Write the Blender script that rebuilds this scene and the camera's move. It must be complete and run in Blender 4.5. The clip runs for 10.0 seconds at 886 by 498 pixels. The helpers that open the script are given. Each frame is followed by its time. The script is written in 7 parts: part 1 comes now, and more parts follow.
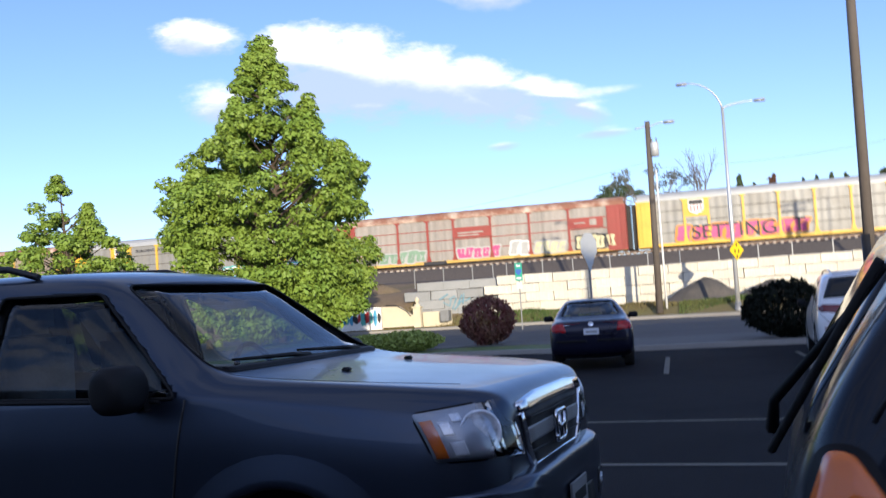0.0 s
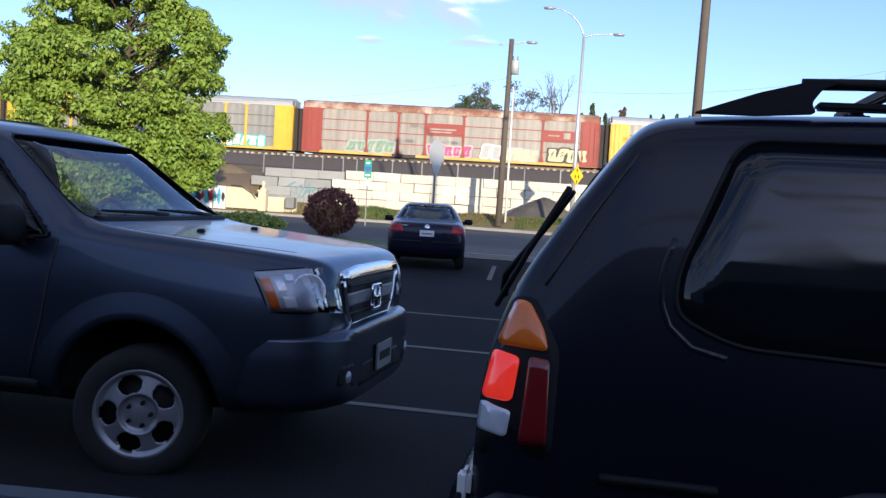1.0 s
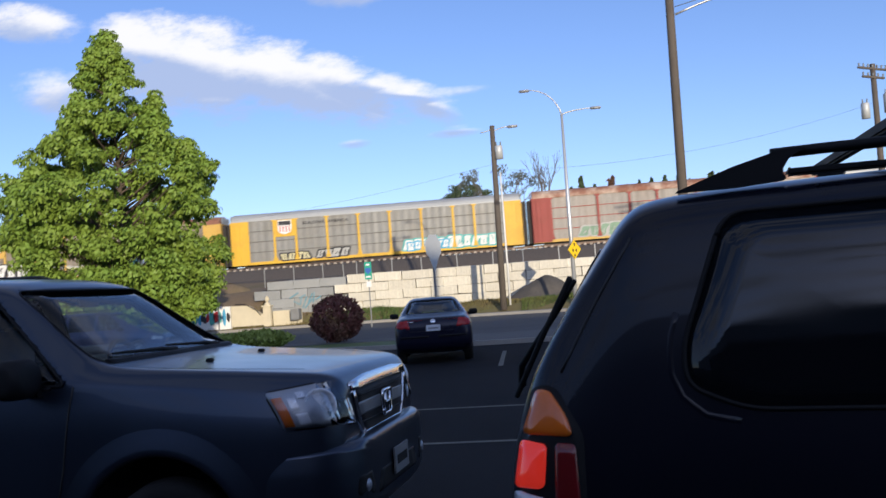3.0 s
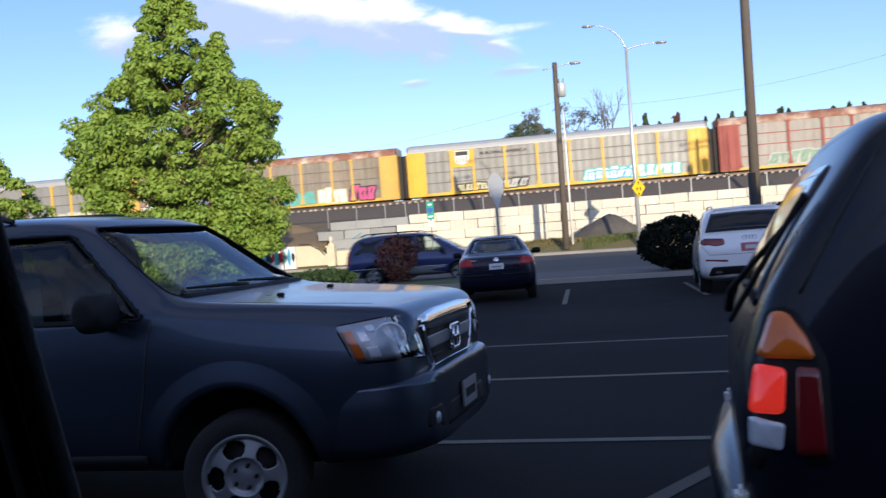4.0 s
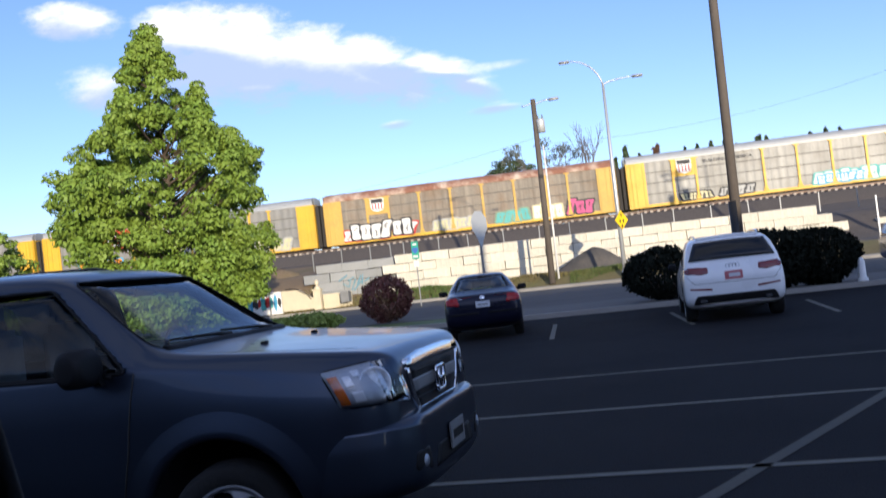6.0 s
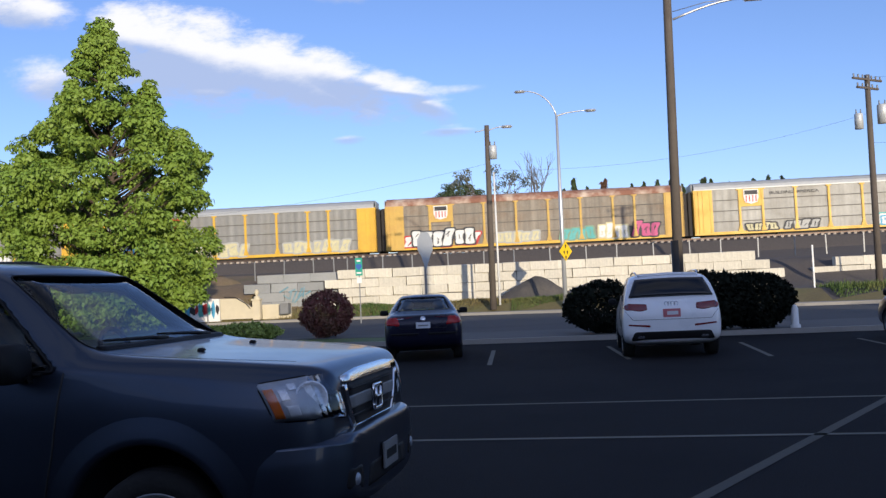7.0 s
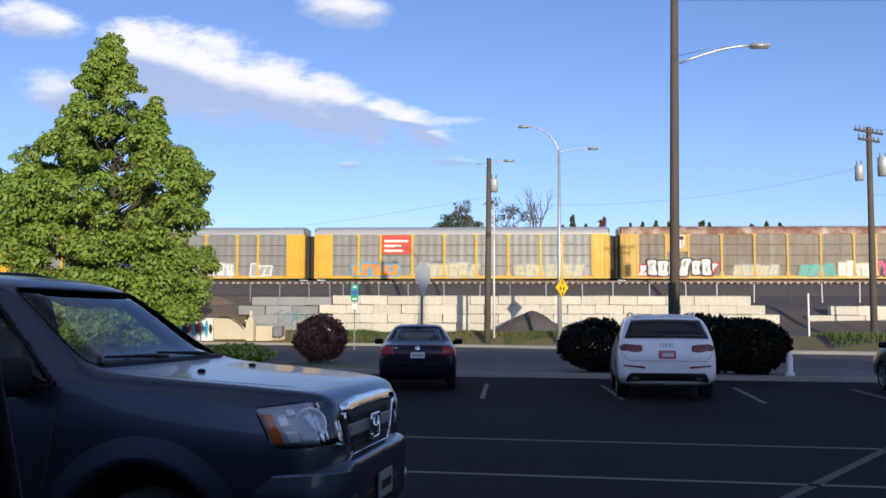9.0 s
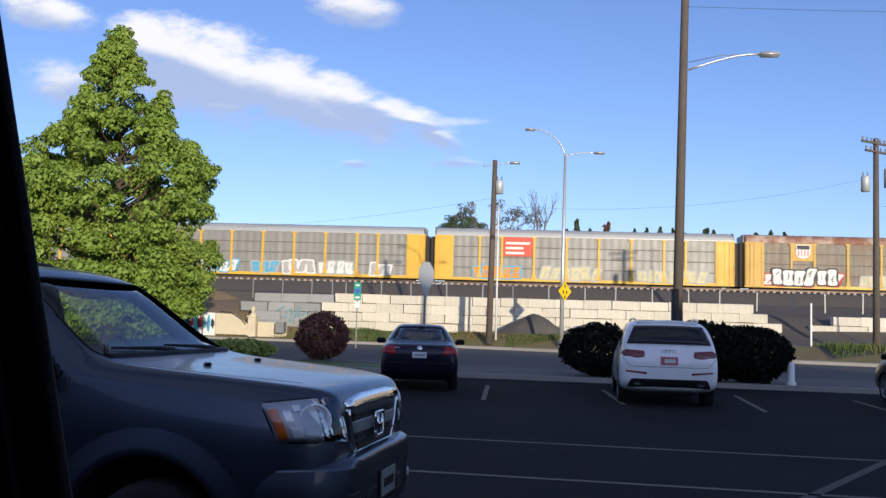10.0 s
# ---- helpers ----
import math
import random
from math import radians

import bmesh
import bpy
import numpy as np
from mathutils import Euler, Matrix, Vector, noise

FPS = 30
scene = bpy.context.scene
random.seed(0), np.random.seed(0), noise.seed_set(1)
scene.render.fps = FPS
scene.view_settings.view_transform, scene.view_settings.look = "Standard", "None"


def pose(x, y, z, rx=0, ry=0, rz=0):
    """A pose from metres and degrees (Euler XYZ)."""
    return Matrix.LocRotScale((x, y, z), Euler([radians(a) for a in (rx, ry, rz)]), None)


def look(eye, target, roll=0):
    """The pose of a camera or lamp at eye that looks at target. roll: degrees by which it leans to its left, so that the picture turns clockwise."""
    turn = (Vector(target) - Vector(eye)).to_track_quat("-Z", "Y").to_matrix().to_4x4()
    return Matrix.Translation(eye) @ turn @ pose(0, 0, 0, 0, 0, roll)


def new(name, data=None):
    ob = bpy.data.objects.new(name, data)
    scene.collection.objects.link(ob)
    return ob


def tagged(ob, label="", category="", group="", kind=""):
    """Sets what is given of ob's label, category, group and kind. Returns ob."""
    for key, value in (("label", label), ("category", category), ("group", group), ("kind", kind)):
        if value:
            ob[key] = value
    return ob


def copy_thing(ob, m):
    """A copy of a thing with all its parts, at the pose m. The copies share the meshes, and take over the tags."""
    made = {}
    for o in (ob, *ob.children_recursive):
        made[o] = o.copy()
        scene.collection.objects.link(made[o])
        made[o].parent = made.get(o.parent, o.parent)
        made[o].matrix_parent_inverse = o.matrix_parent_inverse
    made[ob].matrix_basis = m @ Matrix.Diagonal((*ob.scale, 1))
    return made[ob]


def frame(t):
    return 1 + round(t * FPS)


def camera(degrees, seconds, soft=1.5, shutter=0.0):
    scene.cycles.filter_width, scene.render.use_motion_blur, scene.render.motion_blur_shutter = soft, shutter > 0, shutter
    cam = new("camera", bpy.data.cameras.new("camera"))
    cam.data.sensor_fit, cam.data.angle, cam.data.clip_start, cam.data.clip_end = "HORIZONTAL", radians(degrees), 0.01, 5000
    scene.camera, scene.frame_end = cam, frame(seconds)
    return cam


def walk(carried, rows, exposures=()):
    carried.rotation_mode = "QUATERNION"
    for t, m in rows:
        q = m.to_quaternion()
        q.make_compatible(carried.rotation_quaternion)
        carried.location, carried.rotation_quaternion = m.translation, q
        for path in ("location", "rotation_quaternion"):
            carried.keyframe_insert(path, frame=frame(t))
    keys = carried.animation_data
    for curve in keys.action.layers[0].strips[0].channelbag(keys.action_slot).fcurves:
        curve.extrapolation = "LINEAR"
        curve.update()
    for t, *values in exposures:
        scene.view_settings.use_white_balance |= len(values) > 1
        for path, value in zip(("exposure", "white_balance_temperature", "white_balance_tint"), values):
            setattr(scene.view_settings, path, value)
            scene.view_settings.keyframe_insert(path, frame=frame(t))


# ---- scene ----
from mathutils.bvhtree import BVHTree

# ---- camera ----
cam = camera(50.0, 10.0, soft=1.4, shutter=0.3)
ROWS = [
    (0.0, -0.288, 1.039, 1.510, 15.86, 3.40, 3.80),
    (0.1, -0.242, 0.896, 1.510, 15.60, 3.90, 1.80),
    (0.2, -0.160, 0.659, 1.510, 14.30, 3.20, 0.50),
    (0.3, -0.085, 0.410, 1.510, 12.90, 1.90, 0.30),
    (0.4, -0.032, 0.196, 1.510, 11.80, 0.90, 0.00),
    (0.5, 0.013, -0.019, 1.514, 10.85, -0.21, -0.32),
    (1.0, -0.042, 0.158, 1.478, 6.66, -2.82, -3.47),
    (1.5, 0.044, 0.019, 1.492, 9.29, -0.96, 3.82),
    (2.0, 0.084, 0.139, 1.553, 3.66, 1.28, 7.01),
    (2.5, 0.053, 0.113, 1.559, 0.13, 4.34, 4.01),
    (3.0, 0.028, -0.010, 1.523, 6.91, 2.64, 4.24),
    (3.2, 0.025, -0.010, 1.511, 6.89, 1.65, 3.65),
    (4.3, -0.020, 0.009, 1.486, 13.13, -1.23, 4.84),
    (4.5, -0.013, -0.018, 1.479, 14.31, -1.47, 4.94),
    (5.0, -0.003, 0.003, 1.496, 13.78, -0.17, 5.22),
    (5.5, -0.001, -0.032, 1.495, 12.64, -0.57, 3.74),
    (6.0, 0.020, -0.013, 1.509, 9.80, 1.57, 6.65),
    (6.2, 0.026, -0.002, 1.534, 8.74, 3.25, 4.31),
    (7.3, -0.002, -0.024, 1.506, 6.14, 2.39, 2.69),
    (7.5, 0.004, -0.053, 1.507, 6.33, 2.77, 2.42),
    (8.0, -0.002, -0.022, 1.497, 6.48, 1.96, 2.81),
    (8.5, -0.008, -0.038, 1.505, 6.51, 1.41, 1.78),
    (9.0, -0.049, -0.036, 1.527, 5.91, 4.32, -0.13),
    (9.5, -0.080, -0.060, 1.524, 5.76, 5.22, -1.72),
    (10.0, -0.076, -0.053, 1.521, 6.00, 4.36, -1.61),
]
EXPOSURES = [(0.0, 0.40), (0.9, 0.43), (1.4, 0.62), (1.7, 0.62), (2.0, 0.7), (2.3, 0.1), (2.6, -0.1), (3.0, -0.08), (3.2, 0.0), (4.3, 0.3), (5.5, 0.3), (6.0, 0.26), (6.2, 0.2), (7.3, -0.1), (10.0, -0.1)]
walk(cam, [(t, pose(x, y, z, 90 + p, r, yw)) for t, x, y, z, yw, p, r in ROWS], EXPOSURES)

# ---- light: low sun behind the camera, clear sky with a few clouds ----
SUN_EL, SUN_AZ = 7.5, -21.0          # elevation; degrees by which the light drifts to +x as it goes to +y
world = bpy.data.worlds.new("sky")
scene.world = world
world.use_nodes = True


def nodes_of(tree):
    tree.nodes.clear()

    def add(kind, **kw):
        n = tree.nodes.new(kind)
        for k, v in kw.items():
            if k == "operation":
                n.operation = v
            elif k == "data_type":
                n.data_type = v
            elif k == "interpolation_type":
                n.interpolation_type = v
            elif k == "inputs":
                for i, val in v.items():
                    if isinstance(val, bpy.types.NodeSocket):
                        tree.links.new(val, n.inputs[i])
                    else:
                        n.inputs[i].default_value = val
        return n
    return add


def sky():
    N = nodes_of(world.node_tree)

    def m(op, a, b=0.0, c=0.0):
        return N("ShaderNodeMath", operation=op, inputs={0: a, 1: b, 2: c}).outputs[0]
    tex = N("ShaderNodeTexSky")
    tex.sky_type, tex.sun_disc, tex.sun_elevation, tex.sun_rotation = "NISHITA", False, radians(SKY_EL), radians(180 + SUN_AZ)
    tex.altitude, tex.air_density, tex.dust_density, tex.ozone_density = 300, 1.0, 0.6, 2.2
    coord = N("ShaderNodeTexCoord").outputs["Generated"]
    sep = N("ShaderNodeSeparateXYZ", inputs={0: coord})
    x, y, z = sep.outputs
    ay = m("MAXIMUM", m("ABSOLUTE", y), 0.12)
    u, v = m("DIVIDE", x, ay), m("DIVIDE", z, ay)
    plane = N("ShaderNodeCombineXYZ", inputs={0: u, 1: m("MULTIPLY", v, 2.2), 2: 0.0}).outputs[0]
    n1 = N("ShaderNodeTexNoise", inputs={"Vector": plane, "Scale": 9.0, "Detail": 8.0, "Roughness": 0.62})
    n2 = N("ShaderNodeTexNoise", inputs={"Vector": plane, "Scale": 30.0, "Detail": 6.0, "Roughness": 0.65})
    wob = m("ADD", m("MULTIPLY", m("SUBTRACT", n1.outputs[0], 0.5), 1.7), m("MULTIPLY", m("SUBTRACT", n2.outputs[0], 0.5), 1.2))
    total = None
    shade = None
    # centre u, v; half length; half height; slope; strength
    for cu, cv, a, b, s, k in CLOUDS:
        du, dv0 = m("SUBTRACT", u, cu), m("SUBTRACT", v, cv)
        dv = m("SUBTRACT", dv0, m("MULTIPLY", du, s))
        d = m("ADD", m("POWER", m("ABSOLUTE", m("DIVIDE", du, a)), 2.0), m("POWER", m("ABSOLUTE", m("DIVIDE", dv, b)), 2.0))
        e = m("MULTIPLY", m("SUBTRACT", m("ADD", 1.0, wob), d), k)
        total = e if total is None else m("MAXIMUM", total, e)
        low = m("MULTIPLY", m("MAXIMUM", m("SUBTRACT", 1.0, m("MULTIPLY", d, 0.36)), 0.0), m("DIVIDE", dv, b))
        shade = low if shade is None else m("ADD", shade, low)
    cover = N("ShaderNodeMapRange", interpolation_type="SMOOTHSTEP", inputs={0: total, 1: 0.0, 2: 1.0, 3: 0.0, 4: 1.0}).outputs[0]
    # the clouds drawn above lie ahead; a broken deck goes on overhead and behind
    ahead = m("MULTIPLY", cover, m("GREATER_THAN", y, 0.05))
    zz = m("MAXIMUM", z, 0.12)
    deck_at = N("ShaderNodeCombineXYZ", inputs={0: m("MULTIPLY", m("DIVIDE", x, zz), 0.45), 1: m("DIVIDE", y, zz), 2: 4.0}).outputs[0]
    deck = N("ShaderNodeTexNoise", inputs={"Vector": deck_at, "Scale": 4.5, "Detail": 8.0, "Roughness": 0.6}).outputs[0]
    high = N("ShaderNodeMapRange", interpolation_type="SMOOTHSTEP", inputs={0: m("ADD", z, m("MULTIPLY", m("LESS_THAN", y, 0.0), 0.36)), 1: 0.44, 2: 0.58, 3: 0.0, 4: 1.0}).outputs[0]
    deck = N("ShaderNodeMapRange", interpolation_type="SMOOTHSTEP", inputs={0: deck, 1: 0.46, 2: 0.62, 3: 0.0, 4: 1.0}).outputs[0]
    front = m("MULTIPLY", m("MAXIMUM", ahead, m("MULTIPLY", deck, high)), m("GREATER_THAN", z, 0.01))
    dark = N("ShaderNodeMapRange", interpolation_type="SMOOTHSTEP", inputs={0: m("ADD", shade, m("MULTIPLY", wob, 0.5)), 1: -0.45, 2: 0.40, 3: 0.0, 4: 1.0}).outputs[0]
    cloud = N("ShaderNodeMix", data_type="RGBA", inputs={0: dark, 6: (3.5, 4.3, 6.4, 1), 7: (8.1, 8.0, 8.1, 1)}).outputs[2]
    belly = N("ShaderNodeMix", data_type="RGBA", inputs={0: deck, 6: (7.2, 7.2, 7.6, 1), 7: (2.2, 2.5, 3.4, 1)}).outputs[2]
    cloud = N("ShaderNodeMix", data_type="RGBA", inputs={0: m("GREATER_THAN", ahead, 0.002), 6: belly, 7: cloud}).outputs[2]
    blue = N("ShaderNodeMix", data_type="RGBA", inputs={0: 1.0, 6: tex.outputs[0], 7: SKY_TINT})
    blue.blend_type = "MULTIPLY"
    mix = N("ShaderNodeMix", data_type="RGBA", inputs={0: m("MULTIPLY", front, 0.93), 6: blue.outputs[2], 7: cloud}).outputs[2]
    bg = N("ShaderNodeBackground", inputs={0: mix, 1: SKY})
    N("ShaderNodeOutputWorld", inputs={0: bg.outputs[0]})


SKY, SKY_EL, SKY_TINT = 0.135, 24.0, (0.86, 0.95, 1.28, 1)
CLOUDS = [(-0.385, 0.268, 0.125, 0.066, -0.20, 1.3), (-0.27, 0.243, 0.15, 0.046, -0.25, 1.3), (-0.44, 0.300, 0.06, 0.036, -0.3, 1.2), (-0.155, 0.222, 0.065, 0.020, -0.3, 1.0), (-0.125, 0.200, 0.050, 0.018, -0.5, 0.8),
          (-0.094, 0.168, 0.035, 0.006, 0.0, 0.7), (-0.204, 0.167, 0.02, 0.006, 0.0, 0.6), (-0.11, 0.214, 0.06, 0.007, 0.0, 0.6), (-0.569, 0.338, 0.07, 0.026, -0.2, 1.0), (-0.21, 0.339, 0.060, 0.026, -0.15, 0.9), (-0.543, 0.253, 0.06, 0.032, -0.1, 0.8), (-0.36, 0.220, 0.05, 0.010, -0.1, 0.6)]
sky()
sun = new("sun", bpy.data.lights.new("sun", "SUN"))
sun.data.energy, sun.data.angle, sun.data.color = 4.4, radians(0.6), (1.0, 0.87, 0.68)
sun.matrix_basis = look((-30 * math.sin(radians(SUN_AZ)), -30 * math.cos(radians(SUN_AZ)), 30 * math.tan(radians(SUN_EL))), (0, 0, 0))


# ---- materials ----
def mat(name, color, rough=0.6, metal=0.0, vary=0.15, scale=3.0, fine=40.0, bump=0.0, coat=0.0, other=None, amount=0.5, spec=0.5, per_object=0.0, emit=None, streak=0.0):
    """Two scales of noise on colour and roughness; other: a second colour for stains."""
    mt = bpy.data.materials.new(name)
    mt.use_nodes = True
    N = nodes_of(mt.node_tree)
    pos = N("ShaderNodeTexCoord").outputs["Object"]
    big = N("ShaderNodeTexNoise", inputs={"Vector": pos, "Scale": scale, "Detail": 6.0, "Roughness": 0.6}).outputs[0]
    small = N("ShaderNodeTexNoise", inputs={"Vector": pos, "Scale": fine, "Detail": 3.0, "Roughness": 0.6}).outputs[0]
    stain = N("ShaderNodeMapRange", inputs={0: big, 1: 0.45, 2: 0.7, 3: 0.0, 4: amount if other else 0.0}).outputs[0]
    base = N("ShaderNodeMix", data_type="RGBA", inputs={0: stain, 6: (*color, 1), 7: (*(other or color), 1)}).outputs[2]
    level = N("ShaderNodeMath", operation="ADD", inputs={0: N("ShaderNodeMath", operation="MULTIPLY", inputs={0: big, 1: vary * 1.4}).outputs[0],
                                                        1: N("ShaderNodeMath", operation="MULTIPLY", inputs={0: small, 1: vary * 1.4}).outputs[0]}).outputs[0]
    value = N("ShaderNodeMath", operation="ADD", inputs={0: level, 1: 1.0 - 1.4 * vary}).outputs[0]
    if streak:
        tall = N("ShaderNodeVectorMath", operation="MULTIPLY", inputs={0: pos, 1: (2.2, 2.2, 0.13)}).outputs[0]
        run = N("ShaderNodeTexNoise", inputs={"Vector": tall, "Scale": 1.0, "Detail": 5.0, "Roughness": 0.7}).outputs[0]
        value = N("ShaderNodeMath", operation="ADD", inputs={0: value, 1: N("ShaderNodeMath", operation="MULTIPLY_ADD", inputs={0: run, 1: streak * 2.4, 2: -streak * 1.2}).outputs[0]}).outputs[0]
    if per_object:
        rnd = N("ShaderNodeObjectInfo").outputs["Random"]
        value = N("ShaderNodeMath", operation="ADD", inputs={0: value, 1: N("ShaderNodeMath", operation="MULTIPLY_ADD", inputs={0: rnd, 1: per_object, 2: -per_object / 2}).outputs[0]}).outputs[0]
    col = N("ShaderNodeHueSaturation", inputs={"Value": value, "Color": base}).outputs[0]
    r = N("ShaderNodeMapRange", inputs={0: big, 1: 0.3, 2: 0.7, 3: max(rough - 0.06, 0.02), 4: min(rough + 0.06, 1.0)}).outputs[0]
    p = N("ShaderNodeBsdfPrincipled", inputs={"Base Color": col, "Roughness": r, "Metallic": metal, "Coat Weight": coat, "Specular IOR Level": spec})
    if coat:
        p.inputs["Coat Roughness"].default_value = 0.04
    if emit:
        p.inputs["Emission Color"].default_value = (*emit[0], 1)
        p.inputs["Emission Strength"].default_value = emit[1]
    if bump:
        b = N("ShaderNodeBump", inputs={"Strength": bump, "Distance": 0.02, "Height": small})
        mt.node_tree.links.new(b.outputs[0], p.inputs["Normal"])
    N("ShaderNodeOutputMaterial", inputs={0: p.outputs[0]})
    return mt


def glass(name, color=(0.8, 0.9, 0.9), rough=0.0, ior=1.45, dark=0.0):
    mt = bpy.data.materials.new(name)
    mt.use_nodes = True
    N = nodes_of(mt.node_tree)
    t = N("ShaderNodeBsdfTransparent", inputs={0: (*color, 1)})
    g = N("ShaderNodeBsdfGlossy", inputs={0: (1, 1, 1, 1), 1: 0.01})
    f = N("ShaderNodeFresnel", inputs={0: ior})
    mx = N("ShaderNodeMixShader", inputs={0: f.outputs[0], 1: t.outputs[0], 2: g.outputs[0]})
    N("ShaderNodeOutputMaterial", inputs={0: mx.outputs[0]})
    return mt


# lot asphalt set darker than real asphalt, to deepen its shade
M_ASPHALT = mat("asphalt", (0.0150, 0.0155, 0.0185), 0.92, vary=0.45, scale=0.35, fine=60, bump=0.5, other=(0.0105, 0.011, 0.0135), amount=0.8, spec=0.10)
M_ROAD = mat("road_asphalt", (0.07, 0.068, 0.066), 0.85, vary=0.3, scale=0.25, fine=40, bump=0.4, other=(0.045, 0.045, 0.046))
M_CONCRETE = mat("concrete", (0.34, 0.32, 0.29), 0.85, vary=0.25, scale=0.8, fine=25, bump=0.4, other=(0.24, 0.22, 0.2))
M_BLOCK = mat("concrete_block", (0.66, 0.62, 0.52), 0.9, vary=0.28, scale=0.7, fine=9, bump=0.8, other=(0.50, 0.46, 0.38), amount=0.8, per_object=0.16, streak=0.22)
# greyer than M_BLOCK: the set-back wall's shade is put into the colour
M_BLOCKGREY = mat("shaded_grey_block", (0.29, 0.30, 0.30), 0.9, vary=0.22, scale=0.9, fine=14, bump=0.6, other=(0.3, 0.3, 0.3), per_object=0.25)
M_PAINTLINE = mat("line_paint", (0.14, 0.132, 0.105), 0.8, vary=0.5, scale=2.0, fine=30, other=(0.08, 0.08, 0.07), amount=0.8)
M_FAINT = mat("worn_line_paint", (0.060, 0.054, 0.040), 0.8, vary=0.5, scale=2.0, fine=30, other=(0.05, 0.05, 0.045), amount=0.9)
M_EARTH = mat("earth", (0.20, 0.145, 0.09), 0.95, vary=0.4, scale=0.3, fine=6, bump=0.8, other=(0.11, 0.10, 0.045), amount=0.8)
M_BALLAST = mat("ballast", (0.10, 0.085, 0.075), 0.95, vary=0.6, scale=1.5, fine=9, bump=1.0, other=(0.06, 0.05, 0.045))
# darker version of M_CONCRETE, with the near sidewalk's shade in its colour
M_APRON = mat("shade_dark_concrete", (0.115, 0.112, 0.108), 0.9, vary=0.3, scale=0.6, fine=25, bump=0.4, other=(0.075, 0.074, 0.073))
M_GRAVEL = mat("dark_gravel", (0.085, 0.078, 0.072), 0.95, vary=0.5, scale=1.2, fine=14, bump=1.0, other=(0.13, 0.11, 0.09))
M_RAIL = mat("rail_steel", (0.10, 0.07, 0.055), 0.5, 0.7, vary=0.3)
M_TIE = mat("tie_wood", (0.36, 0.31, 0.26), 0.9, vary=0.3, per_object=0.4)
M_GRASS = mat("grass", (0.07, 0.12, 0.025), 0.8, vary=0.5, scale=0.5, fine=8, other=(0.16, 0.14, 0.05), amount=0.7)
M_DRY = mat("dry_grass", (0.19, 0.15, 0.06), 0.9, vary=0.5, scale=0.5, fine=8, other=(0.10, 0.12, 0.035), amount=0.7)
M_LEAF = mat("leaf", (0.195, 0.285, 0.045), 0.55, vary=0.4, scale=0.5, fine=2.5, other=(0.11, 0.20, 0.03), amount=0.7, spec=0.3)
M_BARK = mat("bark", (0.10, 0.075, 0.055), 0.95, vary=0.5, scale=4, fine=30, bump=1.0)
M_BURG = mat("burgundy_leaf", (0.20, 0.062, 0.050), 0.6, vary=0.5, scale=2, fine=9, other=(0.17, 0.15, 0.06), amount=0.5)
# near-black leaf tone carries part of the hedges' shade
M_HEDGE = mat("shaded_hedge_leaf", (0.014, 0.017, 0.012), 0.95, vary=0.5, scale=2, fine=9, spec=0.08)
M_SHRUB = mat("shrub_leaf", (0.27, 0.33, 0.07), 0.6, vary=0.4, scale=2, fine=9)
M_CONIFER = mat("conifer_leaf", (0.055, 0.085, 0.035), 0.8, vary=0.4, scale=1, fine=5)
M_TWIG = mat("bare_twig", (0.15, 0.13, 0.12), 0.9, vary=0.3)
M_WOODPOLE = mat("weathered_pole_wood", (0.12, 0.098, 0.08), 0.9, vary=0.35, scale=1.2, fine=25, bump=0.6, other=(0.05, 0.042, 0.036))
M_GALV = mat("galvanised_steel", (0.62, 0.63, 0.63), 0.4, 0.6, vary=0.15, scale=2)
M_GREYMETAL = mat("grey_metal", (0.24, 0.245, 0.25), 0.5, 0.4, vary=0.2, scale=3)
M_WHITEMETAL = mat("white_painted_metal", (0.75, 0.75, 0.73), 0.5, vary=0.1)
M_TRANSFORMER = mat("transformer_grey", (0.5, 0.52, 0.53), 0.5, 0.2, vary=0.15)
M_WIRE = mat("wire", (0.03, 0.03, 0.03), 0.6, vary=0.05)
M_YSIGN = mat("sign_yellow", (0.85, 0.55, 0.01), 0.5, vary=0.08)
M_GSIGN = mat("sign_green", (0.01, 0.32, 0.22), 0.5, vary=0.08)
M_BSIGN = mat("sign_blue", (0.03, 0.12, 0.42), 0.5, vary=0.05)
M_BLACK = mat("black_paint", (0.012, 0.012, 0.013), 0.5, vary=0.1)
M_WHITE = mat("white_paint", (0.78, 0.77, 0.74), 0.6, vary=0.12, scale=4)
M_CREAM = mat("cream_stucco", (0.62, 0.55, 0.40), 0.9, vary=0.2, scale=2, bump=0.4)
# rail cars
M_TGREY = mat("galvanised_panel", (0.25, 0.247, 0.232), 0.5, 0.1, vary=0.2, scale=0.5, fine=5, other=(0.22, 0.205, 0.175), amount=0.8, streak=0.35)
# rail tone darkened to draw the shadow lines between panel rows
M_TSEAM = mat("shadow_dark_panel_rail", (0.12, 0.112, 0.10), 0.7, vary=0.3, scale=1.0, fine=6)
M_TGREYB = mat("weathered_panel", (0.25, 0.215, 0.17), 0.65, vary=0.28, scale=0.55, fine=6, other=(0.20, 0.135, 0.085), amount=0.8, streak=0.6)
M_TGREYR = mat("dusty_panel", (0.31, 0.285, 0.255), 0.6, vary=0.25, scale=0.55, fine=6, other=(0.28, 0.23, 0.19), amount=0.7, streak=0.55)
M_TYEL = mat("rail_yellow", (0.70, 0.425, 0.035), 0.5, vary=0.2, scale=0.8, fine=8, other=(0.45, 0.23, 0.04), amount=0.5)
M_TYEL2 = mat("faded_rail_yellow", (0.60, 0.385, 0.085), 0.6, vary=0.22, scale=0.8, fine=8, other=(0.45, 0.26, 0.09), amount=0.6)
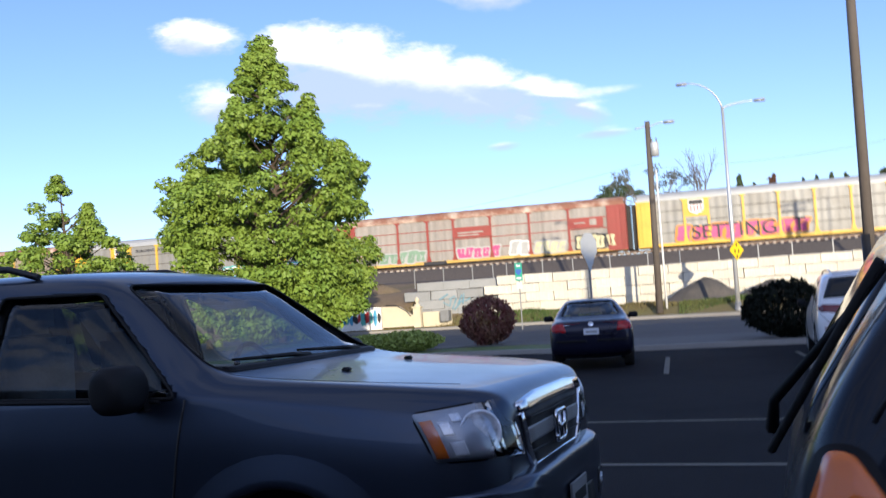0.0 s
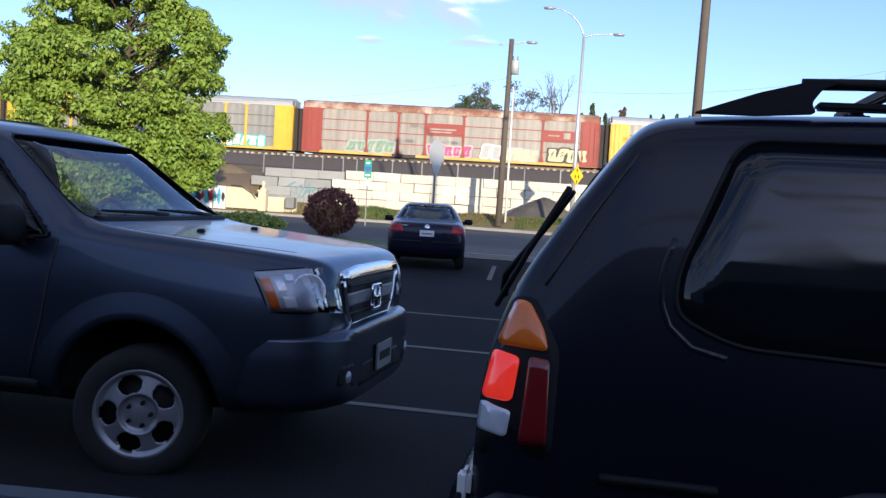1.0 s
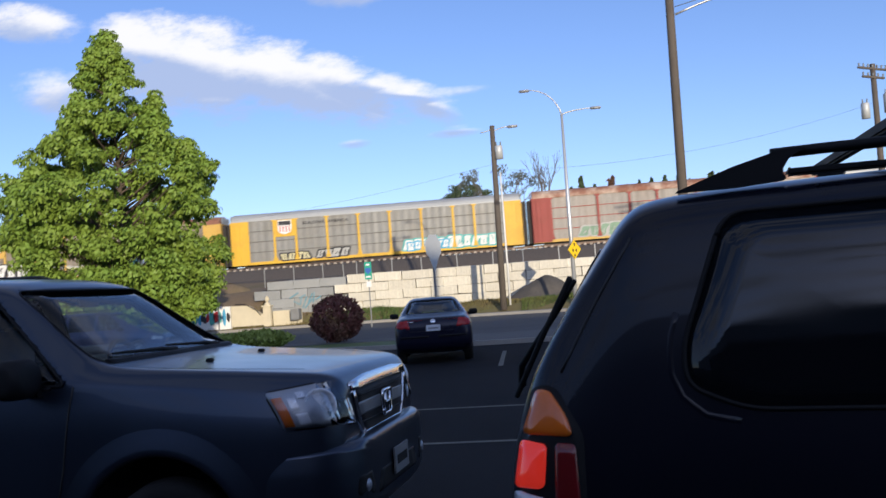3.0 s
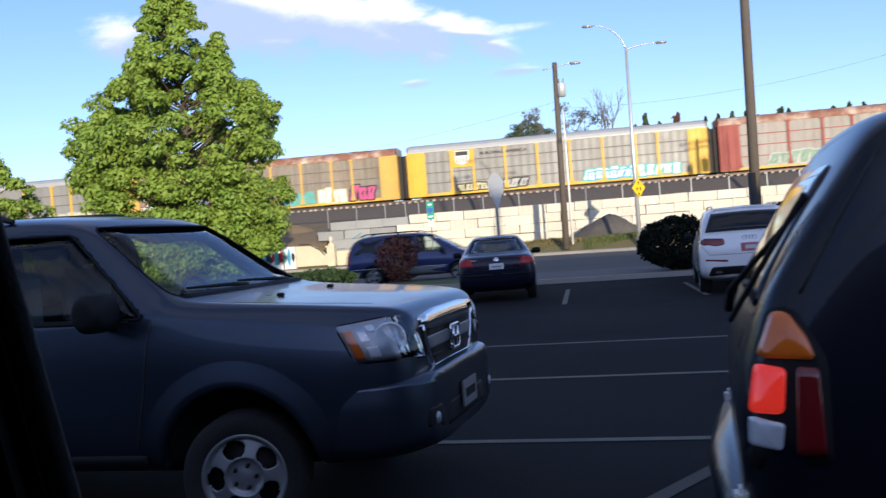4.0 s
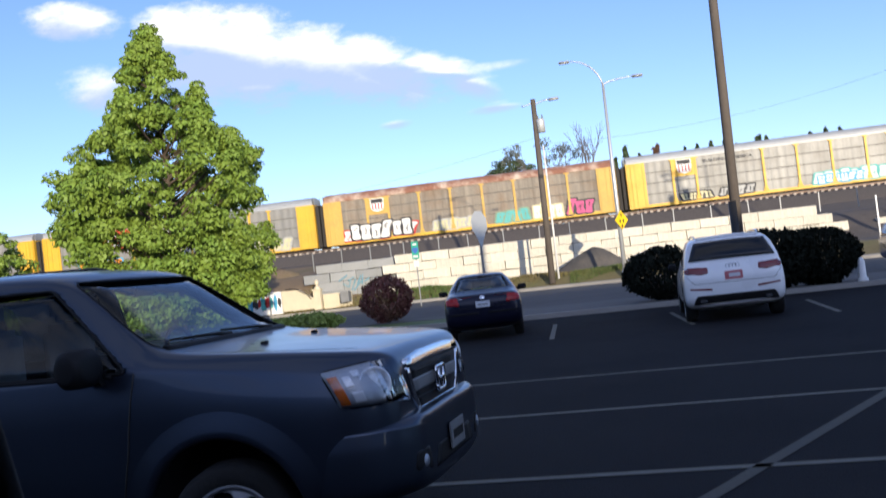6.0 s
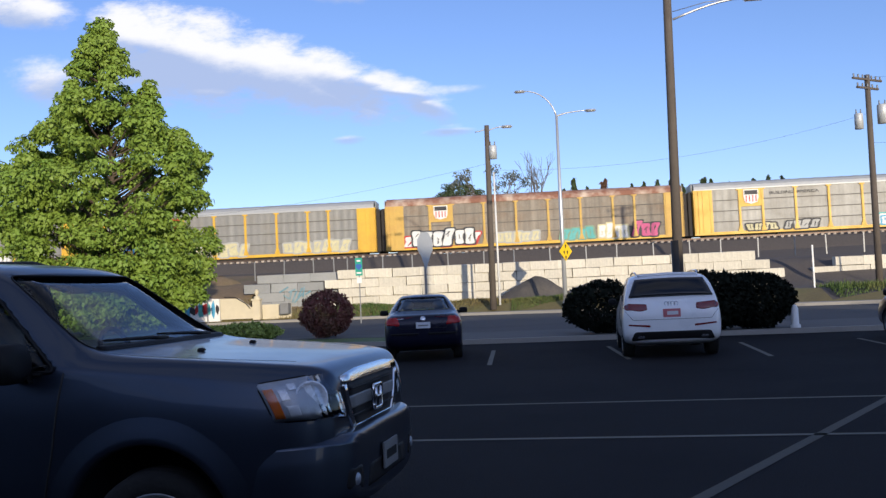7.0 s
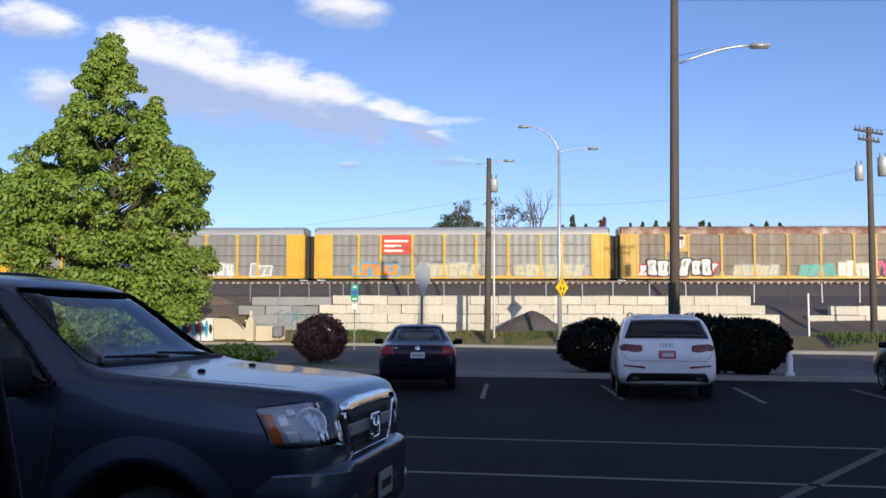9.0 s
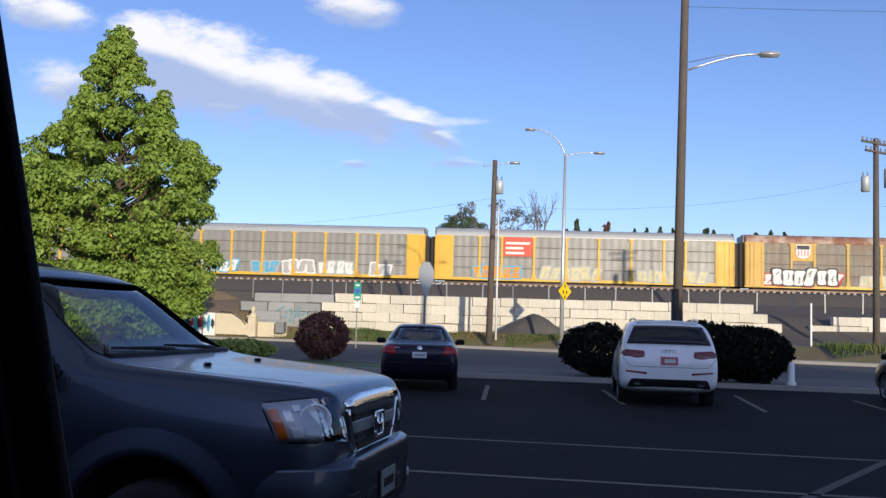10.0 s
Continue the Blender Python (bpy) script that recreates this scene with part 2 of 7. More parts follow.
M_TRED = mat("oxide_red", (0.30, 0.045, 0.035), 0.6, vary=0.25, scale=0.8, fine=8, other=(0.20, 0.06, 0.045), amount=0.6)
M_TROOF = mat("rail_roof", (0.40, 0.41, 0.41), 0.5, 0.2, vary=0.15, scale=0.4, fine=5)
M_TRUST = mat("rusty_roof", (0.27, 0.12, 0.075), 0.8, vary=0.35, scale=0.7, fine=4, other=(0.55, 0.45, 0.36), amount=0.9)
M_TUNDER = mat("underframe", (0.03, 0.026, 0.024), 0.8, vary=0.3)
M_TLOGO = mat("red_logo_panel", (0.62, 0.06, 0.025), 0.5, vary=0.1)
M_CUMUL = {k: mat("spray_" + k, c, 0.6, vary=0.35, scale=1.5, fine=6, other=tuple(v * 0.7 for v in c), amount=0.8) for k, c in
           {"white": (0.75, 0.75, 0.72), "black": (0.03, 0.03, 0.035), "teal": (0.10, 0.42, 0.40), "pink": (0.55, 0.08, 0.22), "cream": (0.6, 0.55, 0.33),
            "blue": (0.08, 0.38, 0.60), "green": (0.20, 0.32, 0.22), "orange": (0.75, 0.28, 0.03), "grey": (0.42, 0.42, 0.40), "red": (0.5, 0.03, 0.03)}.items()}
# vehicles
M_GREYPAINT = mat("dark_grey_car_paint", (0.046, 0.060, 0.088), 0.33, 0.85, vary=0.08, scale=1, fine=300, coat=0.40, spec=0.35)
M_BEZEL = mat("smoked_chrome", (0.36, 0.39, 0.44), 0.45, 0.5, vary=0.25, scale=10, fine=60)
M_NAVYPAINT = mat("dark_blue_car_paint", (0.008, 0.009, 0.024), 0.3, 0.3, vary=0.06, scale=1, fine=300, coat=0.28, spec=0.25)
M_BLACKPAINT = mat("black_car_paint", (0.005, 0.006, 0.012), 0.30, 0.0, vary=0.08, scale=1, fine=200, coat=0.28, spec=0.2)
M_VANPAINT = mat("blue_van_paint", (0.012, 0.022, 0.10), 0.3, 0.3, vary=0.06, scale=1, fine=200, coat=0.9)
M_VANGREY = mat("grey_cladding", (0.16, 0.16, 0.17), 0.45, 0.2, vary=0.1)
M_WHITEPAINT = mat("white_car_paint", (0.80, 0.81, 0.83), 0.3, 0.0, vary=0.03, scale=1, fine=100, coat=0.8)
M_RUBBER = mat("tyre_rubber", (0.009, 0.009, 0.009), 0.9, vary=0.3, bump=0.3)
M_TRIM = mat("black_plastic_trim", (0.009, 0.009, 0.010), 0.6, vary=0.15, spec=0.2)
M_CABIN = mat("dark_cabin", (0.055, 0.055, 0.058), 0.8, vary=0.2)
M_SEAT = mat("grey_seat_cloth", (0.20, 0.20, 0.20), 0.9, vary=0.2, bump=0.3)
M_CHROME = mat("chrome", (0.75, 0.76, 0.78), 0.12, 1.0, vary=0.03)
M_RIM = mat("silver_wheel", (0.27, 0.28, 0.30), 0.35, 0.6, vary=0.15, scale=6, fine=40)
M_LAMPIN = mat("lamp_reflector", (0.80, 0.83, 0.88), 0.25, 0.2, vary=0.3, scale=14, fine=50)
M_AMBER = mat("amber_lens", (0.75, 0.16, 0.015), 0.15, vary=0.1, coat=0.6)
M_REDLENS = mat("red_lens", (0.34, 0.010, 0.012), 0.25, vary=0.12, coat=0.25, spec=0.3)
M_DARKRED = mat("dark_red_lens", (0.16, 0.008, 0.010), 0.2, vary=0.12, coat=0.6)
M_REDLIT = mat("lit_red_lens", (0.7, 0.02, 0.015), 0.15, vary=0.1, coat=0.5, emit=((1.0, 0.05, 0.03), 0.35))
M_CLEARLENS = mat("clear_lamp_lens", (0.62, 0.65, 0.7), 0.12, 0.2, vary=0.15, coat=0.6)
M_PLATE = mat("plate_white", (0.62, 0.64, 0.68), 0.5, vary=0.1)
M_PLATERED = mat("plate_pink", (0.5, 0.14, 0.16), 0.5, vary=0.1)
M_BRICK = mat("grey_stucco", (0.19, 0.20, 0.22), 0.9, vary=0.2, scale=1, bump=0.4)
G_CLEAR = glass("window_glass", (0.76, 0.85, 0.87))
G_LAMP = glass("lamp_glass", (0.95, 0.96, 0.97))
G_MID = glass("side_glass", (0.60, 0.66, 0.67))
G_TINT = glass("tinted_glass", (0.10, 0.11, 0.12))
G_PRIV = mat("privacy_glass", (0.005, 0.006, 0.008), 0.03, vary=0.1, spec=0.5)


# ---- building blocks ----
def part(name, bm, material, parent=None, label="", smooth=False):
    me = bpy.data.meshes.new(name)
    if isinstance(bm, bpy.types.Mesh):
        me = bm
    else:
        bm.to_mesh(me)
        bm.free()
    for mm in (material if isinstance(material, (list, tuple)) else [material]):
        if mm and mm.name not in [q.name for q in me.materials if q]:
            me.materials.append(mm)
    if smooth:
        me.shade_smooth()
    ob = new(name, me)
    ob.parent = parent
    if label:
        tagged(ob, label)
    return ob


def thing(name, m, label, category, group="", kind=""):
    ob = new(name)
    ob.empty_display_size = 0.2
    ob.matrix_basis = m
    return tagged(ob, label, category, group, kind)


def box(bm, x0, x1, y0, y1, z0, z1, bevel=0.0, m=None):
    t = bmesh.new()
    bmesh.ops.create_cube(t, size=1.0)
    for v in t.verts:
        v.co = Vector(((x0 + x1) / 2 + v.co.x * (x1 - x0), (y0 + y1) / 2 + v.co.y * (y1 - y0), (z0 + z1) / 2 + v.co.z * (z1 - z0)))
    if bevel:
        bmesh.ops.bevel(t, geom=t.edges[:], offset=bevel, segments=2, affect="EDGES")
    join(bm, t, m)
    return bm


def join(bm, t, m=None):
    if m is not None:
        t.transform(m)
    vs = [bm.verts.new(v.co) for v in t.verts]
    t.verts.index_update()
    for f in t.faces:
        try:
            bm.faces.new([vs[v.index] for v in f.verts]).smooth = f.smooth
        except ValueError:
            pass
    t.free()


def tube(bm, pts, radii, n=10, cap=True):
    """A round limb through pts."""
    rings = []
    pts = [Vector(p) for p in pts]
    for i, p in enumerate(pts):
        d = (pts[min(i + 1, len(pts) - 1)] - pts[max(i - 1, 0)]).normalized()
        a = d.orthogonal().normalized() if i == 0 else (ref - d * ref.dot(d)).normalized()
        ref = a
        b = d.cross(a)
        r = radii[i] if isinstance(radii, (list, tuple)) else radii
        rings.append([bm.verts.new(p + (a * math.cos(2 * math.pi * k / n) + b * math.sin(2 * math.pi * k / n)) * r) for k in range(n)])
    for r0, r1 in zip(rings, rings[1:]):
        for k in range(n):
            bm.faces.new((r0[k], r0[(k + 1) % n], r1[(k + 1) % n], r1[k])).smooth = True
    if cap:
        bm.faces.new(rings[0][::-1])
        bm.faces.new(rings[-1])
    return bm


def lathe(bm, profile, n=32, m=None):
    """profile: (radius, along x)."""
    t = bmesh.new()
    rings = [[t.verts.new((a, r * math.cos(2 * math.pi * k / n), r * math.sin(2 * math.pi * k / n))) for k in range(n)] for r, a in profile]
    for r0, r1 in zip(rings, rings[1:]):
        for k in range(n):
            t.faces.new((r0[k], r0[(k + 1) % n], r1[(k + 1) % n], r1[k])).smooth = True
    join(bm, t, m)
    return bm


def prism(bm, outline, depth0, depth1, axis="y"):
    """A flat outline (a, b) made solid along an axis: y takes (x, z), x takes (y, z), z takes (x, y)."""
    def at(a, b, d):
        return {"y": (a, d, b), "x": (d, a, b), "z": (a, b, d)}[axis]
    lo = [bm.verts.new(at(a, b, depth0)) for a, b in outline]
    hi = [bm.verts.new(at(a, b, depth1)) for a, b in outline]
    n = len(outline)
    bm.faces.new(lo)
    bm.faces.new(hi[::-1])
    for k in range(n):
        bm.faces.new((lo[k], hi[k], hi[(k + 1) % n], lo[(k + 1) % n]))
    bmesh.ops.recalc_face_normals(bm, faces=bm.faces[:])
    return bm


def rounded(pts, r, n=5):
    """An outline with its corners rounded."""
    out = []
    k = len(pts)
    for i in range(k):
        p0, p, p1 = Vector(pts[i - 1]), Vector(pts[i]), Vector(pts[(i + 1) % k])
        a, b = (p0 - p), (p1 - p)
        rr = min(r, a.length * 0.45, b.length * 0.45)
        s, e = p + a.normalized() * rr, p + b.normalized() * rr
        for j in range(n + 1):
            t = j / n
            q = s * (1 - t) ** 2 + p * 2 * t * (1 - t) + e * t * t
            out.append((q.x, q.y))
    return out


def mesh_of(bm, mods=(), material=None):
    """The mesh of bm after its modifiers."""
    me = bpy.data.meshes.new("tmp")
    bm.to_mesh(me)
    bm.free()
    if material:
        me.materials.append(material)
    ob = new("tmp", me)
    for kind, kw in mods:
        md = ob.modifiers.new(kind, kind)
        if kind == "SUBSURF":
            md.levels = md.render_levels = kw
    dg = bpy.context.evaluated_depsgraph_get()
    res = bpy.data.meshes.new_from_object(ob.evaluated_get(dg))
    bpy.data.objects.remove(ob)
    return res


def cut(me, cutters):
    """me less each cutter mesh."""
    ob = new("tmp", me)
    tools = []
    for c in cutters:
        t = new("tmp_cutter", c)
        tools.append(t)
        md = ob.modifiers.new("cut", "BOOLEAN")
        md.operation, md.solver, md.object = "DIFFERENCE", "EXACT", t
        md.material_mode = "TRANSFER"
    dg = bpy.context.evaluated_depsgraph_get()
    res = bpy.data.meshes.new_from_object(ob.evaluated_get(dg))
    for o in (ob, *tools):
        bpy.data.objects.remove(o)
    return res


def text_mesh(body, size, depth=0.004):
    cu = bpy.data.curves.new("txt", "FONT")
    cu.body, cu.size, cu.extrude, cu.align_x = body, size, depth, "CENTER"
    ob = new("tmp", cu)
    res = bpy.data.meshes.new_from_object(ob.evaluated_get(bpy.context.evaluated_depsgraph_get()))
    bpy.data.objects.remove(ob)
    return res


class Shell:
    """A vehicle's outer skin, lofted through stations and smoothed; panels are laid on it."""

    def __init__(self, stations, material, levels=2, creases=None):
        """creases: {point of the half ring: sharpness}, kept as soft edges along the car."""
        bm = bmesh.new()
        sharp = bm.edges.layers.float.new("crease_edge")
        rows = []
        for x, zb, w, zs, ws, zr, wr in stations:
            half = [(0, zb), (0.7 * w, zb), (0.96 * w, zb + 0.05), (w, zb + 0.3 * (zs - zb)), (w, zb + 0.78 * (zs - zb)), (ws, zs),
                    (ws + (wr - ws) * 0.42, zs + (zr - zs) * 0.5), (wr, zs + (zr - zs) * 0.9), (0.82 * wr, zr - 0.008), (0, zr)]
            ring = half + [(-y, z) for y, z in half[-2:0:-1]]
            rows.append([bm.verts.new((x, y, z)) for y, z in ring])
        n = len(rows[0])
        for r0, r1 in zip(rows, rows[1:]):
            for k in range(n):
                bm.faces.new((r0[k], r0[(k + 1) % n], r1[(k + 1) % n], r1[k]))
        bm.faces.new(rows[0][::-1])
        bm.faces.new(rows[-1])
        for k, v in (creases or {}).items():
            for j in (k, (n - k) % n):
                for r0, r1 in zip(rows, rows[1:]):
                    bm.edges.get((r0[j], r1[j]))[sharp] = v
        bmesh.ops.recalc_face_normals(bm, faces=bm.faces[:])
        self.mesh = mesh_of(bm, [("SUBSURF", levels)], material)
        t = bmesh.new()
        t.from_mesh(self.mesh)
        self.tree = BVHTree.FromBMesh(t)
        t.free()

    def touch(self, a, b, side):
        """side: right, left (a, b = x, z), front, back (a, b = y, z), top (a, b = x, y)."""
        o, d = {"right": ((a, -4, b), (0, 1, 0)), "left": ((a, 4, b), (0, -1, 0)), "front": ((8, a, b), (-1, 0, 0)), "back": ((-9, a, b), (1, 0, 0)),
                "top": ((a, b, 5), (0, 0, -1))}[side]
        p, n, _, _ = self.tree.ray_cast(Vector(o), Vector(d))
        if p is None:
            p, n, _, _ = self.tree.find_nearest(Vector((a, {"right": -1, "left": 1}.get(side, 0), b)) if side in ("right", "left") else Vector(({"front": 2, "back": -5}.get(side, 0), a, b)))
        return p, n

    def panel(self, outline, side, off=0.004, thick=0.02, rings=4, dome=0.0):
        """An outline laid on the skin, proud by off, with rolled edges sunk into it."""
        bm = bmesh.new()
        cx = sum(a for a, b in outline) / len(outline)
        cy = sum(b for a, b in outline) / len(outline)
        loops = []
        for i in range(rings + 1):
            s = (i / rings)
            loop = []
            for a, b in outline:
                p, n = self.touch(cx + (a - cx) * s, cy + (b - cy) * s, side)
                loop.append(bm.verts.new(p + n * (off + dome * (1 - s * s))))
                if i == 0:
                    break
            loops.append(loop)
        skirt = []
        for a, b in outline:
            p, n = self.touch(a, b, side)
            skirt.append(bm.verts.new(p - n * thick))
        loops.append(skirt)
        n = len(outline)
        for k in range(n):
            bm.faces.new((loops[0][0], loops[1][k], loops[1][(k + 1) % n])).smooth = True
        for r0, r1 in zip(loops[1:], loops[2:]):
            for k in range(n):
                bm.faces.new((r0[k], r1[k], r1[(k + 1) % n], r0[(k + 1) % n])).smooth = True
        bmesh.ops.recalc_face_normals(bm, faces=bm.faces[:])
        return bm

    def strip(self, pts, side, width=0.008, off=0.003, height=0.0):
        """A bead along pts on the skin."""
        bm = bmesh.new()
        dense = []
        for p, q in zip(pts, pts[1:]):
            k = max(2, int(math.dist(p, q) / 0.05))
            dense += [(p[0] + (q[0] - p[0]) * i / k, p[1] + (q[1] - p[1]) * i / k) for i in range(k)]
        dense.append(pts[-1])
        line = []
        for a, b in dense:
            p, n = self.touch(a, b, side)
            line.append(p + n * off)
        return tube(bm, line, width / 2, 6)


def wheel_part(root, m, r, rim_r, width, rim_mat, holes=5, style="steel", name="wheel"):
    """A wheel with its axle along local x; the outer face looks to +x."""
    w = part(name, tyre_bm(r, rim_r, width), M_RUBBER, root)
    w.matrix_basis = m
    bm = bmesh.new()
    h0, h1 = rim_r * 0.46, rim_r * 0.90
    cells = 14
    rings = [(0.0, 0.0), (0.045, 0.0), (0.075, -0.012), (0.095, 0.002)] + [(h0 + (h1 - h0) * k / cells, 0.014 - 0.022 * (k / cells)) for k in range(cells + 1)] + [(rim_r * 0.95, 0.012), (rim_r + 0.012, 0.018), (rim_r + 0.012, -0.05)]
    n = 180
    x0 = width / 2 - 0.02
    vs = [[bm.verts.new((x0 + a, rr * math.cos(2 * math.pi * k / n), rr * math.sin(2 * math.pi * k / n))) for k in range(n)] for rr, a in rings[1:]]
    c = bm.verts.new((x0, 0, 0))
    for k in range(n):
        bm.faces.new((c, vs[0][k], vs[0][(k + 1) % n])).smooth = True
        for i in range(len(vs) - 1):
            ph = (k * holes / n) % 1.0
            q = (i - 3 + 0.5) / cells * 2 - 1
            gap = (0.33 if style == "steel" else 0.36) * math.sqrt(max(0.0, 1 - q * q)) if abs(q) < 1 else 0.0
            if abs(ph - 0.5) < gap:
                continue
            bm.faces.new((vs[i][k], vs[i + 1][k], vs[i + 1][(k + 1) % n], vs[i][(k + 1) % n])).smooth = True
    bmesh.ops.recalc_face_normals(bm, faces=bm.faces[:])
    rim = part("rim", bm, rim_mat, w)
    md = rim.modifiers.new("thick", "SOLIDIFY")
    md.thickness, md.offset = 0.012, -1
    bm = bmesh.new()
    lathe(bm, [(0.0, x0 - 0.06), (rim_r * 0.98, x0 - 0.06), (rim_r * 0.98, x0 - 0.09), (0, x0 - 0.09)], 24)
    part("brake_disc", bm, M_TRIM, w)
    bm = bmesh.new()
    for k in range(holes):
        a = 2 * math.pi * k / holes
        lathe(bm, [(0.0, x0 + 0.02), (0.010, x0 + 0.02), (0.012, x0 - 0.01)], 6, pose(0, 0.06 * math.cos(a), 0.06 * math.sin(a)))
    part("lug_nuts", bm, M_TRIM, w)
    return w


def tyre_bm(r, rim_r, width):
    bm = bmesh.new()
    h = width / 2
    return lathe(bm, [(rim_r, -h * 0.85), (rim_r + 0.01, -h), (r * 0.90, -h * 1.02), (r * 0.975, -h * 0.85), (r, -h * 0.6), (r, h * 0.6), (r * 0.975, h * 0.85), (r * 0.90, h * 1.02),
                      (rim_r + 0.01, h), (rim_r, h * 0.85)], 40)


def well(x, z, r, y0, y1):
    bm = bmesh.new()
    t = bmesh.new()
    bmesh.ops.create_cone(t, cap_ends=True, segments=40, radius1=r, radius2=r, depth=abs(y1 - y0))
    join(bm, t, Matrix.Translation((x, (y0 + y1) / 2, z)) @ Matrix.Rotation(radians(90), 4, "X"))
    bmesh.ops.recalc_face_normals(bm, faces=bm.faces[:])
    return mesh_of(bm, (), M_TRIM)


def prism_mesh(outline, d0, d1, axis):
    return mesh_of(prism(bmesh.new(), outline, d0, d1, axis), (), M_CABIN)


def leaves(bm, centre, radii, count, size, rng, droop=0.3, shell=0.55):
    """Small bent leaves in an uneven clump."""
    cx, cy, cz = centre
    for _ in range(count):
        d = Vector((rng.gauss(0, 1), rng.gauss(0, 1), rng.gauss(0, 1))).normalized()
        k = shell + (1 - shell) * rng.random()
        p = Vector((cx + d.x * radii[0] * k, cy + d.y * radii[1] * k, cz + d.z * radii[2] * k))
        s = size * rng.uniform(0.6, 1.3)
        nrm = (d + Vector((rng.gauss(0, 0.6), rng.gauss(0, 0.6), rng.gauss(0.2, 0.6)))).normalized()
        a = nrm.orthogonal().normalized()
        a = Matrix.Rotation(rng.uniform(0, 6.28), 3, nrm) @ a
        b = nrm.cross(a)
        tip = p + a * s - Vector((0, 0, droop * s))
        v0, v1, v2, v3 = bm.verts.new(p - a * s * 0.5), bm.verts.new(p + b * s * 0.5), bm.verts.new(tip), bm.verts.new(p - b * s * 0.5)
        bm.faces.new((v0, v1, v2))
        bm.faces.new((v0, v2, v3))


# ---- the ground and the far side of the street ----
def step(a, b, x):
    t = min(max((x - a) / (b - a), 0.0), 1.0)
    return t * t * (3 - 2 * t)


def kerb_y(x):
    """The far edge of the street."""
    pts = [(-200, 62.0), (-40, 60.5), (-18, 58.2), (-9, 56.8), (-2, 54.2), (4, 51.0), (12, 46.5), (30, 40.0), (200, -20.0)]
    for (x0, y0), (x1, y1) in zip(pts, pts[1:]):
        if x <= x1:
            return y0 + (y1 - y0) * (x - x0) / (x1 - x0)
    return pts[-1][1]


def lot_y(x):
    """The kerb along the parking lot's far side."""
    return 25.9 - 0.10 * x if x > -3 else 26.2 + 0.45 * (-3 - x) * (1 if x > -7 else 0) + (1.8 if x <= -7 else 0)


def height(x, y):
    wall = 62.84 + 0.05 * x
    k = kerb_y(x)
    z = -0.08
    z += step(k + 1.0, k + 4.0, y) * 0.85
    bank = step(wall + 0.2, wall + 1.3, y) if -19.2 < x < 14.0 else step(wall - 3.0, wall + 4.0, y)
    z += bank * 1.9
    z += step(wall + 8, wall + 20, y) * 1.1
    z += step(wall + 29, wall + 36, y) * 1.7 - step(wall + 60, wall + 90, y) * 2.0
    if y > k + 2:
        z += 0.10 * noise.noise((x * 0.35, y * 0.35, 0)) * step(k + 2, k + 5, y) + 0.3 * noise.noise((x * 0.06, y * 0.06, 3)) * bank
    return z


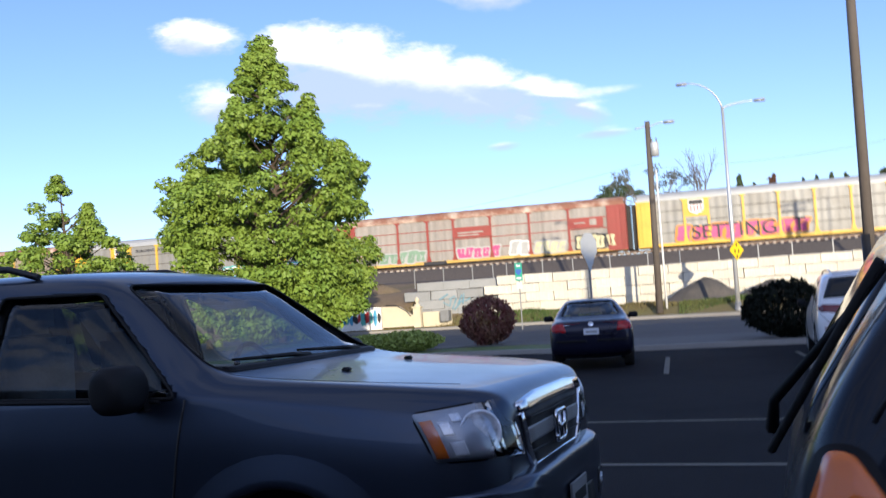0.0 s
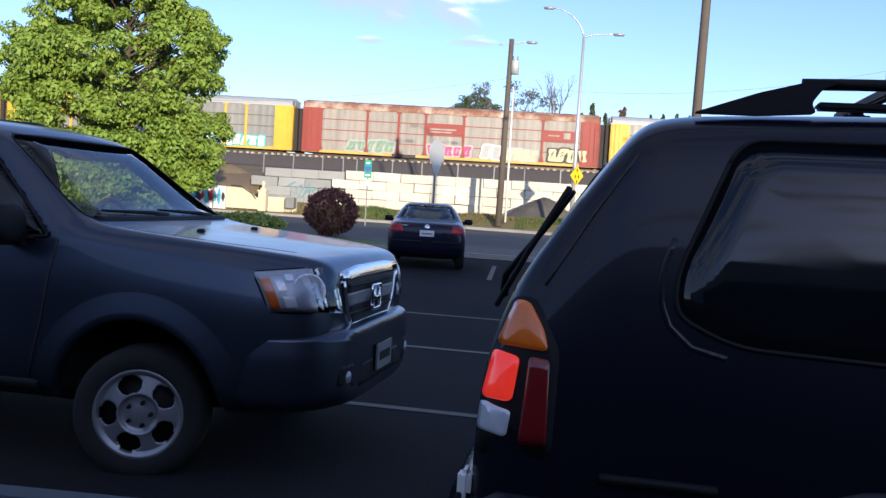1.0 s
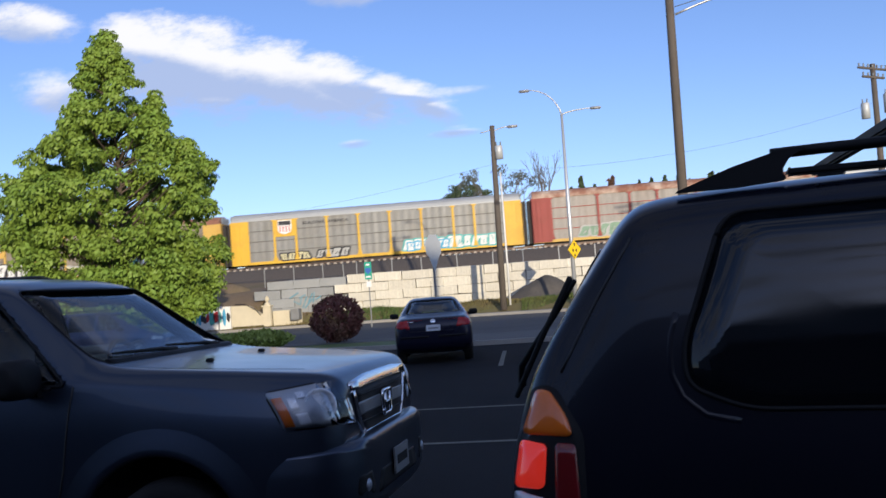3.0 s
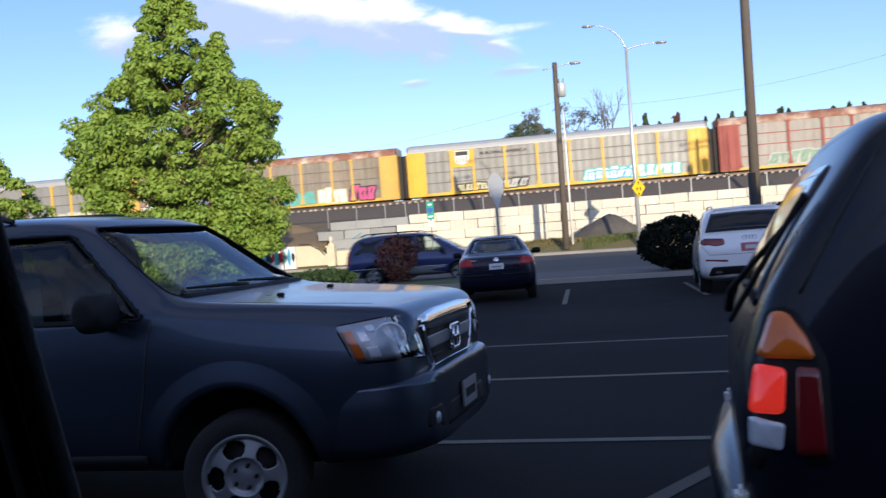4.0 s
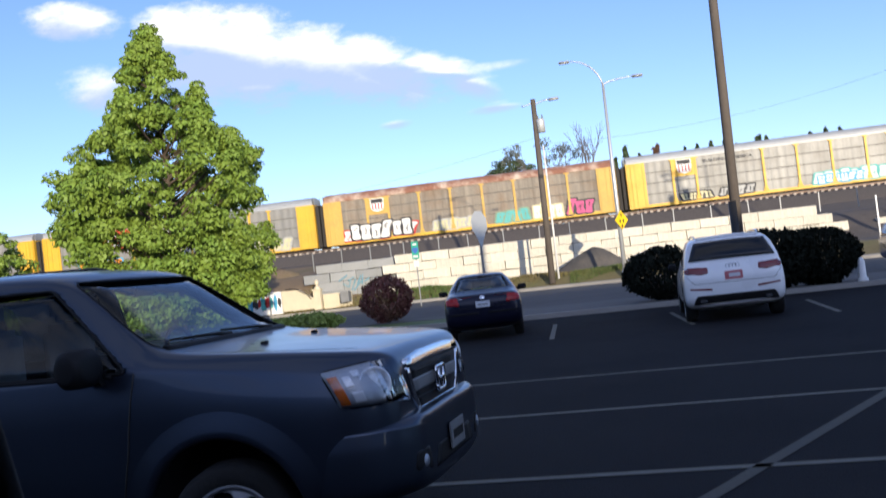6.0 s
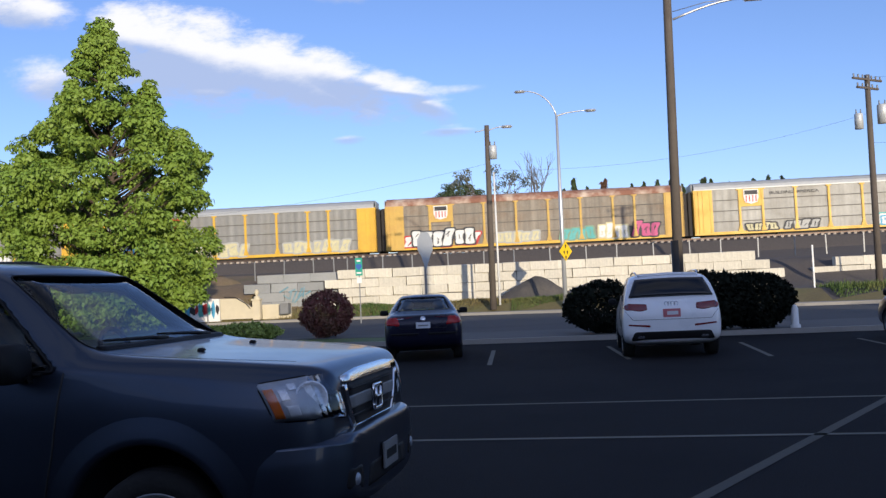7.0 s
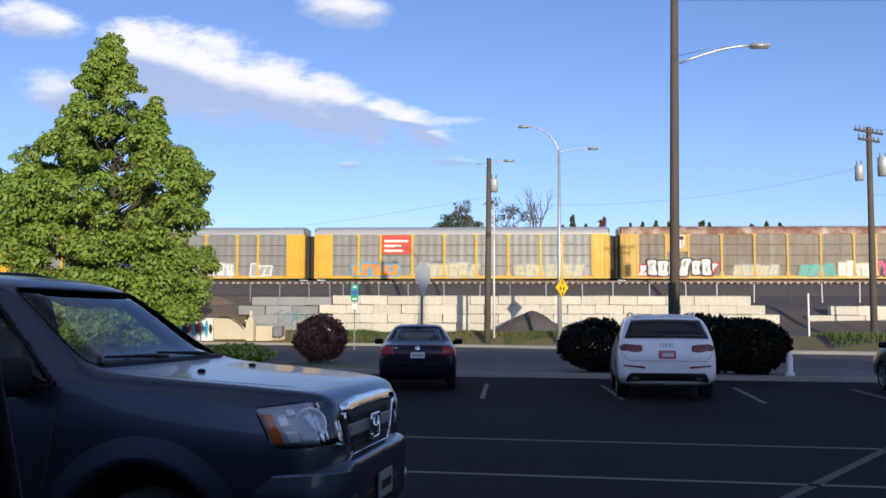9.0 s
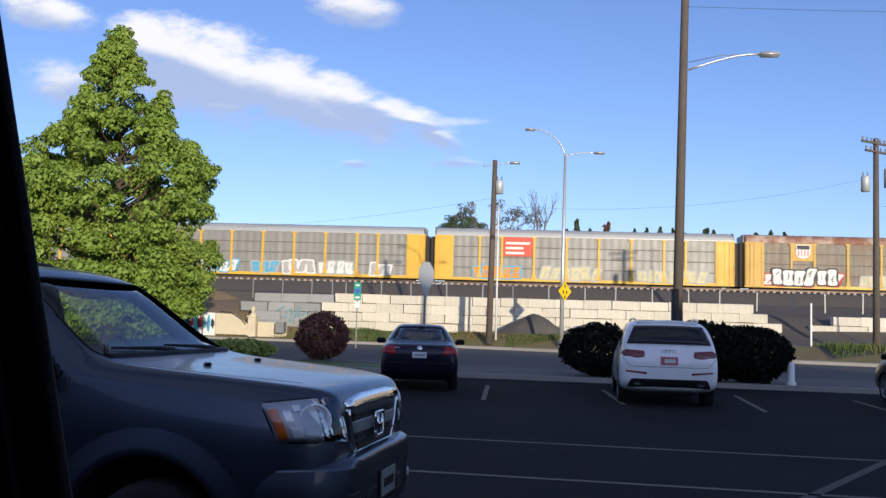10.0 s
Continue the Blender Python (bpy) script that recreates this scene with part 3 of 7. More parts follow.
def ground():
    xs = [-1500, -700, -300, -150, -90] + [-60 + 1.25 * i for i in range(97)] + [90, 150, 300, 700, 1500]
    ys = [-400, -80, -30, 0, 20, 30] + [36 + 2 * i for i in range(8)] + [52 + 0.5 * i for i in range(60)] + [83, 86, 89, 92, 95, 99, 104, 110, 118, 126, 150, 220, 400, 900, 2500]
    bm = bmesh.new()
    grid = [[bm.verts.new((x, y, height(x, y))) for x in xs] for y in ys]
    for r0, r1 in zip(grid, grid[1:]):
        for k in range(len(xs) - 1):
            f = bm.faces.new((r0[k], r0[k + 1], r1[k + 1], r1[k]))
            f.smooth = True
            c = f.calc_center_median()
            w = 62.84 + 0.05 * c.x
            # right of x = 13.5 the dark ballast also stands for shaded asphalt
            f.material_index = 1 if (c.y > w + (16.0 if c.x < -13 else 3.0) and c.y < w + 45) or (c.x > 13.5 and c.y > kerb_y(c.x) + 3) else (2 if c.y < w - 0.5 else 0)
    tagged(part("ground", bm, [M_EARTH, M_BALLAST, M_DRY]), "brown earth bank and dry grass verge rising to the railway", "ground", kind="structure")
    # parking lot, verge strip, street
    def sheet(name, lower, upper, z, material, label, cat, x0=-90, x1=90, n=90, thick=0.3):
        b2 = bmesh.new()
        prev = None
        for i in range(n + 1):
            x = x0 + (x1 - x0) * i / n
            a, b = lower(x), upper(x)
            cur = [b2.verts.new(c) for c in ((x, a, z - thick), (x, a, z), (x, b, z), (x, b, z - thick))]
            if prev:
                for k in range(4):
                    b2.faces.new((prev[k], cur[k], cur[(k + 1) % 4], prev[(k + 1) % 4]))
            prev = cur
        bmesh.ops.recalc_face_normals(b2, faces=b2.faces[:])
        return tagged(part(name, b2, material), label, cat, kind="structure")
    sheet("parking_lot", lambda x: -40, lambda x: lot_y(x), 0.0, M_ASPHALT, "worn asphalt parking lot, darkened for its shade, with faded stall lines", "pavement")
    sheet("kerb_strip", lambda x: lot_y(x), lambda x: lot_y(x) + 0.16, 0.13, M_CONCRETE, "grey concrete kerb along the parking lot", "kerb")
    sheet("verge", lambda x: lot_y(x) + 0.16, lambda x: lot_y(x) + 3.2, 0.09, M_GRASS, "mown grass verge between lot and sidewalk", "grass", x1=-3.2, n=60)
    sheet("sidewalk_near", lambda x: (lot_y(x) + 0.16) if x > -3.2 else lot_y(x) + 3.2, lambda x: lot_y(x) + 5.0, 0.10, M_APRON, "concrete sidewalk and driveway apron, darkened in colour for its shade", "sidewalk")
    sheet("road", lambda x: lot_y(x) + 5.0, kerb_y, 0.0, M_ROAD, "grey asphalt street in the shade", "road")
    sheet("far_kerb", kerb_y, lambda x: kerb_y(x) + 0.18, 0.15, M_CONCRETE, "sunlit concrete kerb on the far side", "kerb")
    sheet("sidewalk_far", lambda x: kerb_y(x) + 0.18, lambda x: kerb_y(x) + 1.9, 0.14, M_CONCRETE, "sunlit concrete sidewalk below the railway", "sidewalk")
    # painted stall lines
    def line(x0, y0, x1, y1, w=0.10, material=M_PAINTLINE):
        d = Vector((x1 - x0, y1 - y0, 0))
        n = Vector((-d.y, d.x, 0)).normalized() * w / 2
        b2 = bmesh.new()
        k = max(2, int(d.length / 0.4))
        rows = []
        for i in range(k + 1):
            p = Vector((x0, y0, 0.005)) + d * i / k
            j = 0.012 * noise.noise((p.x * 3, p.y * 3, 0))
            rows.append((b2.verts.new(p + n * (1 + j * 8)), b2.verts.new(p - n * (1 - j * 8))))
        for a, b in zip(rows, rows[1:]):
            b2.faces.new((a[0], b[0], b[1], a[1]))
        tagged(part("parking_line", b2, material), "faded white painted stall line on asphalt", "road marking", "stall lines", "structure")
    for y in (3.95, 6.72, 9.56, 12.38):
        line(-3.4, y + 0.25, 6.5, y - 0.62)
    line(0.0, 5.1, 4.6, 12.9, 0.11, M_FAINT)
    line(-1.38, 23.2, -1.22, 18.8)
    line(1.36, 23.0, 1.52, 18.9)
    line(4.35, 22.6, 4.1, 18.4)
    line(6.9, 22.4, 6.7, 18.3)
    # an unseen block added behind, sized so that its shadow covers the lot
    b2 = bmesh.new()
    box(b2, -60, 36, -38, -22, -0.1, SHADE_H)
    box(b2, -60.2, 36.2, -38.2, -21.8, SHADE_H, SHADE_H + 0.25)
    tagged(part("building", b2, M_BRICK), "unseen plain grey block, added behind the parking lot to shade it", "building", kind="structure")


SHADE_H = (47.0 + 21.8) * math.tan(radians(SUN_EL)) / math.cos(radians(SUN_AZ)) - 0.25
ground()


# ---- retaining wall of stacked blocks ----
def wall():
    rng = random.Random(4)
    meshes = []
    for k in range(6):
        bm = bmesh.new()
        bmesh.ops.create_cube(bm, size=1.0)
        for v in bm.verts:
            v.co = Vector((v.co.x * 1.80, v.co.y * 0.6, v.co.z * 0.585))
        bmesh.ops.bevel(bm, geom=bm.edges[:], offset=0.028, segments=1, affect="EDGES")
        for v in bm.verts:
            v.co += Vector((rng.uniform(-0.015, 0.015), rng.uniform(-0.04, 0.04), rng.uniform(-0.025, 0.02)))
        me = bpy.data.meshes.new("block")
        bm.to_mesh(me)
        bm.free()
        meshes.append(me)
    def run(name, x0, n_top, rows, z0, material, label, shift=0.0, back=0.0, top_less=()):
        root = thing(name, Matrix.Identity(4), label, "wall", kind="structure")
        for r in range(rows):
            cols = n_top - (top_less[r] if r < len(top_less) else 0)
            for c in range(cols):
                x = x0 + 1.815 * c + (0.9 if r % 2 else 0.0) + rng.uniform(-0.02, 0.02)
                me = rng.choice(meshes)
                if not me.materials:
                    me.materials.append(material)
                if me.materials[0] != material:
                    me = me.copy()
                    me.materials[0] = material
                o = new("block", me)
                o.parent = root
                o.matrix_basis = pose(x, 62.84 + 0.05 * x + back + rng.uniform(-0.035, 0.035), z0 + 0.6 * r + 0.3, 0, rng.uniform(-0.4, 0.4), 2.86 + rng.uniform(-0.5, 0.5))
        return root
    run("retaining_wall", -13.8, 16, 4, 0.78, M_BLOCK, "pale sunlit wall of large stacked concrete blocks", top_less=(0, 0, 0, 1))
    run("side_wall", -19.4, 3, 4, 0.72, M_BLOCKGREY, "set-back block wall, greyed for its shade, with faded blue spray paint", back=0.55)
    run("low_wall", 17.2, 6, 2, 0.75, M_BLOCK, "low wall of large concrete blocks", back=0.6, top_less=(0, 0))
    run("low_wall_top", 19.5, 5, 1, 1.95, M_BLOCK, "upper course of pale concrete blocks", back=0.6)


def gravel_heap(x, y, rx, ry, h, z, seed, label, material=M_GRAVEL, name="gravel_heap", cat="gravel heap"):
    rng = random.Random(seed)
    bm = bmesh.new()
    n, m_ = 28, 9
    rings = []
    for i in range(m_ + 1):
        s = i / m_
        ring = []
        for k in range(n):
            a = 2 * math.pi * k / n
            px, py = math.cos(a) * s, math.sin(a) * s
            hh = h * (0.5 + 0.5 * math.cos(math.pi * min(s, 1.0))) * (1 + 0.2 * noise.noise((px * 2 + seed, py * 2, 0))) - 0.15 * s
            ring.append(bm.verts.new((rx * px * (1 + 0.1 * noise.noise((a, seed, 0))), ry * py, hh + 0.05 * rng.uniform(-1, 1) * (s < 1))))
        rings.append(ring)
    for r0, r1 in zip(rings, rings[1:]):
        for k in range(n):
            bm.faces.new((r0[k], r1[k], r1[(k + 1) % n], r0[(k + 1) % n])).smooth = True
    bmesh.ops.remove_doubles(bm, verts=bm.verts[:], dist=0.001)
    ob = part(name, bm, material)
    ob.matrix_basis = pose(x, y, z)
    tagged(ob, label, cat, cat + "s")


def weeds(x0, x1, y0, y1, count, seed, size, material, label):
    rng = random.Random(seed)
    bm = bmesh.new()
    for _ in range(count):
        x, y = rng.uniform(x0, x1), rng.uniform(y0, y1)
        z = height(x, y)
        s = size * rng.uniform(0.4, 1.3) * (0.5 + 0.9 * max(0, noise.noise((x * 0.5, y * 0.5, seed)) + 0.3))
        a = rng.uniform(0, 6.28)
        lean = rng.uniform(0, 0.5) * s
        w = 0.02 + 0.05 * s
        dx, dy = math.cos(a), math.sin(a)
        bm.faces.new([bm.verts.new(c) for c in ((x - dy * w, y + dx * w, z - 0.03), (x + dy * w, y - dx * w, z - 0.03), (x + dx * lean, y + dy * lean, z + s))])
    tagged(part("weeds", bm, material), label, "weeds", kind="stuff")


wall()
gravel_heap(-0.75, 60.4, 3.2, 1.7, 1.35, 0.78, 2, "heap of dark gravel against the block wall")
gravel_heap(3.0, 60.5, 2.6, 1.5, 0.95, 0.78, 5, "lower heap of dark gravel with broken rubble")
gravel_heap(-23.4, 66.0, 5.2, 3.6, 2.3, 1.0, 8, "mound of brown earth with dry grass beside the wall", M_EARTH, "earth_mound", "earth mound")
weeds(-14, -6.5, 58.5, 62, 4200, 3, 0.20, M_GRASS, "green weeds at the foot of the wall")
weeds(-6.5, -1, 57.5, 61.5, 3200, 7, 0.17, M_DRY, "dry grass at the foot of the wall")
weeds(-2.2, 3.0, 56.0, 58.5, 4200, 9, 0.22, M_GRASS, "green weeds before the gravel heaps")
weeds(14, 24, 48, 52, 4000, 12, 0.3, M_GRASS, "green weeds beside the sidewalk")
weeds(-26, -14, 59.5, 62, 3000, 14, 0.22, M_DRY, "dry grass below the bank")


def fence_posts():
    bm = bmesh.new()
    box(bm, -0.04, 0.04, -0.03, 0.03, -0.3, 0.98, 0.008)
    first = part("fence_post", bm, M_GREYMETAL)
    tagged(first, "short grey steel post on top of the block wall", "fence post", "posts on the wall")
    xs = [-19.6, -17.6, -15.6, -14.2] + [-13.3 + 2.26 * i + 0.15 * math.sin(i * 2.1) for i in range(18)]
    for i, x in enumerate(xs):
        m = pose(x, 63.45 + 0.05 * x, 3.05, 0, 1.2 * math.sin(i * 1.7), 0)
        if i == 0:
            first.matrix_basis = m
        else:
            copy_thing(first, m)


fence_posts()


# ---- railway ----
TRACK = math.degrees(math.atan(0.05))
RAIL_Z = 4.42


def railway():
    for k, off in enumerate((-0.75, 0.75)):
        bm = bmesh.new()
        box(bm, -160, 160, off - 0.035, off + 0.035, -0.03, 0.0)
        box(bm, -160, 160, off - 0.012, off + 0.012, -0.13, -0.03)
        box(bm, -160, 160, off - 0.07, off + 0.07, -0.16, -0.13)
        ob = part("rail", bm, M_RAIL)
        ob.matrix_basis = pose(0, 89, RAIL_Z, 0, 0, TRACK)
        tagged(ob, "worn brown steel rail", "rail", "rails", "structure")
    bm = bmesh.new()
    prof = [(-9.3, -1.2), (-7.3, 0.12), (-6.7, 0.30), (-4.1, 0.32), (-3.3, 0.0), (-2.0, -0.22), (2.0, -0.22), (4, -1.2)]
    rows = []
    for i in range(161):
        x = -160 + 2 * i
        rows.append([bm.verts.new((x, y, z + 0.05 * noise.noise((x * 0.8, y, 0)))) for y, z in prof])
    for a, b in zip(rows, rows[1:]):
        for k in range(len(prof) - 1):
            bm.faces.new((a[k], b[k], b[k + 1], a[k + 1])).smooth = True
    ob = part("ballast", bm, M_BALLAST)
    ob.matrix_basis = pose(0, 89, RAIL_Z, 0, 0, TRACK)
    tagged(ob, "brown stone ballast under the track", "ballast", kind="structure")
    root = thing("track_ties", pose(0, 89, RAIL_Z, 0, 0, TRACK), "weathered wooden ties under the rails", "railway ties", kind="structure")
    bm = bmesh.new()
    box(bm, -0.13, 0.13, -1.35, 1.35, -0.30, -0.165, 0.01)
    me = bpy.data.meshes.new("tie")
    bm.to_mesh(me)
    bm.free()
    me.materials.append(M_TIE)
    for i in range(150):
        o = new("tie", me)
        o.parent = root
        o.matrix_basis = pose(-56 + i * 0.74, random.uniform(-0.06, 0.06), 0)
    # a second track lies nearer and a little higher
    root2 = thing("near_track_ties", pose(0, 89, RAIL_Z, 0, 0, TRACK), "pale weathered ties of the nearer empty track", "railway ties", kind="structure")
    bm = bmesh.new()
    box(bm, -0.12, 0.12, -1.3, 1.3, 0, 0.17, 0.015)
    me2 = bpy.data.meshes.new("tie")
    bm.to_mesh(me2)
    bm.free()
    me2.materials.append(M_TIE)
    for i in range(170):
        o = new("tie", me2)
        o.parent = root2
        o.matrix_basis = pose(-52 + i * 0.56 + random.uniform(-0.04, 0.04), -5.4 + random.uniform(-0.08, 0.08), 0.28 + random.uniform(0.0, 0.03), 0, 0, random.uniform(-2, 2))
    for off in (-6.15, -4.65):
        bm = bmesh.new()
        box(bm, -160, 160, off - 0.035, off + 0.035, 0.56, 0.59)
        box(bm, -160, 160, off - 0.012, off + 0.012, 0.48, 0.56)
        box(bm, -160, 160, off - 0.07, off + 0.07, 0.45, 0.48)
        ob = part("rail", bm, M_RAIL)
        ob.matrix_basis = pose(0, 89, RAIL_Z, 0, 0, TRACK)
        tagged(ob, "worn brown steel rail of the nearer track", "rail", "rails", "structure")


railway()
CAR_L = 27.35


def scrawl(x0, x1, z0, z1, colours, seed, root, y=-1.56, letters=5):
    """A row of fat, slanting sprayed shapes over a darker outline, with a few thin strokes on them."""
    rng = random.Random(seed)
    w = (x1 - x0) / letters
    h = z1 - z0
    cells = []
    for i in range(letters):
        cx = x0 + w * (i + 0.5) + rng.uniform(-0.06, 0.06) * w
        lo, hi = z0 + rng.uniform(-0.03, 0.10) * h, z1 - rng.uniform(-0.04, 0.16) * h
        lean = rng.uniform(-0.12, 0.26) * w
        cells.append((cx, lo, hi, lean, [rng.uniform(0.40, 0.62) * w for _ in range(4)]))

    def glyph(c, grow, bite):
        cx, lo, hi, lean, q = c
        lo, hi = lo - grow, hi + grow
        mid = (lo + hi) / 2
        pts = [(cx - q[0] - grow - lean, lo), (cx + q[1] + grow - lean, lo), (cx + q[1] * (1 - bite) + grow, mid), (cx + q[2] + grow + lean, hi), (cx - q[3] - grow + lean, hi), (cx - q[3] * (1 - bite * 0.6) - grow, mid)]
        return rounded(pts, 0.30 * w, 3)
    for i, c in enumerate(cells):
        d = 0.0012 * (i % 2)
        bm = prism(bmesh.new(), glyph(c, 0.10, 0.2), y, y - 0.004 - d)
        under = part("graffiti", bm, M_CUMUL[colours[0]], root, "sprayed bubble lettering too rough to read")
        bm = prism(bmesh.new(), glyph(c, -0.02, 0.45), y - 0.004, y - 0.010 - d)
        part("graffiti_letter", bm, M_CUMUL[colours[1]], under)
        bm = bmesh.new()
        cx, lo, hi, lean, q = c
        for k in range(rng.choice((1, 2, 2))):
            zc = lo + (hi - lo) * rng.uniform(0.3, 0.75)
            a = rng.uniform(0.4, 1.9)
            r = 0.26 * w * rng.uniform(0.6, 1.1)
            tw = 0.035
            dx, dz = math.cos(a), math.sin(a)
            bm.faces.new([bm.verts.new((cx + dx * u * r - dz * v * tw, y - 0.014, zc + dz * u * r * 1.2 + dx * v * tw)) for u, v in ((-1, -1), (1, -1), (1, 1), (-1, 1))])
        part("graffiti_stroke", bm, M_CUMUL["grey" if colours[0] == "white" else colours[0]], under)


def autorack(label, frame_mat, panel_mat, roof_mat, posts, seed, doors_mat=None, red=False):
    """A covered car carrier, centred on its middle, wheels on the rails at z = 0."""
    h = CAR_L / 2
    root = thing("rail_car", Matrix.Identity(4), label, "rail car", "train of covered car carriers")
    doors_mat = doors_mat or frame_mat
    rng = random.Random(seed)
    bm = bmesh.new()                                    # corrugated sides
    for side in (-1, 1):
        zs = [1.20, 2.14, 2.16, 3.11, 3.13, 4.08, 4.10, 5.10]
        n = 150
        prev = None
        for i in range(n + 1):
            x = -h + 0.3 + (CAR_L - 0.6) * i / n
            wave = 0.006 * (1 if (i // 2) % 2 else -1)
            cur = [bm.verts.new((x, side * (1.47 + wave + (0.0 if j % 3 == 0 else 0.0)), z)) for j, z in enumerate(zs)]
            if prev:
                for j in range(len(zs) - 1):
                    bm.faces.new((prev[j], cur[j], cur[j + 1], prev[j + 1]))
            prev = cur
    part("side_panel", bm, panel_mat, root)
    bm = bmesh.new()
    box(bm, -h + 0.25, h - 0.25, -1.40, 1.40, 1.0, 5.1)
    part("inner_deck", bm, M_TUNDER, root)
    for z in (2.15, 3.12, 4.09):
        bm = bmesh.new()
        box(bm, -h + 1.6, h - 1.6, -1.515, -1.45, z - 0.035, z + 0.035)
        part("side_rail", bm, M_TSEAM if not red else frame_mat, root)
    bm = bmesh.new()                                    # roof
    prof = [(-1.52, 5.04), (-1.53, 5.16), (-1.45, 5.42), (-1.18, 5.66), (-0.6, 5.82), (0, 5.87), (0.6, 5.82), (1.18, 5.66), (1.45, 5.42), (1.53, 5.16), (1.52, 5.04)]
    nx = 46
    prev = None
    for i in range(nx + 1):
        x = -h + 0.15 + (CAR_L - 0.3) * i / nx
        lift = 0.02 if i % 2 else 0.0
        cur = [bm.verts.new((x, y, z + lift)) for y, z in prof]
        if prev:
            for k in range(len(prof) - 1):
                bm.faces.new((prev[k], cur[k], cur[k + 1], prev[k + 1]))
        else:
            bm.faces.new(cur)
        prev = cur
    bm.faces.new(prev[::-1])
    part("roof", bm, roof_mat, root)
    bm = bmesh.new()
    box(bm, -h + 0.1, h - 0.1, -1.56, -1.44, 5.05, 5.17, 0.01)
    box(bm, -h + 0.1, h - 0.1, 1.44, 1.56, 5.05, 5.17, 0.01)
    part("roof_rail", bm, roof_mat if not red else M_TRUST, root)
    bm = bmesh.new()                                    # yellow sill beam
    box(bm, -h + 0.05, h - 0.05, -1.55, -1.42, 0.98, 1.24, 0.01)
    box(bm, -h + 0.05, h - 0.05, 1.42, 1.55, 0.98, 1.24, 0.01)
    part("sill", bm, M_TYEL if not red else M_TYEL2, root)
    bm = bmesh.new()
    box(bm, -h + 1.0, h - 1.0, -0.9, 0.9, 0.62, 0.98, 0.02)
    box(bm, -6.2, 6.2, -1.25, 1.25, 0.55, 0.98, 0.02)
    part("underframe", bm, M_TUNDER, root)
    for x in posts:
        bm = bmesh.new()
        box(bm, x - 0.10, x + 0.10, -1.60, -1.45, 1.22, 5.02, 0.01)
        box(bm, x - 0.24, x + 0.24, -1.585, -1.45, 4.94, 5.06, 0.01)
        prism(bm, [(x - 0.10, 1.75), (x + 0.10, 1.75), (x + 0.24, 1.22), (x - 0.24, 1.22)], -1.59, -1.46)
        part("side_post", bm, frame_mat, root)
    for s in (-1, 1):                                   # end doors, folded, with their ladders
        x0, x1 = sorted((s * (h - 0.02), s * (h - 1.75)))
        bm = bmesh.new()
        box(bm, x0, x1, -1.57, 1.57, 1.0, 5.10, 0.02)
        d = part("end_door", bm, doors_mat, root)
        for k in range(3):
            xx = x0 + 0.2 + (x1 - x0 - 0.4) * k / 2
            bm = bmesh.new()
            box(bm, xx - 0.05, xx + 0.05, -1.62, -1.57, 1.1, 5.02, 0.01)
            part("door_rib", bm, doors_mat, d)
        bm = bmesh.new()
        lx = s * (h - 0.28)
        for z in range(12):
            box(bm, lx - 0.2, lx + 0.2, -1.66, -1.63, 1.25 + z * 0.32, 1.28 + z * 0.32)
        for dx in (-0.21, 0.21):
            box(bm, lx + dx - 0.015, lx + dx + 0.015, -1.67, -1.63, 1.1, 5.0)
        part("ladder", bm, doors_mat, root)
        bm = bmesh.new()
        box(bm, s * h - 0.02, s * h + 0.02, -1.2, 1.2, 5.10, 5.70, 0.0)
        part("end_cap", bm, M_TROOF if not red else M_TRUST, root)
        bm = bmesh.new()
        box(bm, min(s * h, s * (h + 0.5)), max(s * h, s * (h + 0.5)), -0.15, 0.15, 0.75, 1.0, 0.02)
        part("coupler", bm, M_TUNDER, root)
        # dark block added between the cars in place of the gap's shade
        bm = bmesh.new()
        box(bm, min(s * (h + 0.02), s * (h + 0.37)), max(s * (h + 0.02), s * (h + 0.37)), -1.2, 1.2, 1.0, 4.95, 0.02)
        part("end_frame", bm, M_TUNDER, root)
        cx = s * (h - 3.6)                              # bogie
        bm = bmesh.new()
        for y in (-1.12, 1.0):
            box(bm, cx - 1.3, cx + 1.3, y, y + 0.12, 0.42, 0.62, 0.03)
            box(bm, cx - 0.35, cx + 0.35, y - 0.02, y + 0.14, 0.25, 0.66, 0.03)
        box(bm, cx - 0.3, cx + 0.3, -1.1, 1.1, 0.4, 0.62)
        truck = part("bogie", bm, M_TUNDER, root)
        for dx in (-0.88, 0.88):
            bm = bmesh.new()
            for y in (-0.75, 0.75):
                lathe(bm, [(0, -0.07), (0.42, -0.07), (0.42, 0.05), (0.45, 0.05), (0.45, 0.07), (0, 0.07)], 24, pose(cx + dx, y, 0.42, 0, 0, 90))
            box(bm, cx + dx - 0.08, cx + dx + 0.08, -0.75, 0.75, 0.34, 0.5)
            part("wheelset", bm, M_RAIL, truck)
    return root


def plate(root, x0, x1, z0, z1, material, name="panel", y=-1.585, label=""):
    bm = bmesh.new()
    box(bm, x0, x1, y - 0.012, y + 0.12, z0, z1, 0.004)
    return part(name, bm, material, root, label)


def words(root, body, x, z, size, material, y=-1.53, name="lettering", stretch=1.0):
    me = text_mesh(body, size)
    me.transform(Matrix.Translation((x, y, z)) @ Matrix.Rotation(radians(90), 4, "X") @ Matrix.Diagonal((stretch, 1, 1, 1)))
    me.materials.clear()
    return part(name, me, material, root)


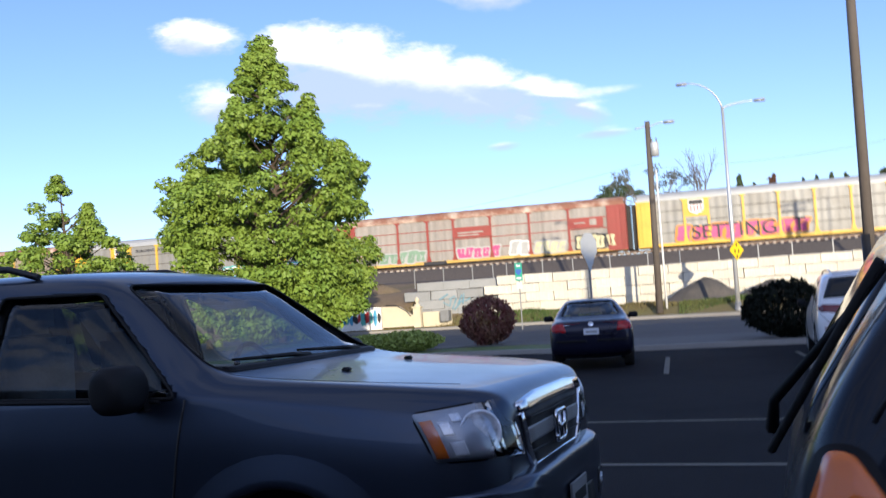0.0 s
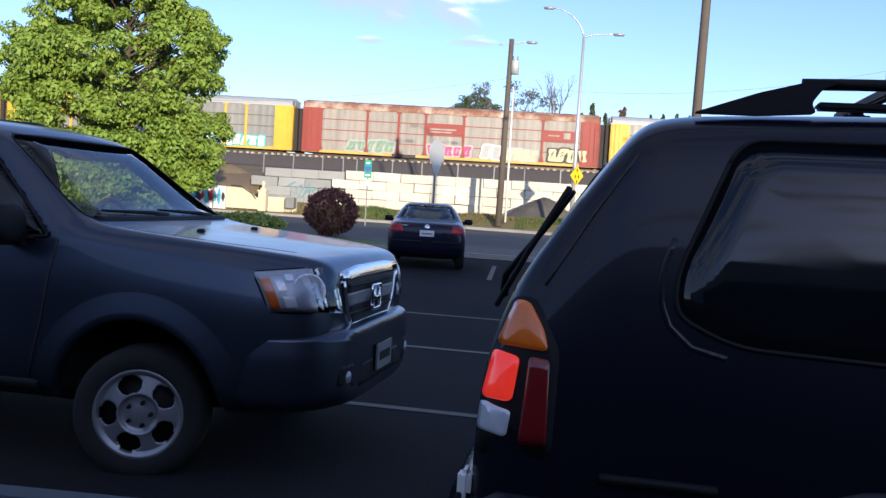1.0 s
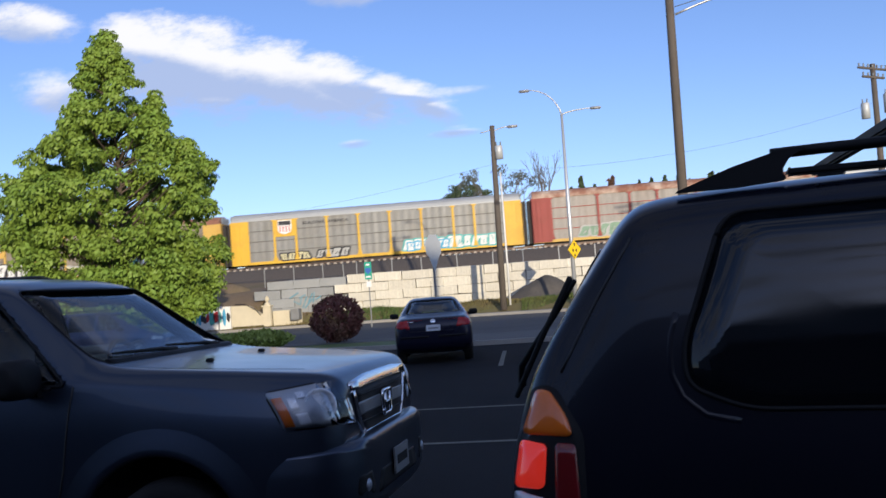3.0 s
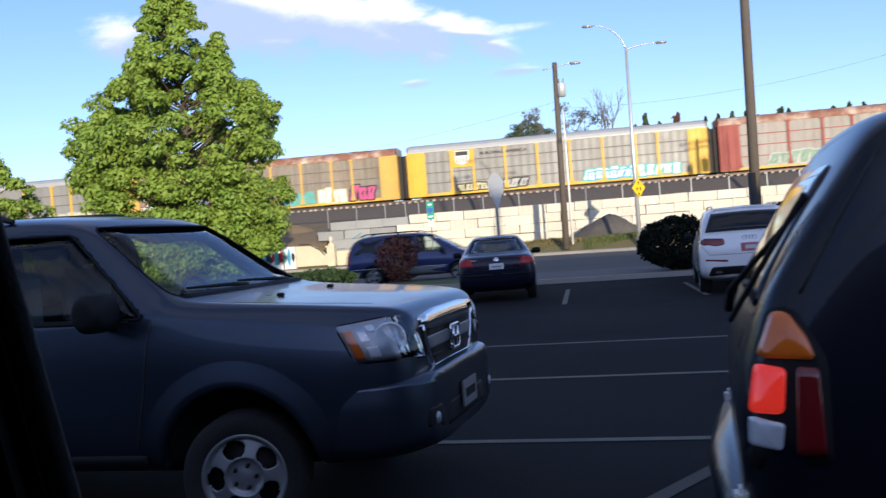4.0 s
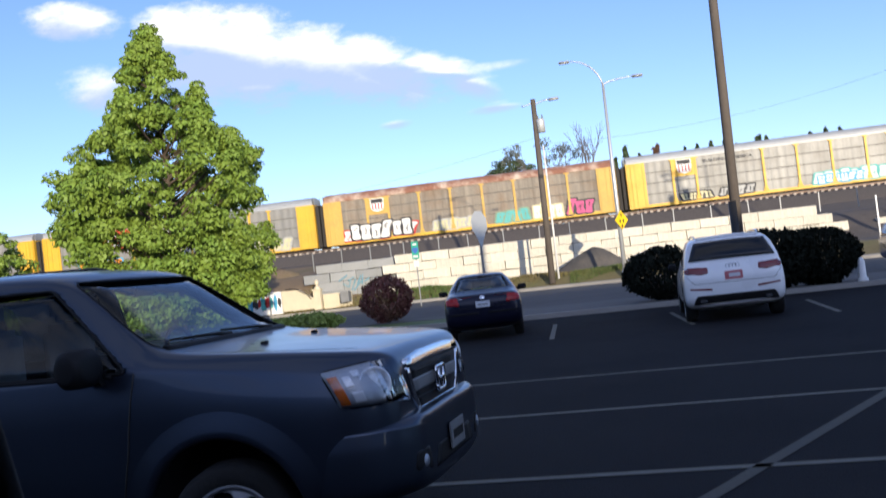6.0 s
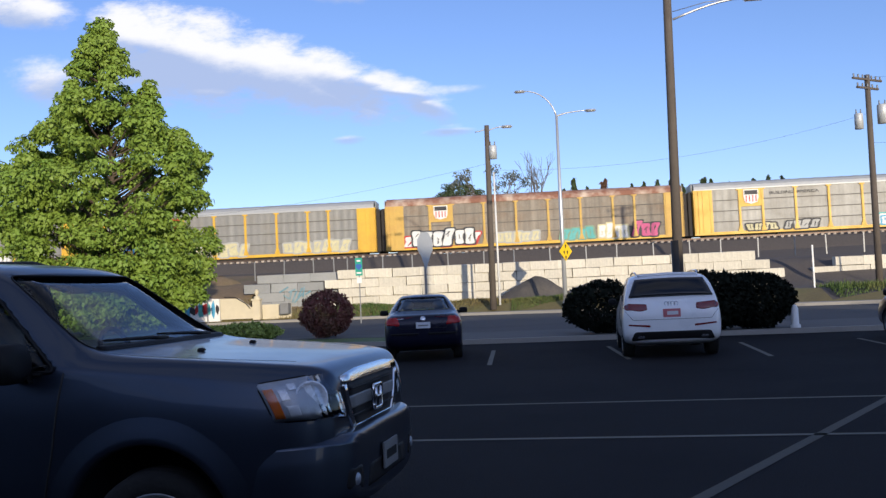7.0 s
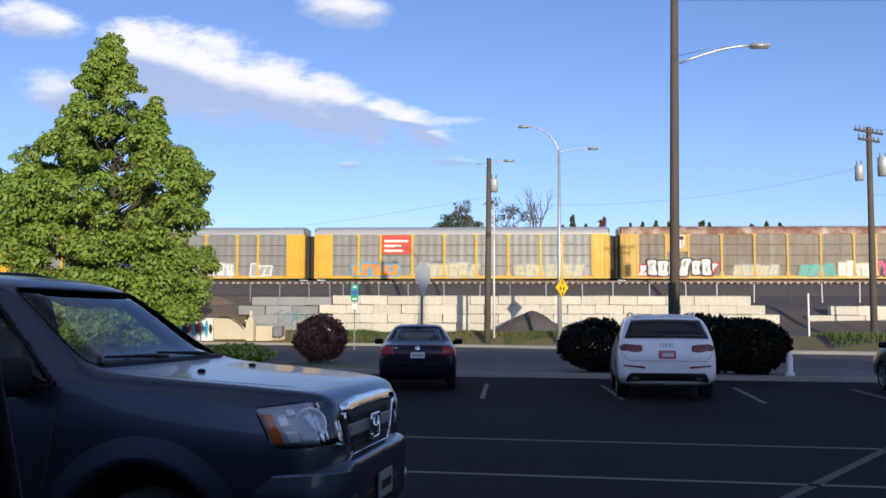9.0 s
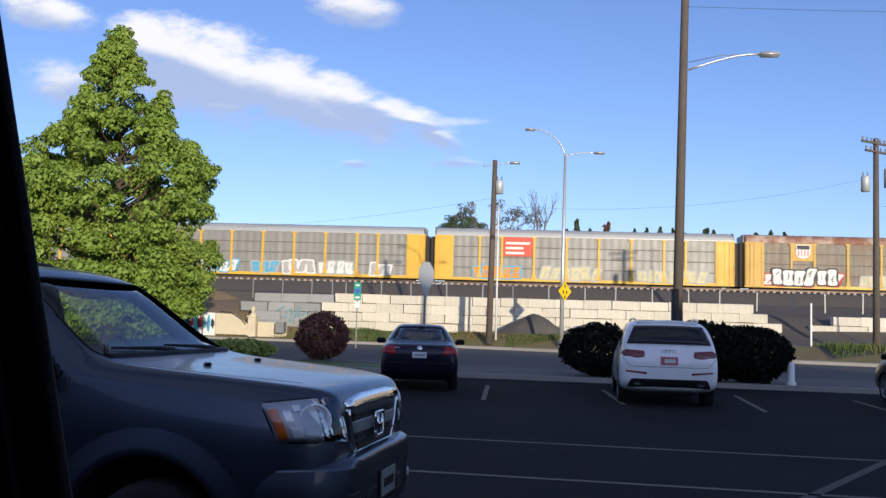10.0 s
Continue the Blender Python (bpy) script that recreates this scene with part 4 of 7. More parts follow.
def shield(root, x, z, s):
    """A shield emblem: dark bar on top, vertical stripes below, no lettering."""
    bm = bmesh.new()
    prism(bm, [(x - s, z + s), (x + s, z + s), (x + s, z - 0.2 * s), (x + 0.8 * s, z - 0.75 * s), (x, z - s), (x - 0.8 * s, z - 0.75 * s), (x - s, z - 0.2 * s)], -1.61, -1.62)
    e = part("emblem", bm, M_WHITE, root)
    bm = bmesh.new()
    box(bm, x - s * 0.88, x + s * 0.88, -1.626, -1.62, z + 0.3 * s, z + 0.88 * s)
    part("emblem_bar", bm, M_CUMUL["black"], e)
    for k in range(4):
        bm = bmesh.new()
        xx = x - 0.66 * s + k * 0.44 * s
        box(bm, xx - 0.08 * s, xx + 0.08 * s, -1.626, -1.62, z - 0.68 * s, z + 0.2 * s)
        part("emblem_stripe", bm, M_CUMUL["red"], e)


POSTS = [-9.5, -7.45, -4.5, -1.55, 1.4, 4.35, 7.3, 9.25]


def train():
    cars = []
    up = "grey ribbed car carrier with yellow posts and end doors"
    c = autorack("grey ribbed car carrier with large black sprayed lettering", M_TYEL, M_TGREY, M_TROOF, POSTS, 1)
    shield(c, -8.47, 4.3, 0.66)
    plate(c, -9.4, -7.5, 3.45, 5.02, M_TYEL, "logo_panel", -1.54)
    scrawl(-10.2, 0.8, 1.3, 2.75, ("orange", "pink"), 3, c, letters=8)
    words(c, "SETTING", -5.4, 1.45, 1.75, M_CUMUL["black"], -1.62, "graffiti_lettering", 1.05)
    words(c, "T", 0.0, 1.45, 1.75, M_CUMUL["black"], -1.62, "graffiti_lettering", 1.05)
    cars.append((c, 42.3))
    c = autorack("grey panelled car carrier with oxide red frame and rusty roof", M_TRED, M_TGREYR, M_TRUST, [-11.9, -7.6, -4.7, -3.2 + 0, 1.4, 5.1, 8.3, 11.8][:3] + [-2.2, 1.3, 4.9, 8.5], 2, red=True)
    plate(c, -2.1, 1.2, 3.2, 4.2, M_TRED, "name_panel")
    plate(c, -1.8, 0.6, 3.6, 3.75, M_TGREYR, "lettering_bar", -1.605)
    plate(c, -1.8, 0.2, 3.36, 3.49, M_TGREYR, "lettering_bar", -1.605)
    plate(c, 8.6, 11.6, 3.2, 4.15, M_TRED, "name_panel")
    plate(c, 9.0, 10.0, 3.62, 3.74, M_TGREYR, "lettering_bar", -1.605)
    plate(c, 10.4, 11.0, 3.42, 3.97, M_TGREYR, "emblem", -1.605)
    scrawl(-9.4, -5.0, 1.25, 2.35, ("grey", "green"), 5, c, letters=5)
    scrawl(-2.0, 2.0, 1.25, 2.3, ("grey", "pink"), 6, c, letters=5)
    scrawl(3.0, 4.8, 1.2, 2.5, ("white", "grey"), 8, c, letters=2)
    scrawl(5.2, 8.2, 1.25, 2.3, ("grey", "cream"), 9, c, letters=4)
    scrawl(9.0, 12.6, 1.3, 2.6, ("black", "cream"), 10, c, letters=4)
    plate(c, -5.2, -3.0, 0.92, 1.22, M_CUMUL["black"], "number_bar", -1.57)
    cars.append((c, 14.1))
    c = autorack("grey ribbed car carrier with yellow frame and blue sprayed shapes", M_TYEL, M_TGREY, M_TROOF, POSTS, 3)
    shield(c, -8.47, 4.3, 0.66)
    plate(c, -9.4, -7.5, 3.45, 5.02, M_TYEL, "logo_panel", -1.54)
    words(c, "BUILDING  AMERICA", -4.6, 4.45, 0.36, M_CUMUL["black"], -1.62, stretch=1.3)
    scrawl(-9.0, -6.2, 1.2, 1.9, ("black", "cream"), 12, c, letters=4)
    scrawl(-5.6, -2.6, 1.2, 2.0, ("black", "grey"), 13, c, letters=4)
    scrawl(2.6, 11.2, 1.2, 2.3, ("teal", "white"), 14, c, letters=11)
    scrawl(2.9, 6.8, 1.25, 2.0, ("blue", "white"), 15, c, y=-1.58, letters=6)
    cars.append((c, -14.1))
    c = autorack("weathered brown-grey car carrier with faded yellow frame and rusty roof", M_TYEL2, M_TGREYB, M_TRUST, POSTS, 4)
    plate(c, -9.4, -7.5, 3.45, 5.02, M_TYEL2, "logo_panel", -1.54)
    shield(c, -8.47, 4.3, 0.64)
    scrawl(-12.0, -5.0, 1.15, 2.4, ("red", "white"), 17, c, letters=6)
    scrawl(-11.2, -5.4, 1.2, 2.75, ("black", "white"), 18, c, y=-1.60, letters=6)
    scrawl(-3.5, 0.5, 1.25, 2.2, ("grey", "cream"), 19, c, letters=5)
    scrawl(2.4, 5.6, 1.2, 2.3, ("green", "teal"), 20, c, letters=4)
    scrawl(5.9, 8.6, 1.2, 2.5, ("cream", "white"), 21, c, letters=4)
    scrawl(8.9, 11.4, 1.2, 2.6, ("black", "pink"), 22, c, letters=3)
    cars.append((c, -42.3))
    c = autorack("grey ribbed car carrier with yellow doors and a red name panel", M_TYEL, M_TGREY, M_TROOF, POSTS, 5)
    plate(c, -7.3, -4.65, 3.25, 5.0, M_TLOGO, "name_panel")
    for k, w in enumerate((2.2, 1.6, 1.7)):
        plate(c, -7.1, -7.1 + w, 4.35 - k * 0.45, 4.56 - k * 0.45, M_WHITE, "lettering_bar", -1.605)
    scrawl(-10.2, -5.6, 1.15, 2.4, ("blue", "orange"), 23, c, letters=5)
    scrawl(-3.9, 1.6, 1.15, 2.4, ("grey", "cream"), 24, c, letters=6)
    scrawl(5.0, 11.2, 1.2, 2.3, ("grey", "cream"), 25, c, letters=7)
    cars.append((c, -70.5))
    c = autorack("grey ribbed car carrier with a row of sprayed shapes", M_TYEL, M_TGREY, M_TROOF, POSTS, 6)
    scrawl(-7.6, -3.8, 1.2, 2.3, ("blue", "white"), 26, c, letters=4)
    scrawl(-2.6, 0.0, 1.2, 2.4, ("grey", "blue"), 27, c, letters=3)
    scrawl(0.4, 3.4, 1.2, 2.4, ("white", "grey"), 28, c, letters=4)
    scrawl(3.8, 7.0, 1.2, 2.4, ("grey", "white"), 29, c, letters=4)
    scrawl(8.6, 10.6, 1.2, 2.3, ("white", "grey"), 30, c, letters=3)
    cars.append((c, -98.7))
    c = autorack(up, M_TYEL, M_TGREY, M_TROOF, POSTS, 7)
    shield(c, -8.47, 4.3, 0.66)
    plate(c, -9.4, -7.5, 3.45, 5.02, M_TYEL, "logo_panel", -1.54)
    cars.append((c, -126.9))
    return cars


TRAIN = train()


# ---- vehicles ----
def four_wheels(root, xf, xr, track, r, rim_r, width, rim_mat, style="steel", steer=0.0, tyre=None):
    for x, s, a in ((xf, -1, steer), (xf, 1, steer), (xr, -1, 0), (xr, 1, 0)):
        wheel_part(root, pose(x, s * track, r, 0, 0, s * 90 + a), tyre or r, rim_r, width, rim_mat, style=style)


def mirror_part(root, x, y, z, sx, sy, sz, material):
    bm = bmesh.new()
    box(bm, x - sx * 0.55, x + sx * 0.55, y - sy * 0.52, y + sy * 0.52, z - sz * 0.54, z + sz * 0.54, min(sx, sy, sz) * 0.12)
    mi = part("side_mirror", mesh_of(bm, [("SUBSURF", 2)]), material, root, smooth=True)
    bm = bmesh.new()
    s = 1 if y > 0 else -1
    box(bm, x - 0.03, x + 0.05, y - s * (sy / 2 + 0.12), y - s * (sy / 2 - 0.02), z - sz / 2, z - sz / 2 + 0.06, 0.01)
    part("mirror_arm", bm, M_TRIM, mi)
    return mi


def seat_parts(root, x, y, z, material=M_SEAT):
    bm = bmesh.new()
    box(bm, x - 0.28, x + 0.25, y - 0.25, y + 0.25, z, z + 0.16, 0.05)
    box(bm, x - 0.36, x - 0.22, y - 0.24, y + 0.24, z + 0.1, z + 0.66, 0.05)
    s = part("seat", bm, material, root, smooth=True)
    bm = bmesh.new()
    box(bm, x - 0.36, x - 0.26, y - 0.13, y + 0.13, z + 0.68, z + 0.86, 0.04)
    part("headrest", bm, material, s, smooth=True)


def bowed(quad, out, bulge, lift, depth, u0=0.0, u1=1.0, v0=0.0, v1=1.0, nu=12, nv=6):
    """A solid patch between four corners (rear top, front top, front bottom, rear bottom), bowed outwards."""
    bm = bmesh.new()
    layers = []
    for d in (lift, lift - depth):
        g = []
        for i in range(nu + 1):
            u = u0 + (u1 - u0) * i / nu
            g.append([])
            for j in range(nv + 1):
                v = v0 + (v1 - v0) * j / nv
                p = quad[0].lerp(quad[1], u).lerp(quad[3].lerp(quad[2], u), v)
                g[-1].append(bm.verts.new(p + out * (d + bulge * 4 * u * (1 - u) + 0.2 * bulge * 4 * v * (1 - v))))
        layers.append(g)
    f, k = layers
    for i in range(nu):
        for j in range(nv):
            bm.faces.new((f[i][j], f[i + 1][j], f[i + 1][j + 1], f[i][j + 1])).smooth = True
            bm.faces.new((k[i][j], k[i][j + 1], k[i + 1][j + 1], k[i + 1][j]))
    for i in range(nu):
        for j in (0, nv):
            bm.faces.new((f[i][j], f[i + 1][j], k[i + 1][j], k[i][j]))
    for j in range(nv):
        for i in (0, nu):
            bm.faces.new((f[i][j], f[i][j + 1], k[i][j + 1], k[i][j]))
    bmesh.ops.recalc_face_normals(bm, faces=bm.faces[:])
    return bm


def grey_suv():
    """Origin on the ground under the front axle; x forward."""
    root = thing("suv", pose(-2.01, 5.70, 0, 0, 0, -5), "dark grey suv with chrome grille and steel wheels, parked", "car", "vehicles in the lot")
    st = [(-3.90, .45, .88, 1.08, .84, 1.22, .70), (-3.86, .38, .93, 1.14, .90, 1.40, .70), (-3.70, .32, .97, 1.18, .93, 1.70, .68), (-3.35, .28, .99, 1.17, .955, 1.80, .70),
          (-2.6, .28, .995, 1.165, .96, 1.835, .71), (-1.8, .28, .995, 1.165, .965, 1.835, .71), (-1.16, .28, .995, 1.17, .965, 1.805, .71), (-0.95, .28, .995, 1.175, .965, 1.745, .70),
          (-0.50, .28, .995, 1.185, .96, 1.345, .80), (-0.34, .28, .995, 1.18, .955, 1.265, .85), (0.0, .28, .998, 1.145, .95, 1.235, .86), (0.40, .30, .99, 1.105, .935, 1.205, .84),
          (0.66, .32, .955, 1.065, .905, 1.18, .80), (0.80, .35, .90, 1.04, .855, 1.165, .75), (0.895, .39, .81, 1.00, .78, 1.14, .68), (0.935, .44, .74, .93, .72, 1.075, .62), (0.945, .50, .70, .86, .68, .99, .58)]
    sk = Shell(st, M_GREYPAINT, 3, {4: 0.25, 5: 0.55, 7: 0.35})
    inner = Shell([(x, 0.72, w - .09, zs, ws - .05, zr - .045, wr - .035) for x, zb, w, zs, ws, zr, wr in st if -3.75 < x < -0.45] + [(-0.46, 0.72, .85, 1.05, .85, 1.15, .8)], M_CABIN, 1)
    ws = rounded([(-0.815, 1.272), (0.815, 1.272), (0.66, 1.712), (-0.66, 1.712)], 0.06)
    front_win = rounded([(-0.52, 1.175), (-1.70, 1.195), (-1.70, 1.69), (-1.09, 1.675)], 0.04)
    mid_win = rounded([(-1.80, 1.195), (-2.72, 1.205), (-2.72, 1.69), (-1.80, 1.70)], 0.05)
    rear_win = rounded([(-2.84, 1.215), (-3.58, 1.225), (-3.50, 1.66), (-2.84, 1.69)], 0.06)
    back = rounded([(-0.72, 1.22), (0.72, 1.22), (0.6, 1.66), (-0.6, 1.66)], 0.06)
    cutters = [well(x, 0.335, 0.46, y0, y1) for x in (0, -2.775) for y0, y1 in ((-1.2, -0.62), (0.62, 1.2))] + [inner.mesh, prism_mesh(ws, -1.2, 0.5, "x"), prism_mesh(back, -4.5, -3.4, "x")]
    for o in (front_win, mid_win, rear_win):
        cutters += [prism_mesh(o, -1.3, -0.45, "y"), prism_mesh(o, 0.45, 1.3, "y")]
    body = part("body", cut(sk.mesh, cutters), [], root, smooth=True)
    part("windshield", sk.panel(ws, "front", -0.004, 0.008), G_CLEAR, root).visible_shadow = False
    part("back_window", sk.panel(back, "back", -0.004, 0.008), G_TINT, root).visible_shadow = False
    for o, g in ((front_win, G_MID), (mid_win, G_TINT), (rear_win, G_TINT)):
        for side in ("right", "left"):
            part("side_window", sk.panel(o, side, -0.004, 0.008), g, root).visible_shadow = False
    for side in ("right", "left"):
        part("window_surround", sk.strip(front_win + front_win[:1], side, 0.018, 0.002), M_TRIM, root)
        part("door_seam", sk.strip([(-0.47, 1.17), (-0.495, 1.0), (-0.53, 0.75), (-0.60, 0.45)], side, 0.012, 0.001), M_BLACK, root)
        part("door_seam", sk.strip([(-1.75, 1.70), (-1.75, 1.2), (-1.74, 0.45)], side, 0.008, -0.001), M_BLACK, root)
        part("belt_moulding", sk.strip([(-0.60, 1.165), (-1.7, 1.182), (-3.5, 1.20)], side, 0.022, 0.003), M_TRIM, root)
        for wx in (0.0, -2.775):
            bm = bmesh.new()
            rows = []
            for k in range(25):
                a = math.pi * (-0.04 + 1.08 * k / 24)
                rows.append([])
                for rr, lift in ((0.452, -0.04), (0.456, 0.010), (0.472, 0.019), (0.50, 0.016), (0.545, 0.007), (0.60, 0.000), (0.66, -0.006)):
                    p, n = sk.touch(wx + rr * math.cos(a), max(0.335 + rr * math.sin(a), 0.36), side)
                    rows[-1].append(bm.verts.new(p + Vector((0, (1 if side == "left" else -1) * lift, 0))))
            for r0, r1 in zip(rows, rows[1:]):
                for j in range(6):
                    bm.faces.new((r0[j], r0[j + 1], r1[j + 1], r1[j])).smooth = True
            bmesh.ops.recalc_face_normals(bm, faces=bm.faces[:])
            part("wheel_flare", bm, M_GREYPAINT, root)
        part("rocker_trim", sk.strip([(-0.55, 0.40), (-2.2, 0.40)], side, 0.09, -0.02), M_TRIM, root)
    part("windshield_surround", sk.strip(ws + ws[:1], "front", 0.012, 0.0), M_TRIM, root)
    part("hood_seam", sk.strip([(0.70, 0.62), (0.4, 0.74), (0.0, 0.80), (-0.33, 0.82)], "top", 0.005, -0.001), M_BLACK, root)
    part("hood_seam", sk.strip([(0.70, -0.62), (0.4, -0.74), (0.0, -0.80), (-0.33, -0.82)], "top", 0.005, -0.001), M_BLACK, root)
    # lamps: dark bezel, bright bowl, amber marker and clear lens, wrapped round the corners
    for side, s in (("right", -1), ("left", 1)):
        quad = [sk.touch(0.585, 1.075, side)[0], Vector((0.885, s * 0.60, 1.105)), Vector((0.955, s * 0.585, 0.865)), sk.touch(0.69, 0.885, side)[0]]
        out = Vector((0.62, 0.78 * s, 0.10)).normalized()
        rim = part("headlight", bowed(quad, out, 0.085, -0.004, 0.10, -0.02, 1.02, -0.035, 1.035), M_TRIM, root, "clear wraparound headlight with amber corner")
        part("lamp_housing", bowed(quad, out, 0.085, -0.001, 0.004), M_BEZEL, rim)
        part("amber_marker", bowed(quad, out, 0.085, 0.006, 0.004, 0.02, 0.13, 0.16, 0.93), M_AMBER, rim)
        for u0, u1, v0, v1 in ((0.17, 0.27, 0.22, 0.50), (0.19, 0.33, 0.62, 0.90), (0.30, 0.40, 0.10, 0.26), (0.66, 0.78, 0.70, 0.92), (0.72, 0.80, 0.12, 0.40), (0.83, 0.95, 0.62, 0.90), (0.84, 0.93, 0.20, 0.42)):
            part("reflector_facet", bowed(quad, out, 0.085, 0.004, 0.004, u0, u1, v0, v1), M_LAMPIN, rim)
        at = (quad[0].lerp(quad[1], 0.53)).lerp(quad[3].lerp(quad[2], 0.53), 0.52) + out * 0.088
        bm = bmesh.new()
        lathe(bm, [(0.0, 0.010), (0.045, 0.008), (0.074, 0.0), (0.082, 0.012), (0.092, 0.010), (0.092, -0.03)], 32, Matrix.Translation(at) @ out.to_track_quat("X", "Z").to_matrix().to_4x4())
        part("reflector_bowl", bm, M_LAMPIN, rim)
        part("lens", bowed(quad, out, 0.085, 0.022, 0.004), G_LAMP, rim).visible_shadow = False
    # front bumper with a flat ledge, grille
    bump = Shell([(0.36, .36, .90, .70, .89, .73, .82), (0.50, .33, .958, .735, .946, .785, .88), (0.68, .32, .964, .745, .950, .80, .87), (0.83, .33, .906, .748, .892, .80, .80), (0.945, .35, .80, .745, .79, .795, .70), (1.005, .37, .69, .74, .68, .785, .60), (1.025, .43, .60, .725, .59, .77, .52)], M_GREYPAINT, 3, {5: 1.0, 4: 0.4})
    part("bumper", bump.mesh, [], root, smooth=True)
    part("lower_intake", bump.panel(rounded([(-0.44, 0.455), (0.44, 0.455), (0.38, 0.575), (-0.38, 0.575)], 0.03), "front", 0.002, 0.02), M_TRIM, root)
    for s in (-1, 1):
        part("fog_recess", bump.panel(rounded([(s * 0.50, 0.47), (s * 0.72, 0.50), (s * 0.70, 0.60), (s * 0.53, 0.60)], 0.03), "front", 0.002, 0.02), M_TRIM, root)
        p, n = bump.touch(s * 0.61, 0.535, "front")
        bm = bmesh.new()
        lathe(bm, [(0, 0.010), (0.028, 0.008), (0.034, 0.0)], 20, Matrix.Translation(p) @ n.to_track_quat("X", "Z").to_matrix().to_4x4())
        part("fog_lamp", bm, M_BEZEL, root)
    gr = rounded([(-0.53, 1.035), (0.53, 1.035), (0.47, 0.86), (0.40, 0.765), (-0.40, 0.765), (-0.47, 0.86)], 0.04)
    part("grille_opening", sk.panel(gr, "front", 0.002, 0.02), M_TRIM, root)
    part("grille_top_bar", sk.panel(rounded([(-0.57, 1.025), (-0.3, 1.045), (0.3, 1.045), (0.57, 1.025), (0.575, 1.075), (0.3, 1.095), (-0.3, 1.095), (-0.575, 1.075)], 0.02), "front", 0.012, 0.02), M_CHROME, root, "broad chrome bar under the hood")
    for s in (-1, 1):
        part("grille_side_bar", sk.panel(rounded([(s * 0.575, 1.03), (s * 0.525, 1.03), (s * 0.455, 0.865), (s * 0.385, 0.785), (s * 0.43, 0.765), (s * 0.505, 0.855)], 0.015), "front", 0.012, 0.02), M_CHROME, root)
    part("grille_lip", sk.panel(rounded([(-0.42, 0.755), (0.42, 0.755), (0.39, 0.79), (-0.39, 0.79)], 0.012), "front", 0.012, 0.02), M_CHROME, root)
    part("grille_centre_bar", sk.panel(rounded([(-0.47, 0.885), (0.47, 0.885), (0.49, 0.955), (-0.49, 0.955)], 0.015), "front", 0.006, 0.02), M_GREYMETAL, root)
    for z in (0.995, 0.845):
        part("grille_slat", sk.strip([(-0.46, z), (0, z - 0.005), (0.46, z)], "front", 0.014, 0.004), M_TRIM, root)
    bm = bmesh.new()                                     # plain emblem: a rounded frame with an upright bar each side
    p, n = sk.touch(0, 0.905, "front")
    mm = Matrix.Translation(p + Vector((0.03, 0, 0)))
    out = rounded([(-0.085, -0.065), (0.085, -0.065), (0.095, 0.07), (-0.095, 0.07)], 0.03)
    tube(bm, [mm @ Vector((0, a, b)) for a, b in out + out[:1]], 0.011, 6)
    for s in (-1, 1):
        tube(bm, [mm @ Vector((0.004, s * 0.05, 0.055)), mm @ Vector((0.004, s * 0.042, -0.05))], 0.012, 6)
    tube(bm, [mm @ Vector((0.004, -0.045, 0.0)), mm @ Vector((0.004, 0.045, 0.0))], 0.011, 6)
    part("emblem", bm, M_CHROME, root)
    bm = bmesh.new()
    box(bm, 1.034, 1.046, -0.155, 0.155, 0.50, 0.65, 0.003)
    pl = part("front_plate", bm, M_GREYMETAL, root)
    for dz in (-0.01,):
        bm = bmesh.new()
        box(bm, 1.047, 1.049, -0.11, 0.11, 0.55, 0.60)
        part("plate_bar", bm, M_TRIM, pl)
    # mirrors, wipers, washer jets, rails, interior
    mirror_part(root, -0.70, -1.11, 1.235, 0.17, 0.25, 0.20, M_TRIM)
    mirror_part(root, -0.70, 1.11, 1.235, 0.17, 0.25, 0.20, M_TRIM)
    for y0, y1 in ((0.60, -0.05), (0.0, -0.66)):
        a, n = sk.touch(-0.37, y0, "top")
        pts = [a + Vector((0, 0, 0.012))]
        for k in range(1, 5):
            q, n = sk.touch(-0.37 - 0.05 * k / 4, y0 + (y1 - y0) * k / 4, "top")
            pts.append(q + n * 0.02)
        bm = bmesh.new()
        tube(bm, pts, [0.016, 0.013, 0.011, 0.009, 0.006], 6)
        part("wiper", bm, M_TRIM, root)
    bm = sk.strip([(-0.37, -0.78), (-0.35, -0.4), (-0.34, 0), (-0.35, 0.4), (-0.37, 0.78)], "top", 0.06, -0.012)
    part("cowl", bm, M_TRIM, root)
    for y in (-0.38, 0.38):
        p, n = sk.touch(0.04, y, "top")
        bm = bmesh.new()
        box(bm, p.x - 0.022, p.x + 0.02, p.y - 0.018, p.y + 0.018, p.z - 0.004, p.z + 0.018, 0.006)
        part("washer_jet", bm, M_BLACK, root)
    for s in (-1, 1):
        bm = bmesh.new()
        tube(bm, [(-1.55, s * 0.66, 1.79), (-1.75, s * 0.66, 1.845), (-2.4, s * 0.66, 1.872), (-3.2, s * 0.66, 1.85), (-3.4, s * 0.66, 1.79)], 0.018, 8)
        part("roof_rail", bm, M_BLACK, root)
    bm = bmesh.new()
    ring = [Vector((-0.92 - 0.06 * math.sin(a * math.pi / 12), 0.36 + 0.19 * math.cos(a * math.pi / 12), 1.19 + 0.17 * math.sin(a * math.pi / 12))) for a in range(25)]
    tube(bm, ring, 0.018, 8, cap=False)
    tube(bm, [(-0.92, 0.18, 1.19), (-0.90, 0.36, 1.18), (-0.92, 0.54, 1.19)], 0.02, 6)
    part("steering_wheel", bm, M_TRIM, root)
    bm = bmesh.new()
    box(bm, -0.90, -0.46, -0.82, 0.82, 0.95, 1.19, 0.05)
    part("dashboard", bm, M_CABIN, root, smooth=True)
    bm = bmesh.new()
